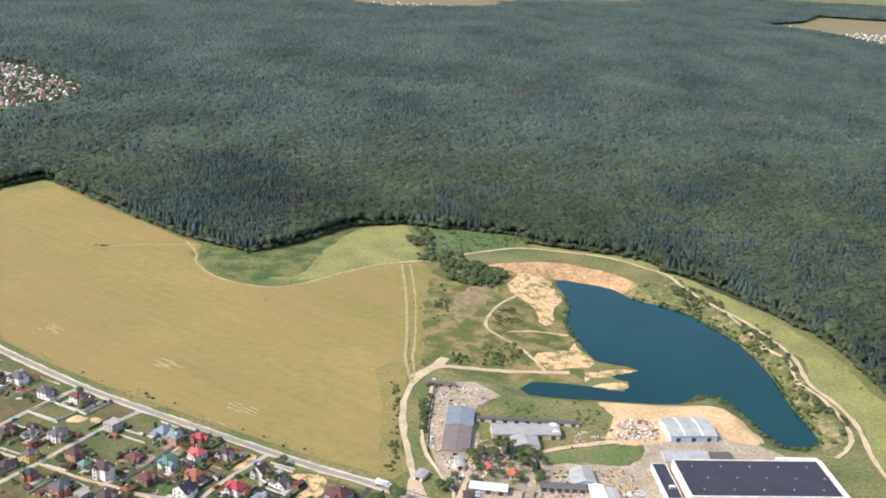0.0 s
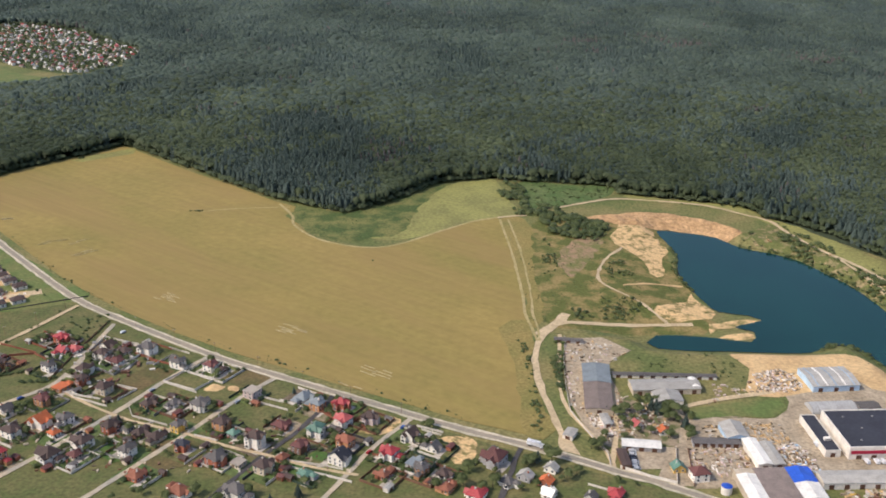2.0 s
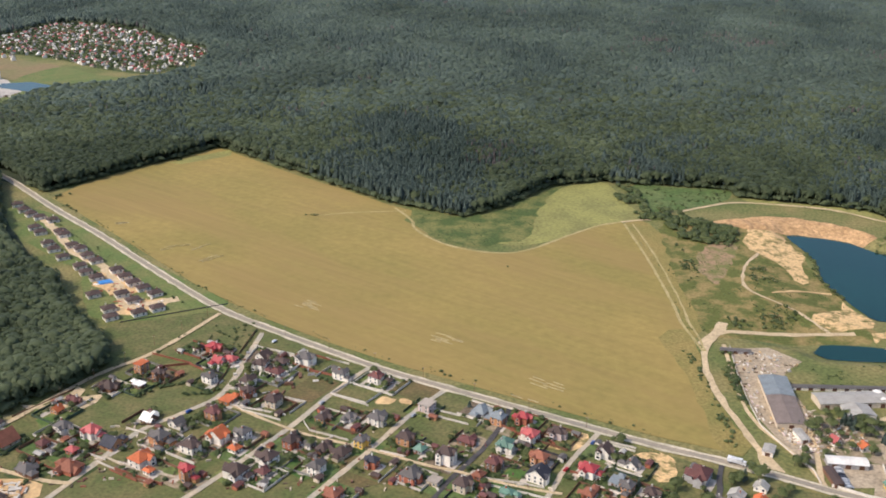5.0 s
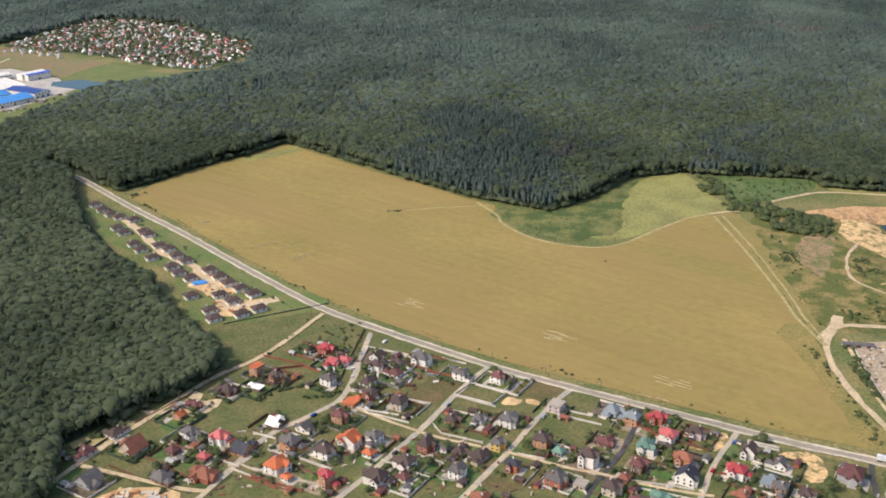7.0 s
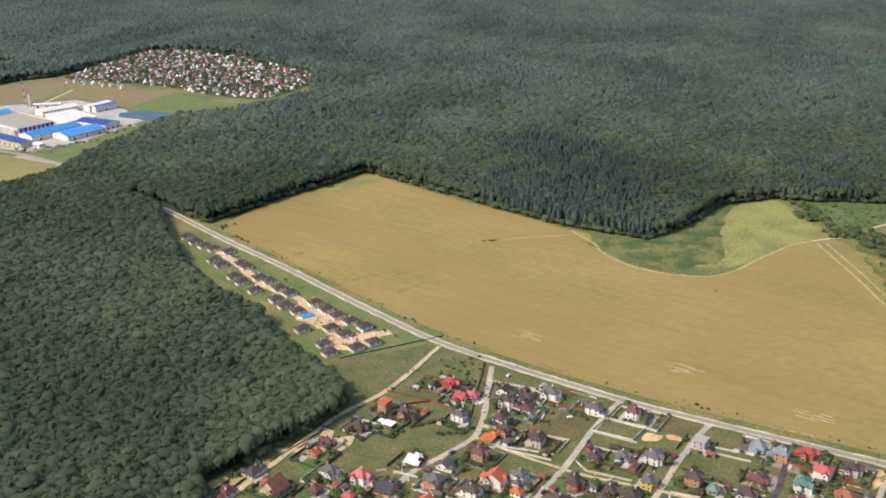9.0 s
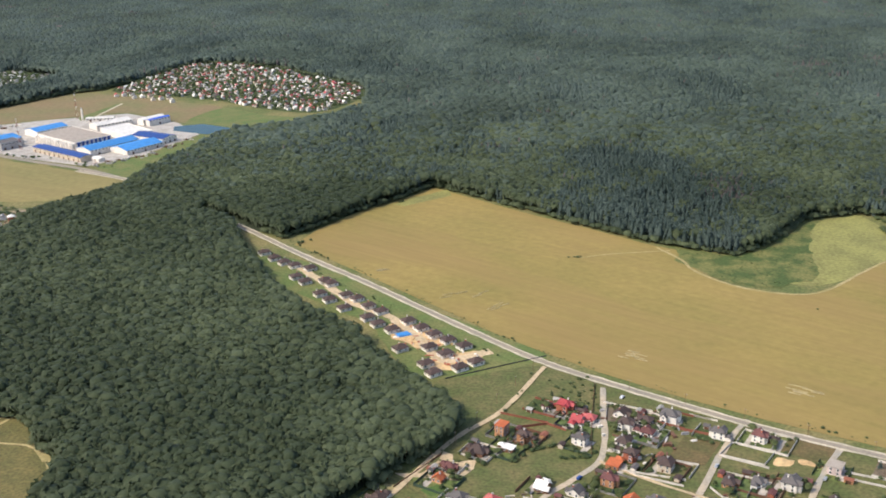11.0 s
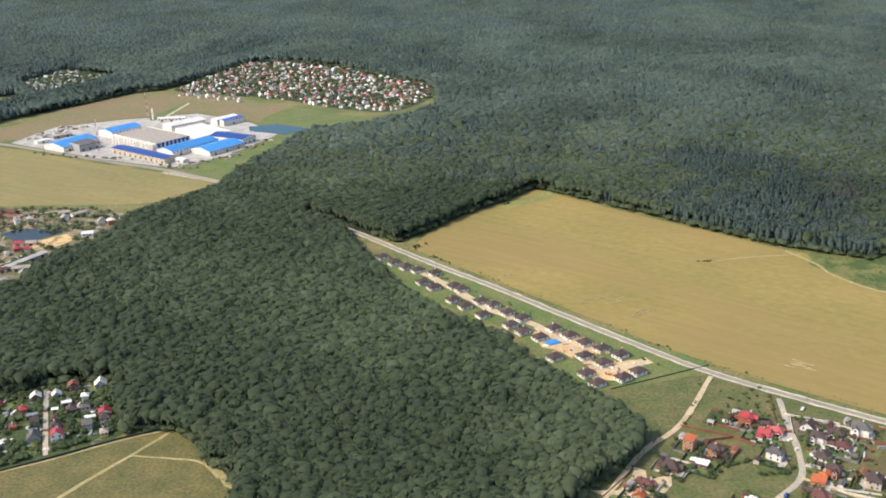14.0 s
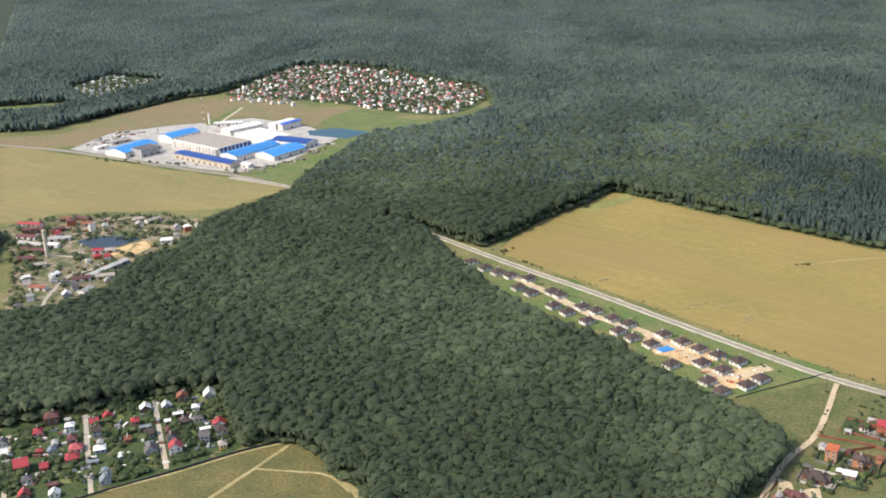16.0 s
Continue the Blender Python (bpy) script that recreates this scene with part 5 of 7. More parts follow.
HAMLET_B = [(-921, 901, 7, "pale-grey", "white"), (-950, 913, 7, "grey", "white"), (-1010, 1077, 11, "maroon", "brick"), (-997, 1084, 9, "rust", "brick"), (-968, 1060, 8, "pale-grey", "beige"), (-981, 1058, 8, "pale-grey", "white"),
            (-937, 1071, 9, "sand", "white"), (-920, 1076, 9, "pale-grey", "white"), (-894, 1057, 8, "pale-grey", "white"), (-882, 1052, 8, "white", "brick"), (-874, 1064, 9, "pale-grey", "white"), (-888, 1035, 6, "pale-grey", "white")]
HAMLET_ROWS = [(-1048, 1067, -9, 26, "red", "white", 2), (-1038, 1051, 15, 20, "maroon", "brown", 2), (-1016, 1056, 45, 14, "maroon", "brown", 1), (-1002, 1029, 11, 21, "pale-grey", "white", 1),
               (-1024, 1014, -18, 28, "pale-grey", "white", 1), (-1000, 1010, -5, 11, "white", "white", 1), (-1014, 996, -13, 26, "maroon", "brown", 1), (-1010, 972, 11, 15, "maroon", "brick", 1),
               (-990, 956, 22, 11, "sand", "beige", 1), (-950, 992, 13, 9, "red", "white", 1), (-938, 993, 11, 10, "sand", "beige", 1), (-1021, 1091, 14, 12, "rust", "beige", 1), (-1003, 1092, -27, 18, "maroon", "brown", 1),
               (-992, 1074, 15, 11, "rust", "beige", 1), (-944, 1086, 27, 11, "sand", "beige", 1), (-927, 1083, 50, 16, "sand", "white", 1), (-967, 900, -11, 16, "rust", "white", 1), (-937, 920, 23, 15, "maroon", "white", 1),
               (-918, 926, 13, 16, "sand", "beige", 1), (-1038, 1036, -11, 21, "maroon", "white", 1), (-922, 892, 66, 12, "pale-grey", "white", 1), (-989, 923, 45, 7, "white", "white", 1), (-966, 930, 67, 8, "white", "white", 1)]
for x, y, turn, length, roof, wall, floors in HAMLET_ROWS:
    hall(x, y, turn, length, rnd.uniform(5.5, 7.5), 2.6 * floors + 0.4, roof, wall, f"long low {wall} row with a {roof} roof", category="row house" if length > 14 else "outhouse", doors=max(1, length // 7), name="row_house" if length > 14 else "outhouse", rise=1.6)
ribbon("hamlet_lane", [(-948, 862), (-953, 891), (-953, 931), (-945, 940), (-935, 950)], 3.5, LANE, 0.42, "pale lane through the hamlet", "lane", wobble=0.8)
ribbon("hamlet_lane", [(-1021, 984), (-994, 985), (-966, 979), (-950, 968)], 3.0, LANE, 0.43, "pale lane through the hamlet", "lane", wobble=0.8)
ribbon("hamlet_lane", [(-989, 1040), (-967, 1046), (-972, 1066), (-975, 1085), (-956, 1098)], 2.6, TRACK, 0.43, "dirt lane behind the pond", "lane", wobble=0.8)
for x, y, size, roof, wall in HAMLET_A + HAMLET_B:
    if any(math.hypot(x - q[0], y - q[1]) < q[3] * 0.5 + size * 0.55 for q in HAMLET_ROWS):
        continue
    house(x, y, 28 + rnd.choice((0, 90)) + rnd.uniform(-8, 8), size * 0.82, size * 0.66, rnd.choice((1, 1, 2)), roof, wall, rnd.choice(("gable", "hip")), wing=False, windows=False, seed=5, group="hamlet houses", extra=" in the hamlet")
hall(-923, 943, 64, 47, 7, 3.5, "pale-grey", "grey", "long low barn with a pale grey roof", category="barn", doors=4, name="barn")
hall(-891, 1014, 10, 11, 9, 5, "white", "white", "white shed beside the pond", doors=1, name="shed")
tower = thing("water_tower", -995, 983, 0, "tall beige brick chimney tower among the houses", "tower")
part("shaft", Shape().tube(0, 0, 1.9, 0, 25, 12, 1.5).mesh("shaft", WALL["beige"]), tower)
part("cap", Shape().tube(0, 0, 1.8, 25, 26, 12).mesh("cap", WALL["beige"]), tower)

# ---------------------------------------------------------------- fields, factory and far villages
patch("ripe_field", [(-1500, 1250), (-1253, 1412), (-1161, 1384), (-1067, 1337), (-978, 1288), (-880, 1238), (-815, 1195), (-845, 1152), (-872, 1122), (-981, 1118), (-1040, 1114), (-1100, 1086), (-1500, 1090)], STUBBLE_FAR, 0.2,
      "ripe yellow field below the factory", "field")
patch("fallow_field", [(-1500, 1495), (-1214, 1487), (-1161, 1607), (-1082, 1722), (-1016, 1715), (-913, 1662), (-855, 1634), (-800, 1595), (-830, 1500), (-936, 1572), (-1050, 1532), (-1119, 1493), (-1142, 1420), (-1500, 1460)],
      BROWNFIELD, 0.2, "brown fallow field behind the factory", "field")
patch("green_field", [(-800, 1595), (-725, 1544), (-645, 1509), (-700, 1465), (-761, 1440), (-790, 1415), (-830, 1500)], LAWN, 0.22, "green field beside the pond", "field")
patch("factory_yard", [(-1142, 1400), (-1119, 1488), (-1050, 1528), (-936, 1568), (-840, 1499), (-800, 1440), (-800, 1400), (-830, 1320), (-885, 1265), (-980, 1306)], CONCRETE_YARD, 0.24, "grey yards of the factory", "yard", smooth=False)
patch("factory_meadow", [(-812, 1196), (-798, 1172), (-792, 1228), (-776, 1287), (-758, 1385), (-738, 1427), (-680, 1441), (-614, 1510), (-640, 1514), (-700, 1470), (-761, 1442), (-788, 1410), (-800, 1385), (-830, 1318), (-868, 1262)], LAWN, 0.15, "rough green meadow between factory and wood", "meadow", wobble=3)
patch("settling_pond", [(-839, 1476), (-802, 1490), (-750, 1460), (-779, 1425), (-832, 1450)], WATER_MAT, 0.35, "blue-grey settling pond", "pond", wobble=0.5, smooth=False)
ribbon("factory_lane", [(-979, 1528), (-975, 1585), (-970, 1642)], 4, VERGE, 0.4, "pale lane across the fallow field")
patch("ley_strip", [(-1000, 1540), (-978, 1640), (-972, 1641), (-980, 1530)], LAWN, 0.3, "green strip beside the pale lane", "field")
patch("loading_yard", [(-1120, 1388), (-1014, 1330), (-892, 1270), (-870, 1282), (-800, 1392), (-790, 1428), (-800, 1436), (-830, 1400), (-880, 1300), (-900, 1290), (-1010, 1345), (-1100, 1400)], CONCRETE_YARD, 0.30, "pale concrete loading yard round the factory", "yard", wobble=1, smooth=False)
ribbon("factory_road", [(-1600, 1500), (-1400, 1475), (-1253, 1430), (-1161, 1398), (-1067, 1349), (-978, 1299), (-882, 1251), (-805, 1197)], 8, ASPHALT, 0.4, "grey road past the factory")
patch("green_strip", [(-1500, 1712), (-1378, 1695), (-1276, 1717), (-1232, 1668), (-1290, 1623), (-1500, 1612)], LAWN, 0.2, "green field between woods", "field")
TF = 55
hall(-1009, 1446, TF, 48, 30, 8, "sky-blue", "white", "white factory hall with a bright blue roof", category="factory hall", name="factory_hall")
hall(-1051, 1379, TF + 6, 56, 38, 7, "sky-blue", "white", "wide white factory hall with a bright blue roof", category="factory hall", name="factory_hall")
hall(-1028, 1365, TF, 30, 22, 9, "grey", "grey", "plain grey concrete factory block", category="factory hall", flat=True, name="factory_block")
hall(-936, 1319, TF - 90, 105, 17, 6.5, "dark-blue", "beige", "long beige factory building with a dark blue roof", category="factory hall", doors=10, name="factory_hall")
hall(-889, 1354, TF, 74, 31, 7, "sky-blue", "white", "white factory hall with a light blue roof", category="factory hall", name="factory_hall")
hall(-850, 1349, TF, 56, 36, 6, "sky-blue", "white", "white factory hall with a light blue ribbed roof", category="factory hall", name="factory_hall")
hall(-842, 1397, TF + 8, 26, 56, 7, "dark-blue", "white", "factory hall with a dark blue roof", ridge="y", category="factory hall", name="factory_hall")
hall(-892, 1432, TF - 8, 40, 72, 7, "white", "white", "low white flat-roofed factory store", ridge="y", category="factory hall", flat=True, name="factory_store")
hall(-932, 1484, TF - 8, 54, 24, 7, "white", "white", "white store behind the factory", category="factory hall", name="factory_store")
hall(-880, 1504, TF, 38, 14, 8, "white", "white", "white hall with a pale roof", category="factory hall", name="factory_store")
hall(-868, 1497, TF, 36, 9, 8.3, "cobalt", "white", "narrow hall with a blue roof", category="factory hall", doors=1, name="factory_store")
hall(-960, 1520, TF - 50, 40, 10, 5, "white", "white", "long low white shed by the factory", category="shed", name="shed")
hall(-1100, 1400, TF, 18, 8, 4, "white", "white", "small white gatehouse by the road", category="shed", doors=1, name="shed")
hall(-1085, 1430, TF - 10, 26, 8, 4, "sand", "grey", "low grey store at the factory's edge", category="shed", doors=2, name="shed")
hall(-880, 1292, TF - 90, 16, 9, 4, "white", "white", "low white hut at the gate", category="shed", doors=1, name="shed")
main = hall(-948, 1390, TF - 2, 53, 93, 10.5, "sand", "white", "great white factory block with a sand-coloured roof", category="factory hall", doors=0, flat=True, name="factory_block")
TANK = Shape().tube(0, 0, 2.3, 0, 10.0, 12).tube(0, 0, 2.3, 10.0, 10.9, 12, 0.4).mesh("tank", WALL["white"])
for i in range(14):
    part("tank", TANK, main, "white upright tank", (-26.5 - 2.4, -43 + i * 6.6, 0))
PIER = Shape().box(-1.5, 1.5, -0.8, 0, 0, 10.6).mesh("pier", ROOF["dark-blue"])
for i in range(8):
    part("pier", PIER, main, "dark blue wall panel", (-22 + i * 6.3, -46.6, 0))
for x, y, h, text in ((-1000, 1534, 40, "tall red and white lattice mast behind the factory"), (-1005, 1352, 42, "slim red and white lattice mast by the factory")):
    mast = thing("radio_mast", x, y, 20, text, "mast")
    for k in range(8):
        a, b = h * k / 8, h * (k + 1) / 8
        s = Shape()
        r0, r1 = 1.5 - 1.1 * k / 8, 1.5 - 1.1 * (k + 1) / 8
        for cx, cy in ((1, 0), (-0.5, 0.87), (-0.5, -0.87)):
            n0, n1 = (cx * r0, cy * r0), (cx * r1, cy * r1)
            s.add([(n0[0] - 0.15, n0[1], a), (n0[0] + 0.15, n0[1], a), (n0[0], n0[1] + 0.2, a), (n1[0] - 0.15, n1[1], b), (n1[0] + 0.15, n1[1], b), (n1[0], n1[1] + 0.2, b)],
                  [(0, 1, 4, 3), (1, 2, 5, 4), (2, 0, 3, 5)])
        s.box(-r0 * 0.6, r0, -0.1, 0.1, a, a + 0.2), s.box(-r0 * 0.5, -r0 * 0.4, -r0 * 0.8, r0 * 0.8, a, a + 0.2)
        part("section", s.mesh("section", WALL["white"] if k % 2 else ROOF["red"]), mast)
stack = thing("chimney_stack", -990, 1528, 0, "white round chimney stack behind the factory", "chimney")
part("shaft", Shape().tube(0, 0, 1.6, 0, 17, 12, 1.3).mesh("shaft", WALL["white"]), stack)
part("rim", Shape().tube(0, 0, 1.5, 17, 17.6, 12).mesh("rim", WALL["grey"]), stack)


def far_house(roof, wall, i):
    """A plain house for the far villages."""
    top = thing("house", -600, 1600 + i, 0, f"small {wall} house with a {roof} roof in a far village", "house", "far village houses", z=0)
    w, d, h = 9 + i % 3, 8 + (i * 7) % 3, 4.5 + (i % 2) * 2
    part("wall", Shape().box(-w / 2, w / 2, -d / 2, d / 2, -0.2, h).gable(-w / 2, w / 2, -d / 2, d / 2, h, h + 3.2).mesh("wall", WALL[wall]), top)
    part("roof", Shape().gable_roof(-w / 2 - 0.5, w / 2 + 0.5, -d / 2 - 0.5, d / 2 + 0.5, h - 0.35, 3.6).mesh("roof", ROOF[roof]), top, f"{roof} roof")
    part("door", DOOR_MESH, top, "", (0, -d / 2 - 0.05, 0))
    return top


STYLES = [("red", "white"), ("pink", "white"), ("brown", "white"), ("grey", "white"), ("white", "white"), ("maroon", "beige"), ("sand", "white"), ("rust", "white"), ("grey", "beige"), ("pale-grey", "white")]
far_types = [far_house(r, w, i) for i, (r, w) in enumerate(STYLES)]
FAR_SLOTS = list(ROOF) + list(WALL)
FAR_SHAPE = Shape()


def far_joined(x, y, turn, k, style):
    """Adds a house of the far villages to their one mesh."""
    roof, wall = STYLES[style]
    i = style
    w, d, h = 9 + i % 3, 8 + (i * 7) % 3, 4.5 + (i % 2) * 2
    s = Shape().box(-w / 2, w / 2, -d / 2, d / 2, -0.2, h, FAR_SLOTS.index(wall, len(ROOF))).gable(-w / 2, w / 2, -d / 2, d / 2, h, h + 3.2, FAR_SLOTS.index(wall, len(ROOF)))
    s.gable_roof(-w / 2 - 0.5, w / 2 + 0.5, -d / 2 - 0.5, d / 2 + 0.5, h - 0.35, 3.6, 0.28, FAR_SLOTS.index(roof))
    c, n = math.cos(radians(turn)) * k, math.sin(radians(turn)) * k
    base = len(FAR_SHAPE.v)
    FAR_SHAPE.v += [(x + px * c - py * n, y + px * n + py * c, 0.1 + pz * k) for px, py, pz in s.v]
    FAR_SHAPE.f += [tuple(q + base for q in f) for f in s.f]
    FAR_SHAPE.m += s.m


VILLAGE = [(-1022, 1745), (-1003, 1836), (-960, 1990), (-875, 1990), (-785, 1935), (-698, 1840), (-604, 1733), (-594, 1665), (-645, 1560), (-729, 1585), (-823, 1655), (-919, 1697)]
VILLAGE_2 = [(-1320, 1826), (-1288, 1950), (-1165, 1880), (-1180, 1785), (-1231, 1705)]


def settle(outline, step, turn, styles, seed, near=0, skip=0.08):
    """Houses in rough rows inside an outline; those nearer than near are things, the rest join the one mesh."""
    r = random.Random(seed)
    a = np.array(outline)
    c, s = math.cos(radians(turn)), math.sin(radians(turn))
    mx, my = a.mean(0)
    for i in range(-30, 31):
        for j in range(-30, 31):
            u, v = i * step * 1.1, j * step * (1.0 + 0.25 * (j % 2))
            x, y = mx + u * c - v * s + r.uniform(-0.3, 0.3) * step, my + u * s + v * c + r.uniform(-0.3, 0.3) * step
            if r.random() > skip and inside(x, y, outline):
                k, t, style = r.uniform(0.40, 0.66), turn + r.choice((0, 90, 180)) + r.uniform(-10, 10), r.choice(styles)
                if y < near:
                    copy_thing(far_types[style], pose(x, y, 0.1, 0, 0, t) @ Matrix.Scale(k, 4))
                else:
                    far_joined(x, y, t, k, style)


patch("village_ground", VILLAGE, GARDENS, 0.2, "gardens of the far village", "gardens")
patch("village_ground", VILLAGE_2, GARDENS, 0.2, "gardens of a further village", "gardens")
settle(VILLAGE, 11.6, 40, [0, 0, 1, 1, 2, 3, 4, 4, 4, 5, 6, 7, 8, 9, 9, 9], 3, near=1640)
settle(VILLAGE_2, 11.6, 20, [3, 4, 4, 6, 9, 9], 4)
for outline, mat, text in (([(-480, 3500), (-163, 3340), (129, 3490), (258, 3770), (100, 3900), (-420, 3900)], BROWNFIELD, "pale fields far behind the woods"),
                           ([(258, 3780), (765, 4010), (700, 4250), (200, 4050)], BROWNFIELD, "pale fields far behind the woods"),
                           ([(1018, 3394), (1127, 3225), (1229, 2930), (1500, 3000), (1650, 3785), (1350, 3834), (1206, 3580)], BROWNFIELD, "pale fields far behind the woods")):
    patch("far_field", outline, mat, 0.2, text, "field")
settle([(-300, 3440), (-163, 3360), (0, 3440), (80, 3520), (-60, 3600), (-300, 3560)], 26, 10, [3, 4, 6, 9], 6)
settle([(1170, 3180), (1225, 3000), (1330, 3080), (1420, 3300), (1300, 3330)], 24, 10, [3, 4, 6, 9], 7)
settle([(1040, 3420), (1090, 3340), (1130, 3420), (1080, 3480)], 26, 10, [2, 4, 6], 8)
tagged(new("far_houses", FAR_SHAPE.mesh("far_houses", *ROOF.values(), *WALL.values())), "far village houses with pale walls and red or grey roofs", "houses", kind="stuff")
for k, ob in enumerate(far_types):
    ob.matrix_basis = pose(-1000 + k * 12, 1700 + (k % 3) * 9 - k * 6, 0.1, 0, 0, 40) @ Matrix.Scale(0.7, 4)

# ---------------------------------------------------------------- works by the lake
warehouse = thing("warehouse", 200, 546, 4, "large white warehouse with a black felt roof and red band", "warehouse")
s = Shape().box(-46, 46, -21, 21, -0.3, 7.4)
for a in ((-46, 46, -21, -20.2), (-46, 46, 20.2, 21), (-46, -45.2, -20.2, 20.2), (45.2, 46, -20.2, 20.2)):
    s.box(*a, 7.4, 8.2)
part("wall", s.mesh("wall", WALL["white"]), warehouse)
part("roof", Shape().box(-45.2, 45.2, -20.2, 20.2, 7.4, 7.7).mesh("roof", ROOF["charcoal"]), warehouse, "black felt roof")
for a, b in (((-45, 45.6, -21.12, -21.0), (3.6, 5.8)), ((46.0, 46.12, -21, 21), (3.6, 6.6))):
    part("band", Shape().box(*a, *b).mesh("band", paint("crimson_panel", (0.42, 0.02, 0.05), 0.5)), warehouse, "crimson wall band")
part("parapet", Shape().box(20, 46.6, 21.0, 23.5, 6.2, 8.8).mesh("parapet", WALL["white"]), warehouse, "white rear parapet")
part("side_wall", Shape().box(46.2, 49.5, -21, 23.5, 0, 7).mesh("side_wall", WALL["white"]), warehouse, "white side bay")
for i in range(10):
    part("dock_door", GATE_MESH, warehouse, "", (-40 + i * 8.8, -21.05, 0), 0, (1.2, 1, 1.2))
for i in range(5):
    for j in range(3):
        part("roof_vent", Shape().box(-0.5, 0.5, -0.5, 0.5, 0, 0.5).mesh("roof_vent", METAL), warehouse, "", (-36 + i * 18 + (j % 2) * 6, -13 + j * 13, 7.7))
hall(146, 544.0, 4, 9, 40, 4, "charcoal", "white", "low white office wing with a black roof", category="office", doors=1, flat=True, name="office_wing")
roof_hut = thing("roof_unit", 147.5, 536, 4, "white plant box on the office roof", "air unit", z=4.3)
part("casing", Shape().box(-1.8, 1.8, -1.1, 1.1, 0, 1.6).mesh("casing", WALL["white"]), roof_hut)
part("grille", Shape().box(-1.5, 1.5, -1.18, -1.1, 0.3, 1.3).mesh("grille", METAL), roof_hut)

RIB = paint("ribbed_grey_blue", (0.36, 0.42, 0.47), 0.5)
hall(174, 614.1, 6, 31, 25, 4.3, "pale-grey", "blue", "blue-grey metal hall on the sandy shore", ridge="x", rise=1.6, name="storage_hall")
for i in range(5):
    ribs = thing("roof_sheet", 174 + (-12 + i * 6) * 0.99, 614.1 + (-12 + i * 6) * 0.10, 6, "pale translucent strip on the hall roof", "roof light", z=4.4)
    g = Shape().gable_roof(-12.7, 12.7, -0.6, 0.6, 0.16, 1.6, 0.12)
    part("strip", Shape().add([(py, px, pz) for px, py, pz in g.v], [f[::-1] for f in g.f]).mesh("strip", ROOF["white"] if i % 2 else RIB), ribs)
arch = thing("arched_hangar", 165, 580, 6, "grey-white arched hangar with a rounded roof", "hangar")
s, n = Shape(), 9
prof = [(math.cos(math.pi * i / n), math.sin(math.pi * i / n)) for i in range(n + 1)]
vv = [(-14.5, c * 6.5, max(0, z) * 3.9) for c, z in prof] + [(14.5, c * 6.5, max(0, z) * 3.9) for c, z in prof]
s.add(vv, [(i, i + 1, n + 2 + i, n + 1 + i) for i in range(n)] + [tuple(range(n, -1, -1)), tuple(range(n + 1, 2 * n + 2))])
part("shell", s.mesh("shell", paint("pale_canvas", (0.48, 0.47, 0.44))), arch)
part("door", Shape().box(14.5, 14.65, -2.2, 2.2, 0, 2.9).mesh("door", WALL["grey"]), arch)
for i in range(8):
    g = Shape()
    vv = [(-14 + i * 4 - 0.15, c * 6.56, max(0, z) * 3.96) for c, z in prof] + [(-14 + i * 4 + 0.15, c * 6.56, max(0, z) * 3.96) for c, z in prof]
    part("rib", g.add(vv, [(k, k + 1, n + 2 + k, n + 1 + k) for k in range(n)]).mesh("rib", METAL), arch)
hall(188, 581.5, 6, 13, 8, 2.2, "grey", "grey", "low grey store beside the hangar", doors=1, name="shed")
hall(157, 498.8, 3, 51, 12, 4, "pale-grey", "white", "long low building with a grey-blue roof", doors=6, name="workshop")
big = thing("works_hall", 108, 489, 4, "wide low hall with grey, white and cobalt blue roofs", "works hall")
part("wall", Shape().box(-22, 20, -15, 15, -0.3, 5.2).mesh("wall", WALL["beige"]), big)
part("roof", Shape().box(-11.5, 6.5, -15.2, 15.2, 5.2, 5.6).mesh("roof", ROOF["taupe"]), big, "flat grey felt roof")
part("west_roof", Shape().gable_roof(-22.4, -11.5, -15.3, 9.5, 5.1, 1.1, 0.25).mesh("west_roof", ROOF["white"]), big, "white sheet roof")
part("east_roof", Shape().gable_roof(6.5, 20.4, 0.2, 15.3, 5.1, 1.2, 0.25).mesh("east_roof", ROOF["cobalt"]), big, "cobalt blue sheet roof")
part("south_roof", Shape().gable_roof(6.5, 20.4, -15.3, 0.2, 5.1, 1.2, 0.25).mesh("south_roof", ROOF["white"]), big, "white sheet roof")
for i in range(14):
    part("panel", Shape().box(-0.7, 0.7, -0.12, 0, 0.4, 4.8).mesh("panel", WALL["yellow"]), big, "yellow wall panel", (-20.4 + i * 2.95, -15.0, 0))
tank = thing("storage_tank", 78, 487, 0, "white round tank with a blue lid", "tank")
part("drum", Shape().tube(0, 0, 3.0, -0.2, 4.5, 14).mesh("drum", WALL["white"]), tank)
part("lid", Shape().tube(0, 0, 3.1, 4.5, 5.4, 14, 0.5).mesh("lid", ROOF["cobalt"]), tank, "blue lid")
hall(96, 545.8, 5, 13, 17, 4, "pale-grey", "blue", "pale blue gabled metal hall", ridge="y", rise=2.0, doors=1, name="workshop")
hall(103.5, 522.8, 6, 8, 27, 4, "white", "white", "narrow white-roofed hall in the works", ridge="y", doors=1, name="workshop")
hall(112, 522.4, 6, 7, 24, 3.2, "pale-grey", "grey", "narrow grey-roofed hall in the works", ridge="y", doors=1, name="workshop")
hall(83, 535.0, -1, 27, 6, 2.9, "grey", "grey", "row of low grey garages", doors=6, name="garage_row")
hall(21.5, 598, -4, 17, 60, 3.6, "taupe", "beige", "long works hall with a brown roof", ridge="y", rise=1.0, doors=1, name="works_hall")
hall(23, 615, -4, 17.6, 25, 3.8, "blue-grey", "beige", "grey-roofed end of the works hall", ridge="y", rise=1.0, doors=1, name="works_hall")
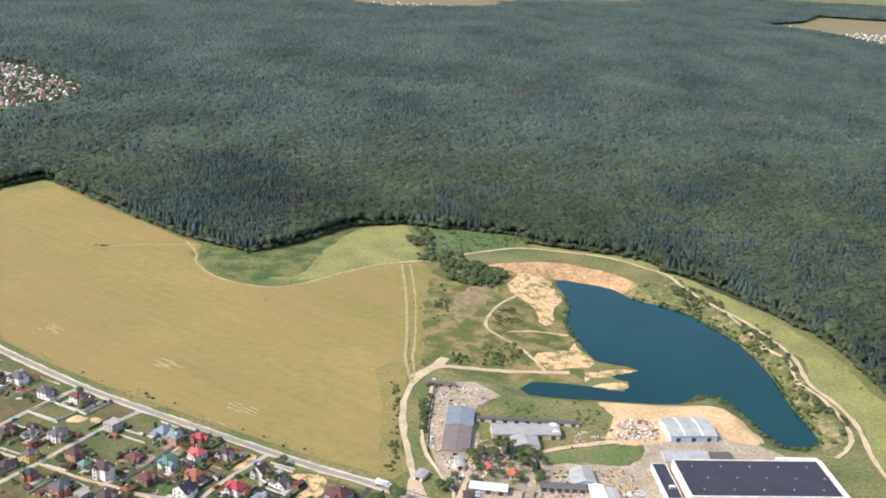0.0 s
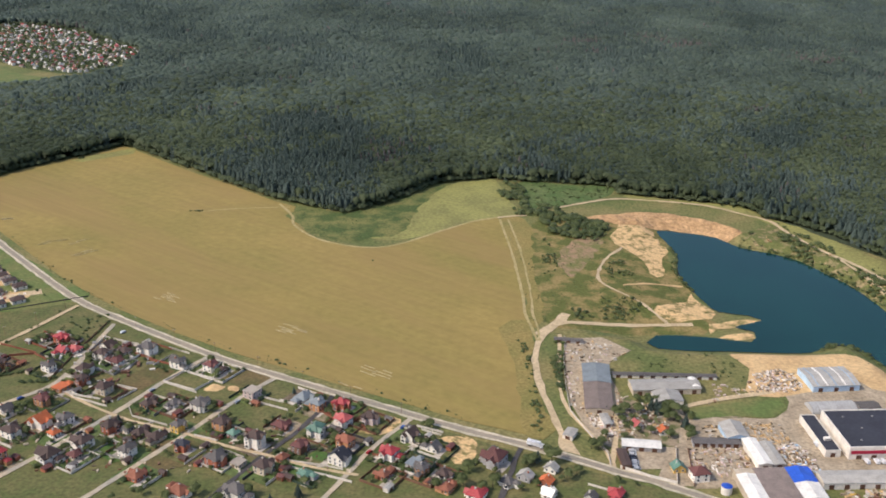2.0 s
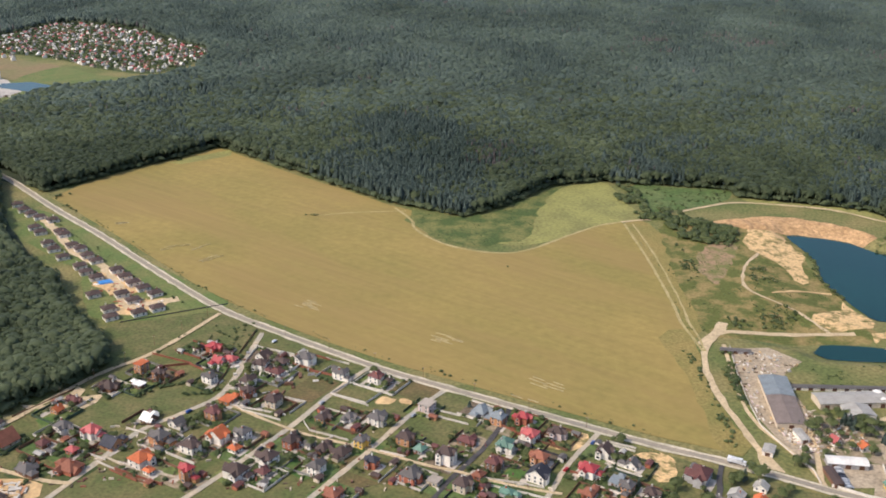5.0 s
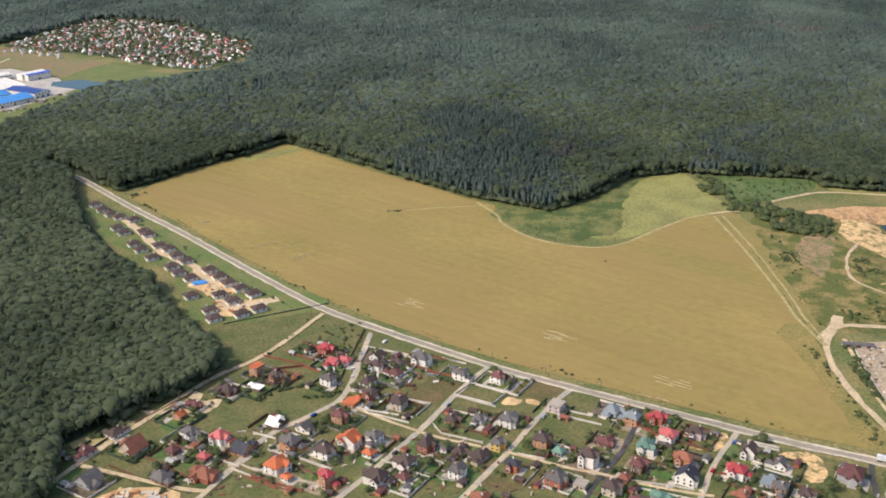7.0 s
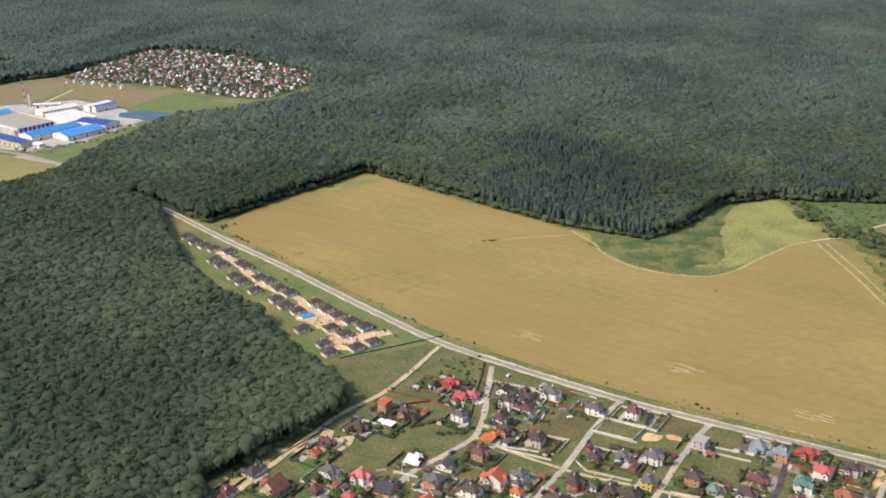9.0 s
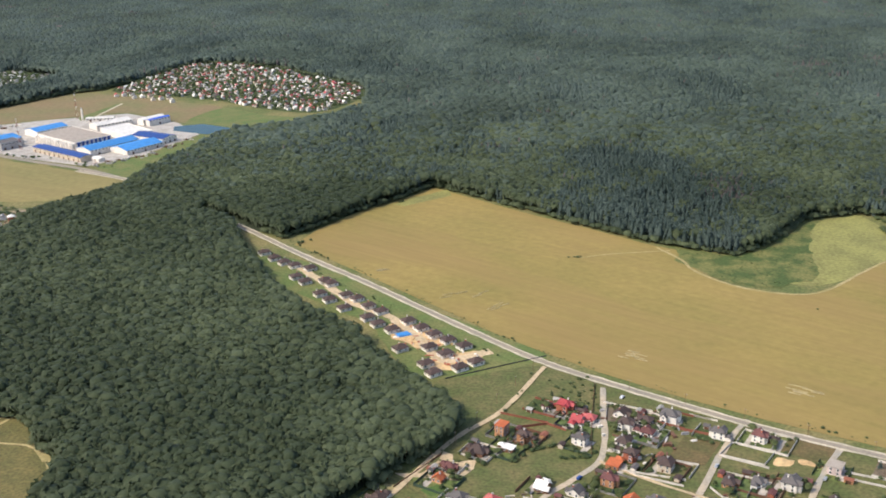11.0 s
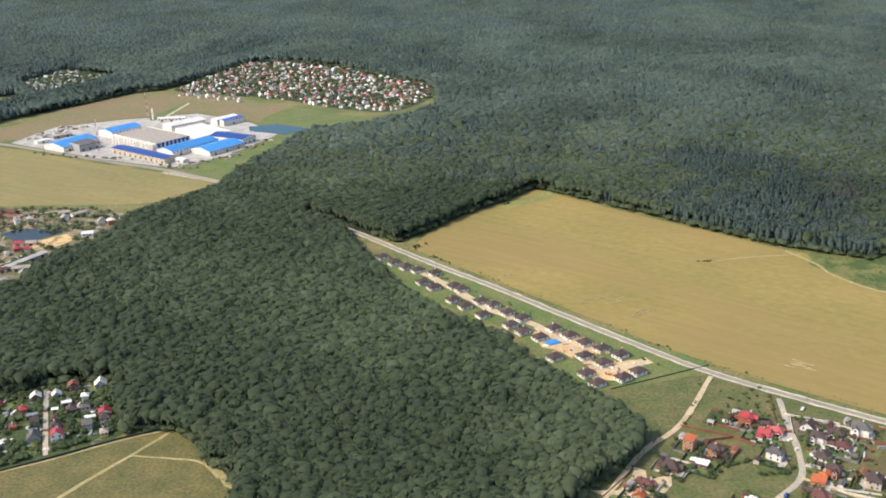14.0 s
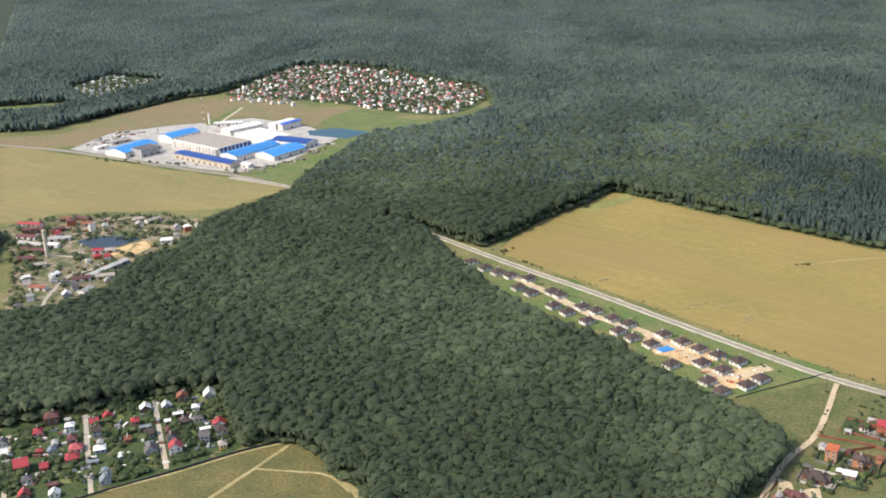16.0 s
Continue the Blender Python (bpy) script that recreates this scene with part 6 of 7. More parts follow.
hall(65, 600.8, 5, 44, 14, 4, "pale-grey", "beige", "long grey-blue roofed works building", doors=5, name="works_hall")
hall(64, 584.8, 5, 17, 13, 4, "pale-grey", "white", "grey-blue gabled annex of the works", ridge="y", rise=2, doors=2, name="works_hall")
hall(84, 603.3, 5, 4, 12, 4.6, "white", "white", "narrow white-roofed house on the works", ridge="y", doors=1, name="shed")
hall(68, 617.5, -1, 68, 4, 2, "grey", "white", "row of low pale sheds", doors=9, name="shed_row")
hall(10, 667.5, -8, 20, 4, 2.2, "grey", "grey", "grey open-fronted shed in the yard", doors=3, name="shed")
hall(39, 530.4, -6, 22, 8, 3.2, "white", "grey", "low white-roofed office by the yard", doors=3, name="office")
hall(27, 516.0, 4, 5, 17, 2.9, "brown", "brown", "dark lean-to along the yard", ridge="y", doors=1, name="shed")
hall(-1, 542.0, -25, 6, 9, 2.9, "pale-grey", "white", "small grey shed by the lane", ridge="y", doors=1, name="shed")
hall(22, 558.0, 8, 5, 12, 2.9, "pale-grey", "white", "small shed with a grey roof", ridge="y", doors=1, name="shed")
house(56, 508, 8, 7, 6, 1, "green", "yellow", "gable", wing=False, group="yard houses", extra=" in the yard")
house(66, 500, 12, 9, 8, 2, "maroon", "white", "hip", wing=False, group="yard houses", extra=" by the works")
house(55, 547, 10, 6, 5, 1, "orange", "white", "gable", wing=False, group="yard houses", extra=" under old trees")
house(40, 553, 30, 6, 5, 1, "pink", "white", "gable", wing=False, group="yard houses", extra=" under old trees")
house(-30, 497, -30, 8, 6, 1, "pale-grey", "grey", "gable", wing=False, group="yard houses", extra=" by the road")
house(-19, 492, -30, 7, 6, 1, "orange", "brick", "gable", wing=False, group="yard houses", extra=" by the road")
house(-15, 505, -30, 7, 5, 1, "pale-grey", "white", "gable", wing=False, group="yard houses", extra=" by the road")

# ---------------------------------------------------------------- vehicles
def vehicle(x, y, turn, length, width, height, colour, name="van", text="white van parked in the yard"):
    top = thing(name, x, y, turn, text, name, "parked vehicles", z=ground_z(x, y) + 0.3)
    l, w = length / 2, width / 2
    body = Shape().box(-l, l, -w, w, 0.45, height * 0.55)
    body.add([(-l + 0.1, -w + 0.1, height * 0.55), (l * 0.75, -w + 0.1, height * 0.55), (l * 0.75, w - 0.1, height * 0.55), (-l + 0.1, w - 0.1, height * 0.55),
              (-l + 0.2, -w + 0.2, height), (l * 0.4, -w + 0.2, height), (l * 0.4, w - 0.2, height), (-l + 0.2, w - 0.2, height)],
             [(4, 5, 6, 7), (0, 1, 5, 4), (1, 2, 6, 5), (2, 3, 7, 6), (3, 0, 4, 7)])
    part("body", body.mesh("body", colour), top)
    part("windscreen", Shape().add([(l * 0.74 + 0.03, -w + 0.2, height * 0.58), (l * 0.74 + 0.03, w - 0.2, height * 0.58), (l * 0.42 + 0.03, w - 0.3, height * 0.96), (l * 0.42 + 0.03, -w + 0.3, height * 0.96),
                                    (l * 0.70, -w + 0.2, height * 0.56), (l * 0.70, w - 0.2, height * 0.56), (l * 0.38, w - 0.3, height * 0.94), (l * 0.38, -w + 0.3, height * 0.94)],
                                   [(0, 1, 2, 3), (7, 6, 5, 4), (0, 4, 5, 1), (2, 6, 7, 3), (1, 5, 6, 2), (0, 3, 7, 4)]).mesh("windscreen", GLASS), top)
    for sx in (-0.62, 0.62):
        for sy in (-1, 1):
            g = Shape().tube(0, 0, 0.36, -0.12, 0.12, 10)
            part("wheel", Shape().add([(px, pz, py) for px, py, pz in g.v], [f[::-1] for f in g.f]).mesh("wheel", TYRE), top, "", (sx * l, sy * (w - 0.05), 0.36))
    return top


CAR_PAINT = {k: material(f"car_paint_{k}", c, 0.35, 0.03, 4, 1, spec=0.5) for k, c in (("white", (0.78, 0.78, 0.78)), ("silver", (0.42, 0.44, 0.46)), ("dark", (0.04, 0.045, 0.06)), ("red", (0.4, 0.03, 0.03)), ("blue", (0.04, 0.1, 0.3)))}
for x, y in ((165, 519), (170.5, 519), (174, 519.3), (182, 519), (186, 519.5), (205, 521), (142, 536)):
    vehicle(x, y, 94 + rnd.uniform(-4, 4), 5.2, 2.0, 2.3, CAR_PAINT["white"])
for i in range(9):
    vehicle(33 + rnd.uniform(-0.3, 0.3), 508 + i * 2.4, rnd.uniform(-4, 4), 4.3, 1.75, 1.5, CAR_PAINT[rnd.choice(("white", "silver", "dark", "silver"))], "car", "car parked in a row in the walled yard")
for i, (x, y) in enumerate(((-306, 671), (-262, 588), (-232, 545), (-118, 520), (-341, 575), (-375, 540), (-205, 575), (-290, 535), (-395, 606), (-100, 548))):
    vehicle(x, y, 60 + rnd.uniform(-8, 8), 4.4, 1.8, 1.5, CAR_PAINT[("white", "silver", "dark", "red", "blue")[i % 5]], "car", "car standing beside a village lane")
truck = thing("truck", -22, 529, -27, "white box truck standing on the road", "truck", z=0.62)
part("box", Shape().box(-5.4, 2.6, -1.25, 1.25, 1.0, 3.6).mesh("box", CAR_PAINT["white"]), truck, "white cargo box")
part("cab", Shape().box(2.9, 4.9, -1.15, 1.15, 0.6, 2.6).mesh("cab", CAR_PAINT["white"]), truck)
part("windscreen", Shape().box(4.9, 4.95, -1.0, 1.0, 1.5, 2.4).mesh("windscreen", GLASS), truck)
part("chassis", Shape().box(-5.2, 4.6, -0.5, 0.5, 0.6, 1.0).mesh("chassis", TYRE), truck)
for sx in (-4.2, -3.0, 3.8):
    for sy in (-1.1, 1.1):
        g = Shape().tube(0, 0, 0.5, -0.15, 0.15, 10)
        part("wheel", Shape().add([(px, pz, py) for px, py, pz in g.v], [f[::-1] for f in g.f]).mesh("wheel", TYRE), truck, "", (sx, sy, 0.5))

# ---------------------------------------------------------------- gardens, fences, trees and scrub
def local(x, y, turn, u, v):
    c, s = math.cos(radians(turn)), math.sin(radians(turn))
    return x + u * c - v * s, y + u * s + v * c


SOIL = material("garden_soil", (0.17, 0.13, 0.085), 0.95, 0.3, 8, 1.5)
PAVING = material("pale_paving", (0.52, 0.46, 0.37), 0.9, 0.15, 6, 1.5)
FENCE_PAINT = {"white": paint("weathered_wall", (0.68, 0.62, 0.53)), "brown": WALL["brown"], "grey": METAL, "green": paint("green_fence", (0.055, 0.085, 0.055)), "brick": paint("rusty_fence", (0.27, 0.10, 0.06)), "dark": ROOF["black"]}


def off_lanes(x, y, d):
    """Whether a place is clear of the village lanes."""
    return all(distance(x, y, line, False) > d for line in LANES)


def fence(pts, height, colour, text=None, step=3.0, clear=False):
    """A fence of thin boards between posts along a line of corners."""
    s = Shape()
    if clear:
        pts = [q for a, b in zip(pts, pts[1:]) for q in ((a, b) if all(off_lanes(a[0] + (b[0] - a[0]) * k / 5, a[1] + (b[1] - a[1]) * k / 5, 3.4) for k in range(6)) else ())]
    for (x0, y0), (x1, y1) in (zip(pts[::2], pts[1::2]) if clear else zip(pts, pts[1:])):
        length = math.hypot(x1 - x0, y1 - y0)
        dx, dy = (x1 - x0) / length, (y1 - y0) / length

        def slab(a, b, half, z0, z1):
            c = [(x0 + dx * q - dy * w, y0 + dy * q + dx * w) for q, w in ((a, -half), (b, -half), (b, half), (a, half))]
            s.add([(*p, z0) for p in c] + [(*p, z1) for p in c], [(3, 2, 1, 0), (4, 5, 6, 7), (0, 1, 5, 4), (1, 2, 6, 5), (2, 3, 7, 6), (3, 0, 4, 7)])
        slab(0, length, 0.07, 0.15, height)
        for k in range(int(length / step) + 1):
            q = min(k * step, length - 0.15)
            slab(q, q + 0.15, 0.13, -0.2, height + 0.15)
    if not s.v:
        return None
    ob = new("fence", s.mesh("fence", FENCE_PAINT[colour]))
    return tagged(ob, text or f"{colour} board fence round a village plot", "fence", "village fences")


rnd = random.Random(11)
village = HOUSES[:86]
for i, (x, y, turn, w, d) in enumerate(village):
    a, b = rnd.uniform(8.5, 12), rnd.uniform(8, 11)
    ox, oy = rnd.uniform(-2.5, 2.5), rnd.uniform(-2.5, 2.5)
    corners = [local(x + ox, y + oy, T, u, v) for u, v in ((-a, -b), (a, -b), (a, b), (-a, b))]
    patch("garden", corners, rnd.choice((LAWN, MARSH, VILLAGE_GRASS, VILLAGE_GRASS, SOIL, TRODDEN, GARDENS, GARDENS)), 0.22 + i * 0.0015, "garden plot round a house", "garden", wobble=0.4, smooth=False)
    if i % 6 != 2:
        u0 = rnd.choice((-1, 1))
        pc = [local(x, y, T, u, v) for u, v in ((u0 * w * 0.4, -b * 0.9), (u0 * (w * 0.4 + 4), -b * 0.9), (u0 * (w * 0.4 + 4), b * 0.5), (u0 * w * 0.4, b * 0.5))]
        patch("paving", pc, PAVING, 0.4 + i * 0.0008, "pale paved yard beside a house", "paving", wobble=0.2, smooth=False)
    colour = rnd.choice(("white", "white", "white", "brown", "brown", "brown", "grey", "green", "dark", "brick"))
    k = rnd.randrange(4)
    run = [corners[(k + j) % 4] for j in range(rnd.choice((3, 4, 5, 5, 5)))]
    fence(run, rnd.uniform(1.5, 2.0), colour, clear=True)
for pts, h, colour, text in (([(-422, 698), (-352, 733)], 1.0, "dark", "dark fence at the end of the new houses"), ([(-812, 580), (-763, 610), (-726, 634), (-699, 648)], 1.5, "dark", "long dark board fence below the garden plots"),
                             ([(-258, 600), (-248, 614), (-225, 604), (-235, 589), (-258, 600)], 1.5, "white", "white wall round an empty plot"), ([(-267, 648), (-255, 642)], 1.5, "white", "white wall near the main road"),
                             ([(-276, 630), (-252, 620)], 2.0, "brick", "rusty fence between two plots"), ([(-286, 594), (-272, 589), (-280, 575)], 1.5, "white", "white wall round a plot's corner"),
                             ([(-318, 584), (-306, 580), (-282, 573)], 1.5, "white", "white wall across the plots"), ([(-322, 690), (-329, 634), (-332, 600)], 1.4, "brown", "long brown fence beside the lane"),
                             ([(-319, 664), (-289, 652)], 1.5, "white", "white wall behind the terrace"),
                             ([(-198, 578), (-172, 566)], 1.5, "white", "white wall along a plot"), ([(-262, 583), (-240, 573)], 1.5, "white", "white wall along a plot"),
                             ([(-336, 498), (-352, 505), (-366, 512)], 2.0, "brick", "red fence beside the lane"), ([(-366, 512), (-378, 519)], 1.5, "white", "white wall beside the lane"),
                             ([(-372, 632), (-356, 636), (-345, 628)], 1.8, "brick", "rusty red fence across the grass"), ([(-155, 566), (-128, 553), (-122, 545)], 2.0, "brick", "rusty red fence beside the houses"),
                             ([(-92, 550), (-76, 543)], 1.5, "white", "white wall by the road"), ([(-165, 505), (-140, 496), (-125, 490)], 1.6, "white", "white wall behind the gardens"),
                             ([(-316, 664), (-320, 640)], 1.6, "white", "white wall along the lane"),
                             ([(8, 675), (4, 638), (2, 601), (2, 571), (7, 555), (13, 538), (19, 524), (19, 511)], 1.5, "white", "pale concrete wall along the builders' yard"),
                             ([(24, 509), (29, 506), (39, 500), (53, 494), (59, 530)], 2.2, "white", "white wall round the car yard"), ([(62, 492), (66, 530)], 1.8, "brown", "brown fence beside the car yard"),
                             ([(-257, 599), (-233, 586)], 1.5, "white", "pale wall between two plots"), ([(-196, 584), (-177, 576)], 1.5, "white", "pale wall behind a plot"),
                             ([(-265, 647), (-251, 640)], 1.5, "white", "pale wall beside the main road"), ([(-297, 528), (-277, 516)], 1.5, "white", "pale wall round a garden"), ([(-273, 516), (-250, 505)], 1.7, "grey", "grey fence round a garden"),
                             ([(-315, 584), (-309, 578), (-284, 567)], 1.5, "white", "pale wall across the plots"), ([(-288, 593), (-275, 589)], 1.5, "white", "pale wall of a garden"),
                             ([(-270, 566), (-265, 556), (-253, 551), (-241, 546)], 1.5, "white", "pale wall round a garden"), ([(-222, 535), (-208, 530)], 1.7, "white", "pale wall beside a plot"),
                             ([(-302, 629), (-292, 622)], 1.5, "white", "pale wall behind a house"), ([(-347, 632), (-340, 629)], 1.5, "white", "pale wall behind a house"),
                             ([(-366, 519), (-347, 511)], 1.5, "white", "white wall in front of a house"), ([(-373, 555), (-359, 549)], 1.5, "white", "white wall beside the lane"),
                             ([(-385, 650), (-355, 637)], 1.6, "brick", "rusty fence across the open grass"), ([(-388, 528), (-374, 521)], 1.5, "white", "pale wall beside the lane"), ([(-446, 521), (-428, 511)], 1.7, "brown", "brown fence round a yard"),
                             ([(-167, 511), (-140, 505), (-131, 502)], 1.5, "white", "long pale wall behind the gardens"), ([(-98, 533), (-88, 525)], 1.5, "white", "pale wall beside a house"), ([(-89, 546), (-77, 540)], 1.5, "white", "white wall below the main road"),
                             ([(-116, 518), (-101, 512)], 1.8, "brick", "red fence in front of a house"), ([(-150, 564), (-142, 555), (-132, 547)], 1.9, "brick", "red wall behind the houses"), ([(4, 492), (14, 487)], 1.5, "white", "white fence below the road"),
                             ([(-445, 565), (-420, 600)], 1.2, "brown", "low brown fence along the track"), ([(-455, 548), (-462, 535)], 1.6, "dark", "dark fence along the track")):
    fence(pts, h, colour, text)

# sheds and summer kitchens in the gardens
for i, (x, y, turn, w, d) in enumerate(village):
    for k in range(1 + i % 2):
        for attempt in range(8):
            px, py = local(x, y, T, rnd.choice((-1, 1)) * rnd.uniform(5.5, 10), rnd.choice((-1, 1)) * rnd.uniform(6, 10))
            if off_lanes(px, py, 4.6) and distance(px, py, [(q[0], q[1]) for q in village], False) > 7.5 and distance(px, py, MAIN_ROAD, False) > 8:
                hall(px, py, T + rnd.choice((0, 90)), rnd.uniform(3.2, 5.5), rnd.uniform(2.6, 3.6), rnd.uniform(2.0, 2.5), *rnd.choice((("brown", "beige"), ("grey", "white"), ("maroon", "brick"), ("rust", "orange"), ("pale-grey", "white"), ("brown", "brown"))),
                     "small shed in a village garden", rise=0.8, doors=1, name="garden_shed")
                break

# single trees: trunk and crown
def tree_model(i, kind, height):
    top = thing("tree", 0, 0, 0, {"leaf": "leafy green tree with an uneven crown", "needle": "dark green garden spruce"}[kind], "tree", "garden trees", z=0)
    r = np.random.default_rng(900 + i)
    v, f = crown(r, kind, 90 if kind == "leaf" else 70, 3 if kind == "leaf" else 1, 0.42 if kind == "leaf" else 0.26)
    v = v * height
    tone = np.full(len(v), 0.28 + 0.45 * r.random())
    part("crown", mesh_np("crown", v, f, BUSH if kind == "leaf" else NEEDLE, tone), top)
    s = Shape().tube(0, 0, height * 0.028, -0.2, height * 0.6, 7, height * 0.012)
    for k in range(3):
        a = k * 2.1 + i
        x, y = math.cos(a), math.sin(a)
        z0, z1 = height * 0.33, height * 0.6
        s.add([(-y * 0.08, x * 0.08, z0), (y * 0.08, -x * 0.08, z0), (x * 0.05, y * 0.05, z0 + 0.2), (x * height * 0.2, y * height * 0.2, z1)], [(0, 1, 3), (1, 2, 3), (2, 0, 3)])
    part("trunk", s.mesh("trunk", BARK), top, "brown trunk with limbs")
    return top


models = [tree_model(i, "leaf" if i < 6 else "needle", h) for i, h in enumerate((5, 6, 7, 8, 6.5, 9, 6, 8))]
spots = []
for x, y, turn, w, d in village:
    for k in range(rnd.choice((1, 1, 2, 2, 3))):
        a = rnd.uniform(0, 6.28)
        spots.append((x + math.cos(a) * (w * 0.5 + rnd.uniform(3, 7)), y + math.sin(a) * (w * 0.5 + rnd.uniform(3, 7)), rnd.uniform(0.6, 1.0)))
spots += [(45, 585, 1.2), (53, 587, 1.3), (58, 583, 1.4), (64, 579, 1.2), (66, 570, 1.6), (59, 568, 1.7), (55, 573, 1.5), (64, 562, 1.5), (72, 570, 1.6), (74, 564, 1.5), (70, 554, 1.6), (72, 548, 1.5), (70, 541, 1.4),
          (20, 541, 1.5), (10, 529, 1.4), (-16, 522, 1.2), (57, 542, 1.2), (37, 553, 1.1), (37, 572, 1.3), (43, 569, 1.4), (32, 559, 1.2), (31, 565, 1.3), (50, 578, 1.5), (61, 574, 1.6)]
spots += [(28, 566, 1.4), (24, 570, 1.2), (52, 574, 1.5), (56, 568, 1.6), (60, 562, 1.3), (66, 560, 1.6), (69, 553, 1.7), (70, 546, 1.5), (68, 540, 1.2), (14, 528, 1.3), (17, 533, 1.2), (46, 560, 1.2), (38, 562, 1.1), (33, 552, 1.2), (40, 548, 1.0), (47, 545, 1.3), (53, 549, 1.1), (58, 541, 1.2), (62, 571, 1.3), (72, 570, 1.2), (31, 541, 1.0), (43, 569, 1.3), (34, 572, 1.2),
          (-22, 513, 1.5), (-14, 514, 1.5), (-28, 510, 1.3), (-48, 489, 1.2), (-61, 504, 1.2), (-7, 497, 1.2), (-53, 484, 1.3), (-65, 495, 1.1), (-1, 503, 1.0), (-78, 486, 1.2), (-64, 488, 1.2), (-24, 490, 1.2), (-33, 485, 1.1), (-84, 549, 1.2), (-88, 550, 1.0), (-30, 508, 1.2), (-24, 512, 1.1), (-36, 515, 1.1), (20, 495, 1.2), (30, 492, 1.0), (-10, 495, 1.0)]
for k in range(60):
    x, y = rnd.uniform(-890, -735), rnd.uniform(575, 705)
    if inside(x, y, [(-893, 585), (-893, 650), (-841, 676), (-801, 702), (-762, 708), (-734, 640), (-803, 596)]) and distance(x, y, [(hx, hy) for hx, hy, *_ in HOUSES], False) > 4:
        spots.append((x, y, rnd.uniform(0.6, 1.0)))
spots = [q for q in spots if off_lanes(q[0], q[1], 4)]
for k, (x, y, size) in enumerate(spots[:285]):
    m = rnd.choice(models[:6] + models[:6] + models[6:])
    copy_thing(m, pose(x, y, ground_z(x, y), 0, 0, rnd.uniform(0, 360)) @ Matrix.Scale(size * (0.72 if x > 0 else 0.9), 4))
for k, m in enumerate(models):
    m.matrix_basis = pose(-250 + k * 14, 470 + (k % 2) * 6, 0)


def bushes(name, x, y, h, label, seed, mat=BUSH, tone=0.35, wide=1.3):
    x, y, h = np.asarray(x, float), np.asarray(y, float), np.asarray(h, float)
    r = np.random.default_rng(seed)
    shapes = [crown(np.random.default_rng(seed + i), "leaf", 19, 1, 0.42) for i in range(5)]
    shapes = [((v - np.array((0, 0, 0.28))) * np.array((1, 1, 1.35)), f) for v, f in shapes]
    return plant(name, x, y, h, np.full(len(x), wide) * r.uniform(0.8, 1.3, len(x)), np.clip(tone + r.normal(0, 0.15, len(x)), 0, 0.8), shapes, mat, label, "bushes", seed)


def along(line, step, spread, seed, keep=1.0):
    r = np.random.default_rng(seed)
    p = np.array(smooth_line(line, step))
    p = p[r.random(len(p)) < keep]
    return p[:, 0] + r.normal(0, spread, len(p)), p[:, 1] + r.normal(0, spread, len(p)), r


# undergrowth along the woods' edges
ex, ey = [], []
for g in GLADES[:3]:
    line = [(x, y) for x, y in g]
    p = []
    for (x0, y0), (x1, y1) in zip(line, line[1:] + line[:1]):
        n = int(math.hypot(x1 - x0, y1 - y0) / 2.4) + 1
        p += [(x0 + (x1 - x0) * k / n, y0 + (y1 - y0) * k / n) for k in range(n)]
    p = np.array(p)
    ex.append(p[:, 0]), ey.append(p[:, 1])
ex, ey = np.concatenate(ex), np.concatenate(ey)
ok = (ey > 560) & (ey < 2100) & (ex < 420) & (ex > -1150)
r = np.random.default_rng(5)
ex, ey = ex[ok] + r.normal(0, 1.6, ok.sum()), ey[ok] + r.normal(0, 1.6, ok.sum())
ok = ~((np.abs(ex + 637) < 24) & (np.abs(ey - 1026) < 40)) & ~((ex < -640) & (ex > -700) & (ey > 1020) & (ey < 1090))
ex, ey = ex[ok], ey[ok]
bushes("undergrowth", ex, ey, r.uniform(3, 9, len(ex)), "leafy undergrowth along the edge of the wood", 61, LEAF, 0.36)

# gardens and hedges
bx, by = [], []
for x, y, turn, w, d in HOUSES[:86]:
    for k in range(22):
        u, v = rnd.choice(((rnd.uniform(-11, 11), rnd.choice((-1, 1)) * rnd.uniform(d * 0.5 + 2, 10)), (rnd.choice((-1, 1)) * rnd.uniform(w * 0.5 + 2, 11), rnd.uniform(-10, 10))))
        px, py = local(x, y, T, u, v)
        if off_lanes(px, py, 3.6):
            bx.append(px), by.append(py)
bushes("garden_shrubs", bx, by, 0.6 + 2.8 * r.random(len(bx)) ** 1.6, "green shrubs and hedges in the village gardens", 62, tone=0.2)
bx, by = [], []
for k in range(3200):
    x, y = rnd.uniform(-895, -735), rnd.uniform(570, 708)
    if inside(x, y, [(-893, 580), (-893, 652), (-841, 678), (-801, 704), (-762, 710), (-732, 640), (-803, 592)]) and distance(x, y, [(hx, hy) for hx, hy, *_ in HOUSES], False) > 4.5:
        if min(distance(x, y, [(-801, 699), (-766, 614)], False), distance(x, y, [(-840, 679), (-801, 588)], False)) > 3:
            bx.append(x), by.append(y)
bushes("orchard_shrubs", bx, by, r.uniform(1.2, 4.5, len(bx)), "fruit trees and shrubs crowding the garden plots", 63, tone=0.2)
bx, by = [], []
for k in range(1000):
    x, y = rnd.uniform(-1075, -870), rnd.uniform(850, 1105)
    if inside(x, y, [(-1070, 1055), (-1060, 1095), (-975, 1108), (-905, 1100), (-872, 1072), (-880, 1030), (-905, 965), (-915, 905), (-960, 850), (-985, 870), (-1000, 920), (-1040, 1000)]) \
            and not inside(x, y, [(-982, 1016), (-966, 1035), (-900, 1020), (-908, 983), (-964, 1000)]) and distance(x, y, [(hx, hy) for hx, hy, *_ in HOUSES], False) > 5.5:
        bx.append(x), by.append(y)
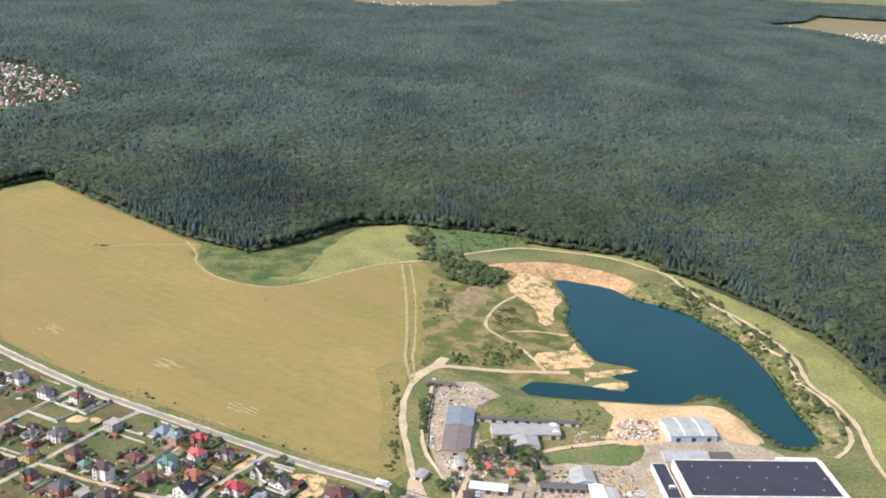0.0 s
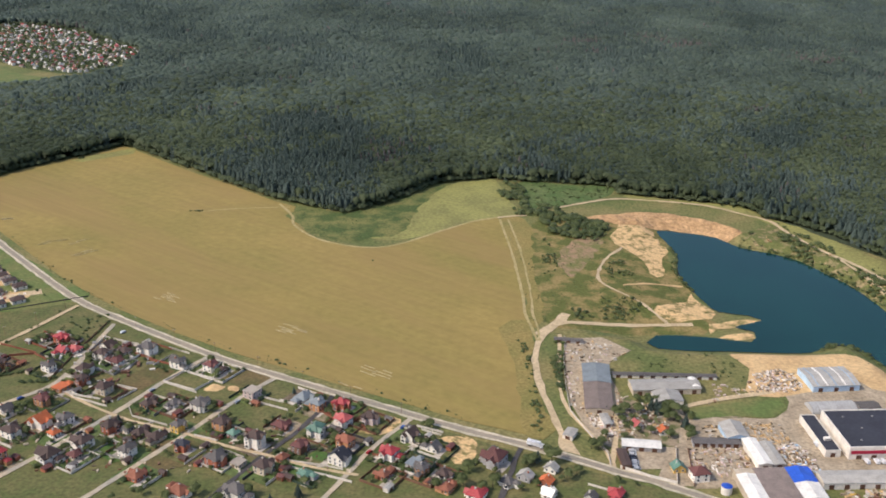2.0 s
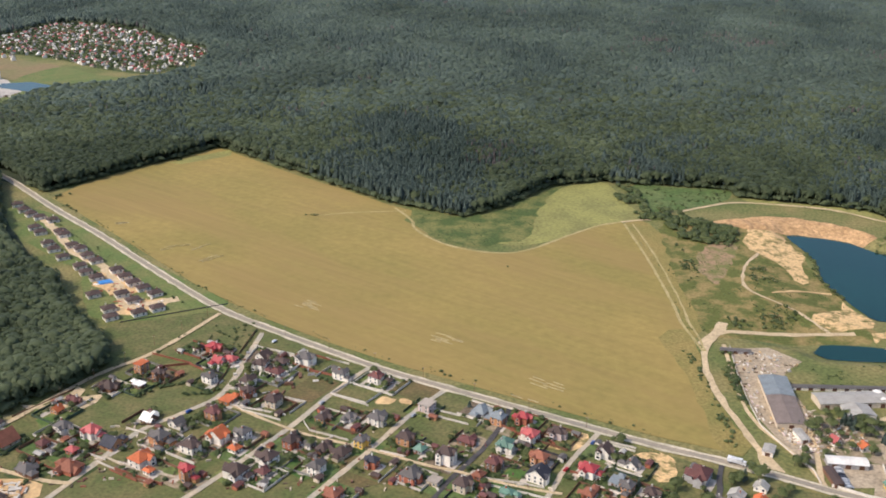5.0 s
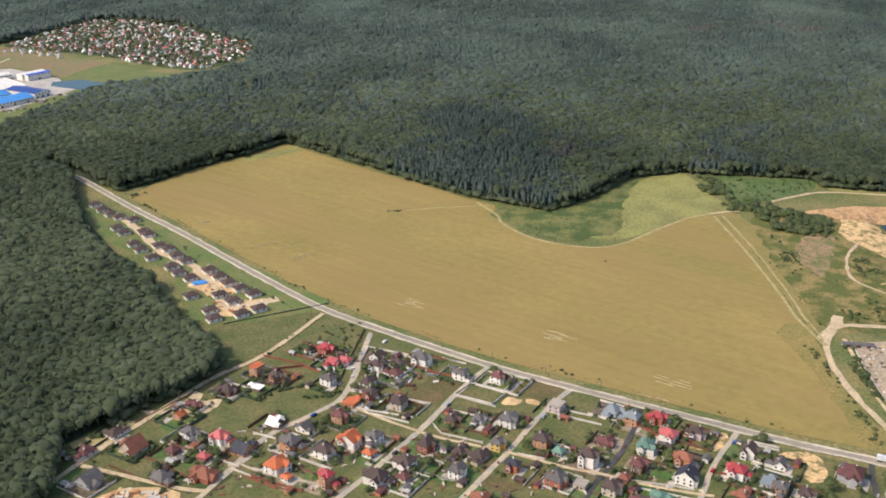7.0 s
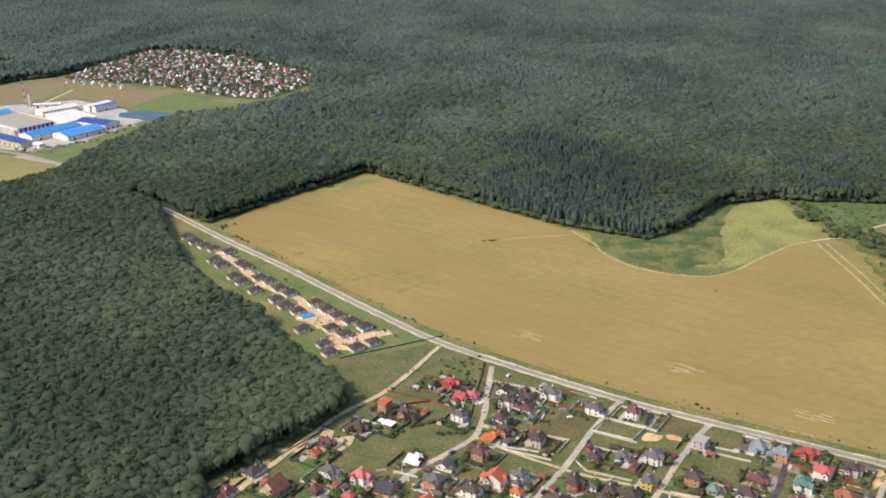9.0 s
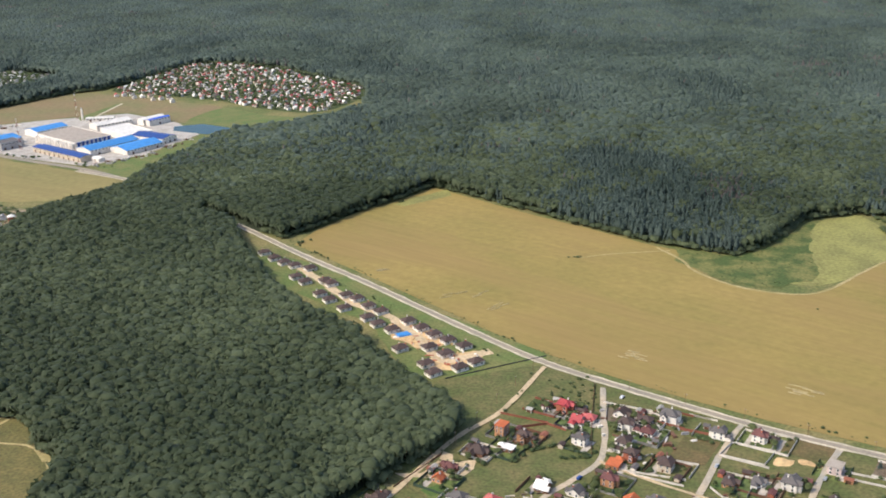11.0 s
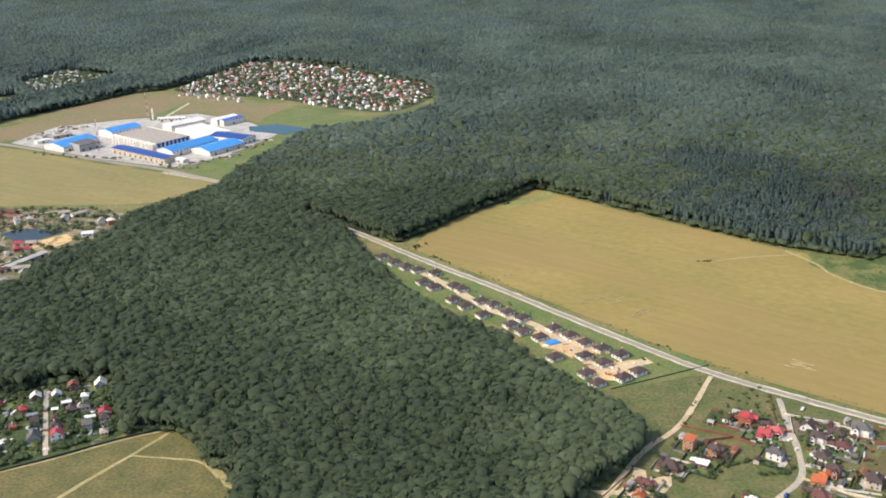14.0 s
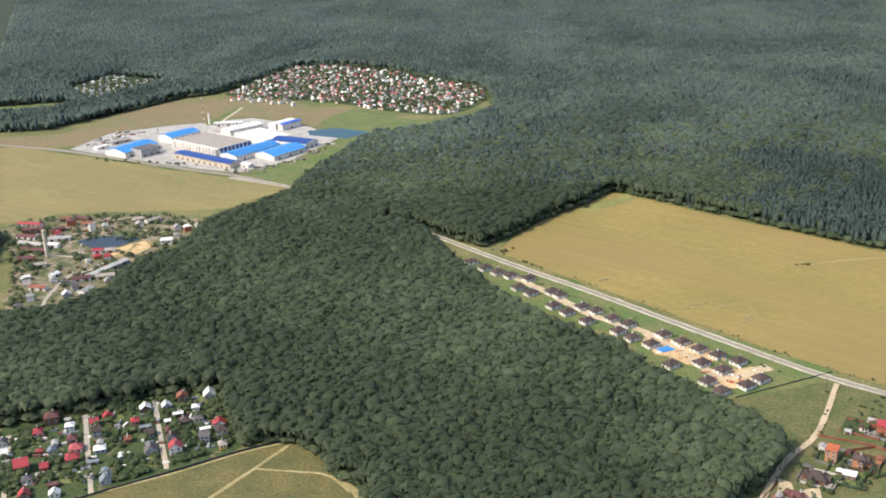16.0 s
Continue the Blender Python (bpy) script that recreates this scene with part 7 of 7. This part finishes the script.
bushes("hamlet_shrubs", bx, by, r.uniform(1.5, 6, len(bx)), "trees and shrubs among the hamlet's houses", 64, tone=0.25)
bx, by = [], []
for outline, n in ((VILLAGE, 1900), (VILLAGE_2, 600)):
    a = np.array(outline)
    px, py = r.uniform(a[:, 0].min(), a[:, 0].max(), n * 2), r.uniform(a[:, 1].min(), a[:, 1].max(), n * 2)
    k = inside(px, py, outline)
    bx += list(px[k][:n]), 
    by += list(py[k][:n]),
bx, by = np.concatenate(bx), np.concatenate(by)
bushes("village_trees", bx, by, r.uniform(2.5, 7, len(bx)), "trees between the far village houses", 65, tone=0.25)

x, y, q = along([(-1080, 1335), (-1010, 1318), (-940, 1300), (-885, 1270), (-850, 1262)], 6, 2.5, 85, 0.6)
bushes("factory_bushes", x, y, q.uniform(2, 5, len(x)), "round dark trees along the factory's frontage", 85, tone=0.15)
shore = np.array(LAKE_LINE)
ok = (shore[:, 1] > 690) & ((shore[:, 0] > 200) | (shore[:, 1] > 770)) & ~((shore[:, 1] > 870) & (shore[:, 0] < 180)) | ((shore[:, 0] > 190) & (shore[:, 1] < 690))
sx, sy = np.repeat(shore[ok, 0], 5) + r.normal(0, 2.2, ok.sum() * 5), np.repeat(shore[ok, 1], 5) + r.normal(0, 2.2, ok.sum() * 5)
k = ~inside(sx, sy, LAKE_LINE)
bushes("shore_bushes", sx[k], sy[k], r.uniform(0.8, 3.4, k.sum()), "bushes hanging over the lake shore", 81, tone=0.42)
# field and roadside
bushes("field_bushes", [-315, -318, -312, -140, -485, -488, -569, -572, -562, -323], [933, 934, 935, 815, 1106, 1104, 978, 976, 984, 934], [2.6, 2, 2.2, 1.6, 3, 2.6, 4, 3.5, 3, 1.6], "lone dark bushes in the field", 66, tone=0.1)
x, y, q = along([(-600, 1000), (-555, 952), (-489, 884), (-432, 821), (-383, 766), (-345, 730), (-314, 708), (-264, 673), (-180, 622), (-60, 558)], 1.6, 1.2, 67, 0.7)
k = field_noise(x, y, 60, 12) > -0.25
bushes("roadside_bushes", x[k], y[k] + 1.5, 0.4 + 1.9 * q.random(k.sum()) ** 2.5, "green bushes along the field side of the road", 67, tone=0.25)
x, y, q = along([(-590, 968), (-540, 914), (-480, 850), (-420, 782), (-375, 738)], 3, 1.5, 68, 0.4)
bushes("verge_bushes", x - 8, y - 9, q.uniform(0.8, 2.2, len(x)), "green bushes behind the new houses", 68, tone=0.3)
bushes("rough_bushes", r.uniform(-352, -322, 60), r.uniform(655, 700, 60), r.uniform(0.8, 2.4, 60), "rough bushes on the open corner", 69, tone=0.25)
x, y, q = along([(-356, 712), (-384, 656), (-412, 622), (-437, 580)], 5, 3, 70, 0.7)
bushes("lane_bushes", x, y, q.uniform(0.6, 2.0, len(x)), "low bushes beside the sandy lane", 70, tone=0.25)

x, y, q = along([(-367, 605), (-350, 611), (-340, 604), (-335, 598), (-350, 596)], 1.2, 0.8, 82)
bushes("hedge", x, y, q.uniform(1.6, 2.4, len(x)), "clipped dark hedge beside the lane", 82, tone=0.1)

# scrub round the old pit
def scrub(outline, n, h0, h1, seed, label, tone=0.4, avoid=3.5):
    a = np.array(outline)
    q = np.random.default_rng(seed)
    x, y = q.uniform(a[:, 0].min(), a[:, 0].max(), n), q.uniform(a[:, 1].min(), a[:, 1].max(), n)
    ok = inside(x, y, outline) & ~inside(x, y, LAKE_LINE) & (field_noise(x, y, 55, seed) + q.normal(0, 0.3, n) > -0.15)
    for track in ([(85, 735), (53, 764), (45, 785), (55, 823), (75, 857)], [(-13, 680), (0, 690), (11, 699), (35, 702), (106, 708)], [(63, 771), (87, 781), (113, 781)],
                  [(222, 928), (231, 895), (247, 854), (267, 816), (280, 777), (286, 740), (283, 700), (292, 663), (294, 630), (288, 585)]):
        ok &= distance(x, y, track, False) > avoid
    for sand in ([(77, 912), (106, 912), (113, 889), (114, 858), (106, 818), (95, 799), (92, 835), (74, 855), (69, 884)], [(76, 754), (110, 728), (118, 767), (125, 731), (158, 720), (143, 683), (96, 704)]):
        ok &= ~inside(x, y, sand) | (q.random(n) < 0.06)
    x, y = x[ok], y[ok]
    return bushes("scrub", x, y, q.uniform(h0, h1, len(x)), label, seed, tone=tone)


scrub([(2, 700), (100, 712), (118, 765), (112, 800), (92, 830), (70, 900), (60, 930), (12, 930), (4, 820)], 900, 0.4, 1.3, 71, "low green scrub on the pit's overgrown bank", 0.5)
for k, outline in enumerate(([(49, 814), (68, 826), (82, 815), (74, 791), (55, 786)], [(42, 748), (66, 752), (76, 731), (62, 714), (37, 722)], [(16, 725), (37, 720), (58, 712), (18, 706)], [(2, 790), (14, 800), (16, 840), (8, 880), (2, 840)])):
    scrub(outline, 230, 0.7, 2.6, 171 + k, "dark thicket on the pit's bank", 0.4)
scrub([(6, 942), (44, 939), (66, 905), (62, 865), (33, 875), (12, 887)], 420, 2.5, 7, 72, "dense young trees above the pit", 0.36)
scrub([(182, 885), (200, 900), (226, 925), (240, 890), (262, 845), (280, 790), (284, 745), (276, 690), (290, 640), (276, 612), (262, 612), (268, 650), (266, 710), (262, 750), (252, 790), (240, 818), (226, 845), (208, 860)],
      2600, 1.2, 4.6, 73, "green bushes on the steep shore of the lake", 0.42, 2.5)
scrub([(-20, 1040), (-28, 1000), (-14, 935), (2, 935), (-2, 1000), (-8, 1038)], 260, 2, 6, 74, "tree belt between field and scrub", 0.36)
scrub([(-14, 978), (2, 936), (34, 916), (52, 864), (60, 905), (40, 946), (8, 966)], 420, 2.5, 7, 86, "belt of trees above the old pit", 0.3)
scrub([(-7, 1038), (47, 1033), (90, 1024), (77, 993), (45, 972), (6, 957)], 260, 0.8, 2.6, 75, "scrub in the green meadow", 0.4)
scrub([(246, 600), (222, 640), (204, 665), (190, 672), (210, 678), (226, 650), (238, 618), (262, 605)], 200, 0.8, 3, 76, "bushes on the sandy shore", 0.4)
scrub([(-24, 545), (-22, 600), (-24, 640), (-28, 668), (-20, 672), (-19, 640), (-17, 600), (-16, 548)], 200, 0.8, 3, 77, "bushes beside the sand road", 0.4)
scrub([(92, 990), (200, 970), (222, 935), (260, 880), (290, 800), (325, 700), (345, 640), (300, 700), (285, 800), (250, 880), (205, 950), (95, 980)], 500, 0.6, 2.2, 78, "scattered bushes in the meadow strip", 0.4)
scrub([(-140, 1000), (-110, 975), (-108, 900), (-125, 866), (-165, 860), (-195, 872), (-222, 910), (-225, 945), (-180, 935)], 260, 0.5, 1.8, 79, "rushes and bushes in the marsh", 0.4)
scrub([(-2, 668), (6, 668), (2, 627), (0, 590), (-3, 600), (-5, 642)], 200, 1.2, 3.6, 83, "dense bushes between the sand road and the yard", 0.3, 1.0)
scrub([(36, 634), (60, 647), (111, 654), (126, 650), (118, 605), (100, 622), (40, 622)], 160, 0.5, 1.8, 84, "low bushes on the grass below the lake", 0.42)
scrub([(-18, 700), (-18, 830), (-6, 830), (-2, 700)], 60, 0.5, 1.6, 80, "bushes along the field's edge", 0.38)

# rubble, timber and stores in the yards
POND = [(-986, 1026), (-968, 1041), (-920, 1040), (-900, 1020), (-912, 985), (-944, 998), (-962, 1000)]


def clutter(name, outline, n, size, mats, label, seed, category="rubble"):
    q = random.Random(seed)
    a = np.array(outline)
    s = Shape()
    for k in range(n):
        x, y = q.uniform(a[:, 0].min(), a[:, 0].max()), q.uniform(a[:, 1].min(), a[:, 1].max())
        if not inside(x, y, outline) or inside(x, y, POND) or inside(x, y, LAKE_LINE):
            continue
        w, d, h, t = q.uniform(0.6, 2.2) * size, q.uniform(0.25, 0.7) * size, q.uniform(0.2, 0.6) * size, q.choice((0.1, 1.67)) + q.gauss(0, 0.16)
        b = Shape().box(-w / 2, w / 2, -d / 2, d / 2, -0.2, h)
        z = ground_z(x, y) + 0.25
        lean = q.uniform(0.75, 1.0)
        s.add([(x + px * math.cos(t) * (lean if pz > 0 else 1) - py * math.sin(t), y + px * math.sin(t) + py * math.cos(t), z + pz) for px, py, pz in b.v], b.f, q.randrange(len(mats)))
    return tagged(new(name, s.mesh(name, *mats)), label, category, kind="stuff")


DUSTY = [SOIL, WALL["brown"], CONCRETE, WALL["pink"], WALL["beige"], SAND, YARD, CONCRETE, YARD, WALL["white"]]
clutter("scrap_heap", [(127, 623), (145, 631), (155, 624), (156, 606), (146, 599), (126, 600)], 420, 1.5, DUSTY + [WALL["pink"], WALL["white"]], "heap of scrap and rubble on the shore", 1)
clutter("yard_stores", [(5, 668), (34, 668), (50, 650), (31, 632), (13, 636), (12, 570), (3, 575), (3, 619)], 330, 1.4, DUSTY + [WALL["white"]], "stacked blocks and pipes in the builders' yard", 2, "stores")
clutter("yard_stores", [(11, 571), (34, 575), (32, 545), (20, 535), (13, 552)], 260, 1.5, DUSTY + [WALL["white"]], "stores and scrap below the works hall", 16, "stores")
clutter("yard_stores", [(33, 598), (40, 590), (58, 578), (60, 552), (38, 540), (30, 560)], 300, 1.5, DUSTY, "stores and scrap under the old trees", 17, "stores")
clutter("yard_stores", [(78, 577), (107, 592), (125, 599), (126, 622), (118, 600), (98, 612), (96, 590)], 160, 1.6, DUSTY, "stores beside the works building", 18, "stores")
clutter("timber_piles", [(65, 527), (74, 536), (102, 534), (99, 510), (77, 502), (64, 512)], 240, 1.5, DUSTY + [WALL["pink"]], "timber and stone stacked in the works yard", 3, "stores")
clutter("timber_piles", [(79, 545), (79, 556), (128, 562), (128, 535), (106, 535)], 210, 1.6, [SAND, WALL["beige"], SAND, CONCRETE, SOIL], "stacks of fresh timber", 4, "stores")
clutter("yard_stores", [(118, 505), (118, 535), (130, 538), (136, 524), (136, 505)], 360, 1.6, DUSTY + [WALL["blue"]], "stores and machines in the works yard", 5, "stores")
clutter("yard_stores", [(140, 484), (140, 490), (230, 492), (230, 484)], 160, 2.2, DUSTY + [WALL["yellow"]], "stores beside the long building", 6, "stores")
clutter("timber_boards", [(-446, 480), (-432, 497), (-404, 494), (-408, 478)], 130, 4.0, [WALL["beige"], SAND, WALL["orange"], CONCRETE], "boards strewn over a building yard", 7, "timber")
clutter("building_stores", [(-470, 790), (-440, 785), (-398, 735), (-420, 712), (-470, 770)], 150, 2.2, [CONCRETE, WALL["white"], WALL["brick"], SAND], "building stores between the new houses", 8, "stores")
clutter("garden_sheds", [(-360, 660), (-300, 652), (-262, 620), (-300, 585), (-345, 640)], 120, 3.0, [WALL["white"], WALL["grey"], WALL["brown"]], "small outhouses and stores in the gardens", 9, "stores")
clutter("garden_stores", [(-390, 560), (-300, 560), (-230, 560), (-120, 535), (-120, 495), (-400, 495)], 300, 1.6, [WALL["beige"], SOIL, WALL["brown"], CONCRETE, WALL["brown"], SOIL, WALL["beige"], ROOF["rust"], ROOF["maroon"]], "small outhouses and stores in the gardens", 10, "stores")
clutter("factory_stores", [(-830, 1320), (-800, 1400), (-790, 1398), (-815, 1310), (-870, 1262), (-885, 1272)], 160, 4.0, [CONCRETE, WALL["white"], METAL, WALL["brown"]], "stores and vehicles along the factory's edge", 11, "stores")
clutter("factory_stores", [(-1140, 1400), (-1119, 1488), (-1060, 1500), (-1100, 1410)], 60, 5.0, [CONCRETE, WALL["white"], METAL, WALL["brown"]], "stores at the factory's far yard", 12, "stores")
clutter("shore_rocks", [(195, 890), (222, 905), (250, 850), (272, 800), (280, 740), (272, 690), (264, 720), (262, 760), (250, 800), (226, 850)], 130, 1.3, [CLIFF, SAND, SANDY], "pale rocks on the steep shore", 13, "rocks")
clutter("hamlet_stores", [(-1050, 1040), (-1000, 1040), (-960, 960), (-950, 880), (-920, 900), (-930, 1000), (-880, 1050), (-980, 1090)], 480, 2.6, [WALL["beige"], CONCRETE, WALL["brown"], ROOF["rust"], WALL["beige"], SOIL, ROOF["maroon"]], "sheds and stores between the hamlet's houses", 14, "stores")
clutter("orchard_sheds", [(-885, 590), (-885, 650), (-801, 700), (-765, 705), (-738, 640), (-803, 598)], 260, 2.6, [WALL["white"], WALL["grey"], ROOF["blue-grey"], WALL["brown"]], "little sheds and greenhouses in the garden plots", 15, "sheds")
tarp = thing("tarpaulin", -457, 770, 30, "blue tarpaulin spread over building stores", "tarpaulin")
part("sheet", Shape().box(-5, 5, -3, 3, 0.3, 1.1).box(-3, 6, -4, 0, 0.3, 0.7).mesh("sheet", ROOF["sky-blue"]), tarp)
part("stack", Shape().box(-4, 4, -2.5, 2.5, 0.0, 0.3).mesh("stack", CONCRETE), tarp)

# straw left in short rows on the field
straw, srows = Shape(), random.Random(4)
for cx, cy, n, lie in ((-185, 679, 7, -30), (-290, 734, 7, -30), (-386, 825, 4, 40), (-123, 620, 6, -34), (-480, 909, 3, 24), (-424, 849, 3, 30), (-403, 848, 2, 42), (-137, 600, 2, -34)):
    for k in range(n):
        t = radians(lie + srows.uniform(-2, 2))
        u, v, l = srows.uniform(-9, 9), (k - n / 2) * 1.9 + srows.uniform(-0.3, 0.3), srows.uniform(7, 15)
        x, y = cx + u * math.cos(t) - v * math.sin(t), cy + u * math.sin(t) + v * math.cos(t)
        b = Shape().box(-l / 2, l / 2, -0.3, 0.3, 0.1, 0.5)
        straw.add([(x + px * math.cos(t) - py * math.sin(t), y + px * math.sin(t) + py * math.cos(t), pz + 0.1) for px, py, pz in b.v], b.f)
tagged(new("straw_rows", straw.mesh("straw_rows", material("pale_straw", (0.46, 0.38, 0.20), 0.95, 0.2, 4, 0.5))), "short pale rows of straw on the field", "straw", kind="stuff")

# poles along the sandy lane and the road
def pole(x, y, turn, h=8.0):
    top = thing("power_pole", x, y, turn, "brown wooden power pole beside the lane", "pole", "power poles")
    part("post", POLE_MESH, top)
    part("crossbar", BAR_MESH, top)


POLE_MESH = Shape().tube(0, 0, 0.14, -0.3, 8, 7, 0.10).mesh("post", WALL["brown"])
BAR_MESH = Shape().box(-0.9, 0.9, -0.06, 0.06, 7.2, 7.35).mesh("crossbar", METAL)
for k in range(9):
    pole(-362 - k * 12.5, 712 - k * 24.5, 60)
for k in range(7):
    pole(-300 + k * 33, 682 - k * 19.5, -30)
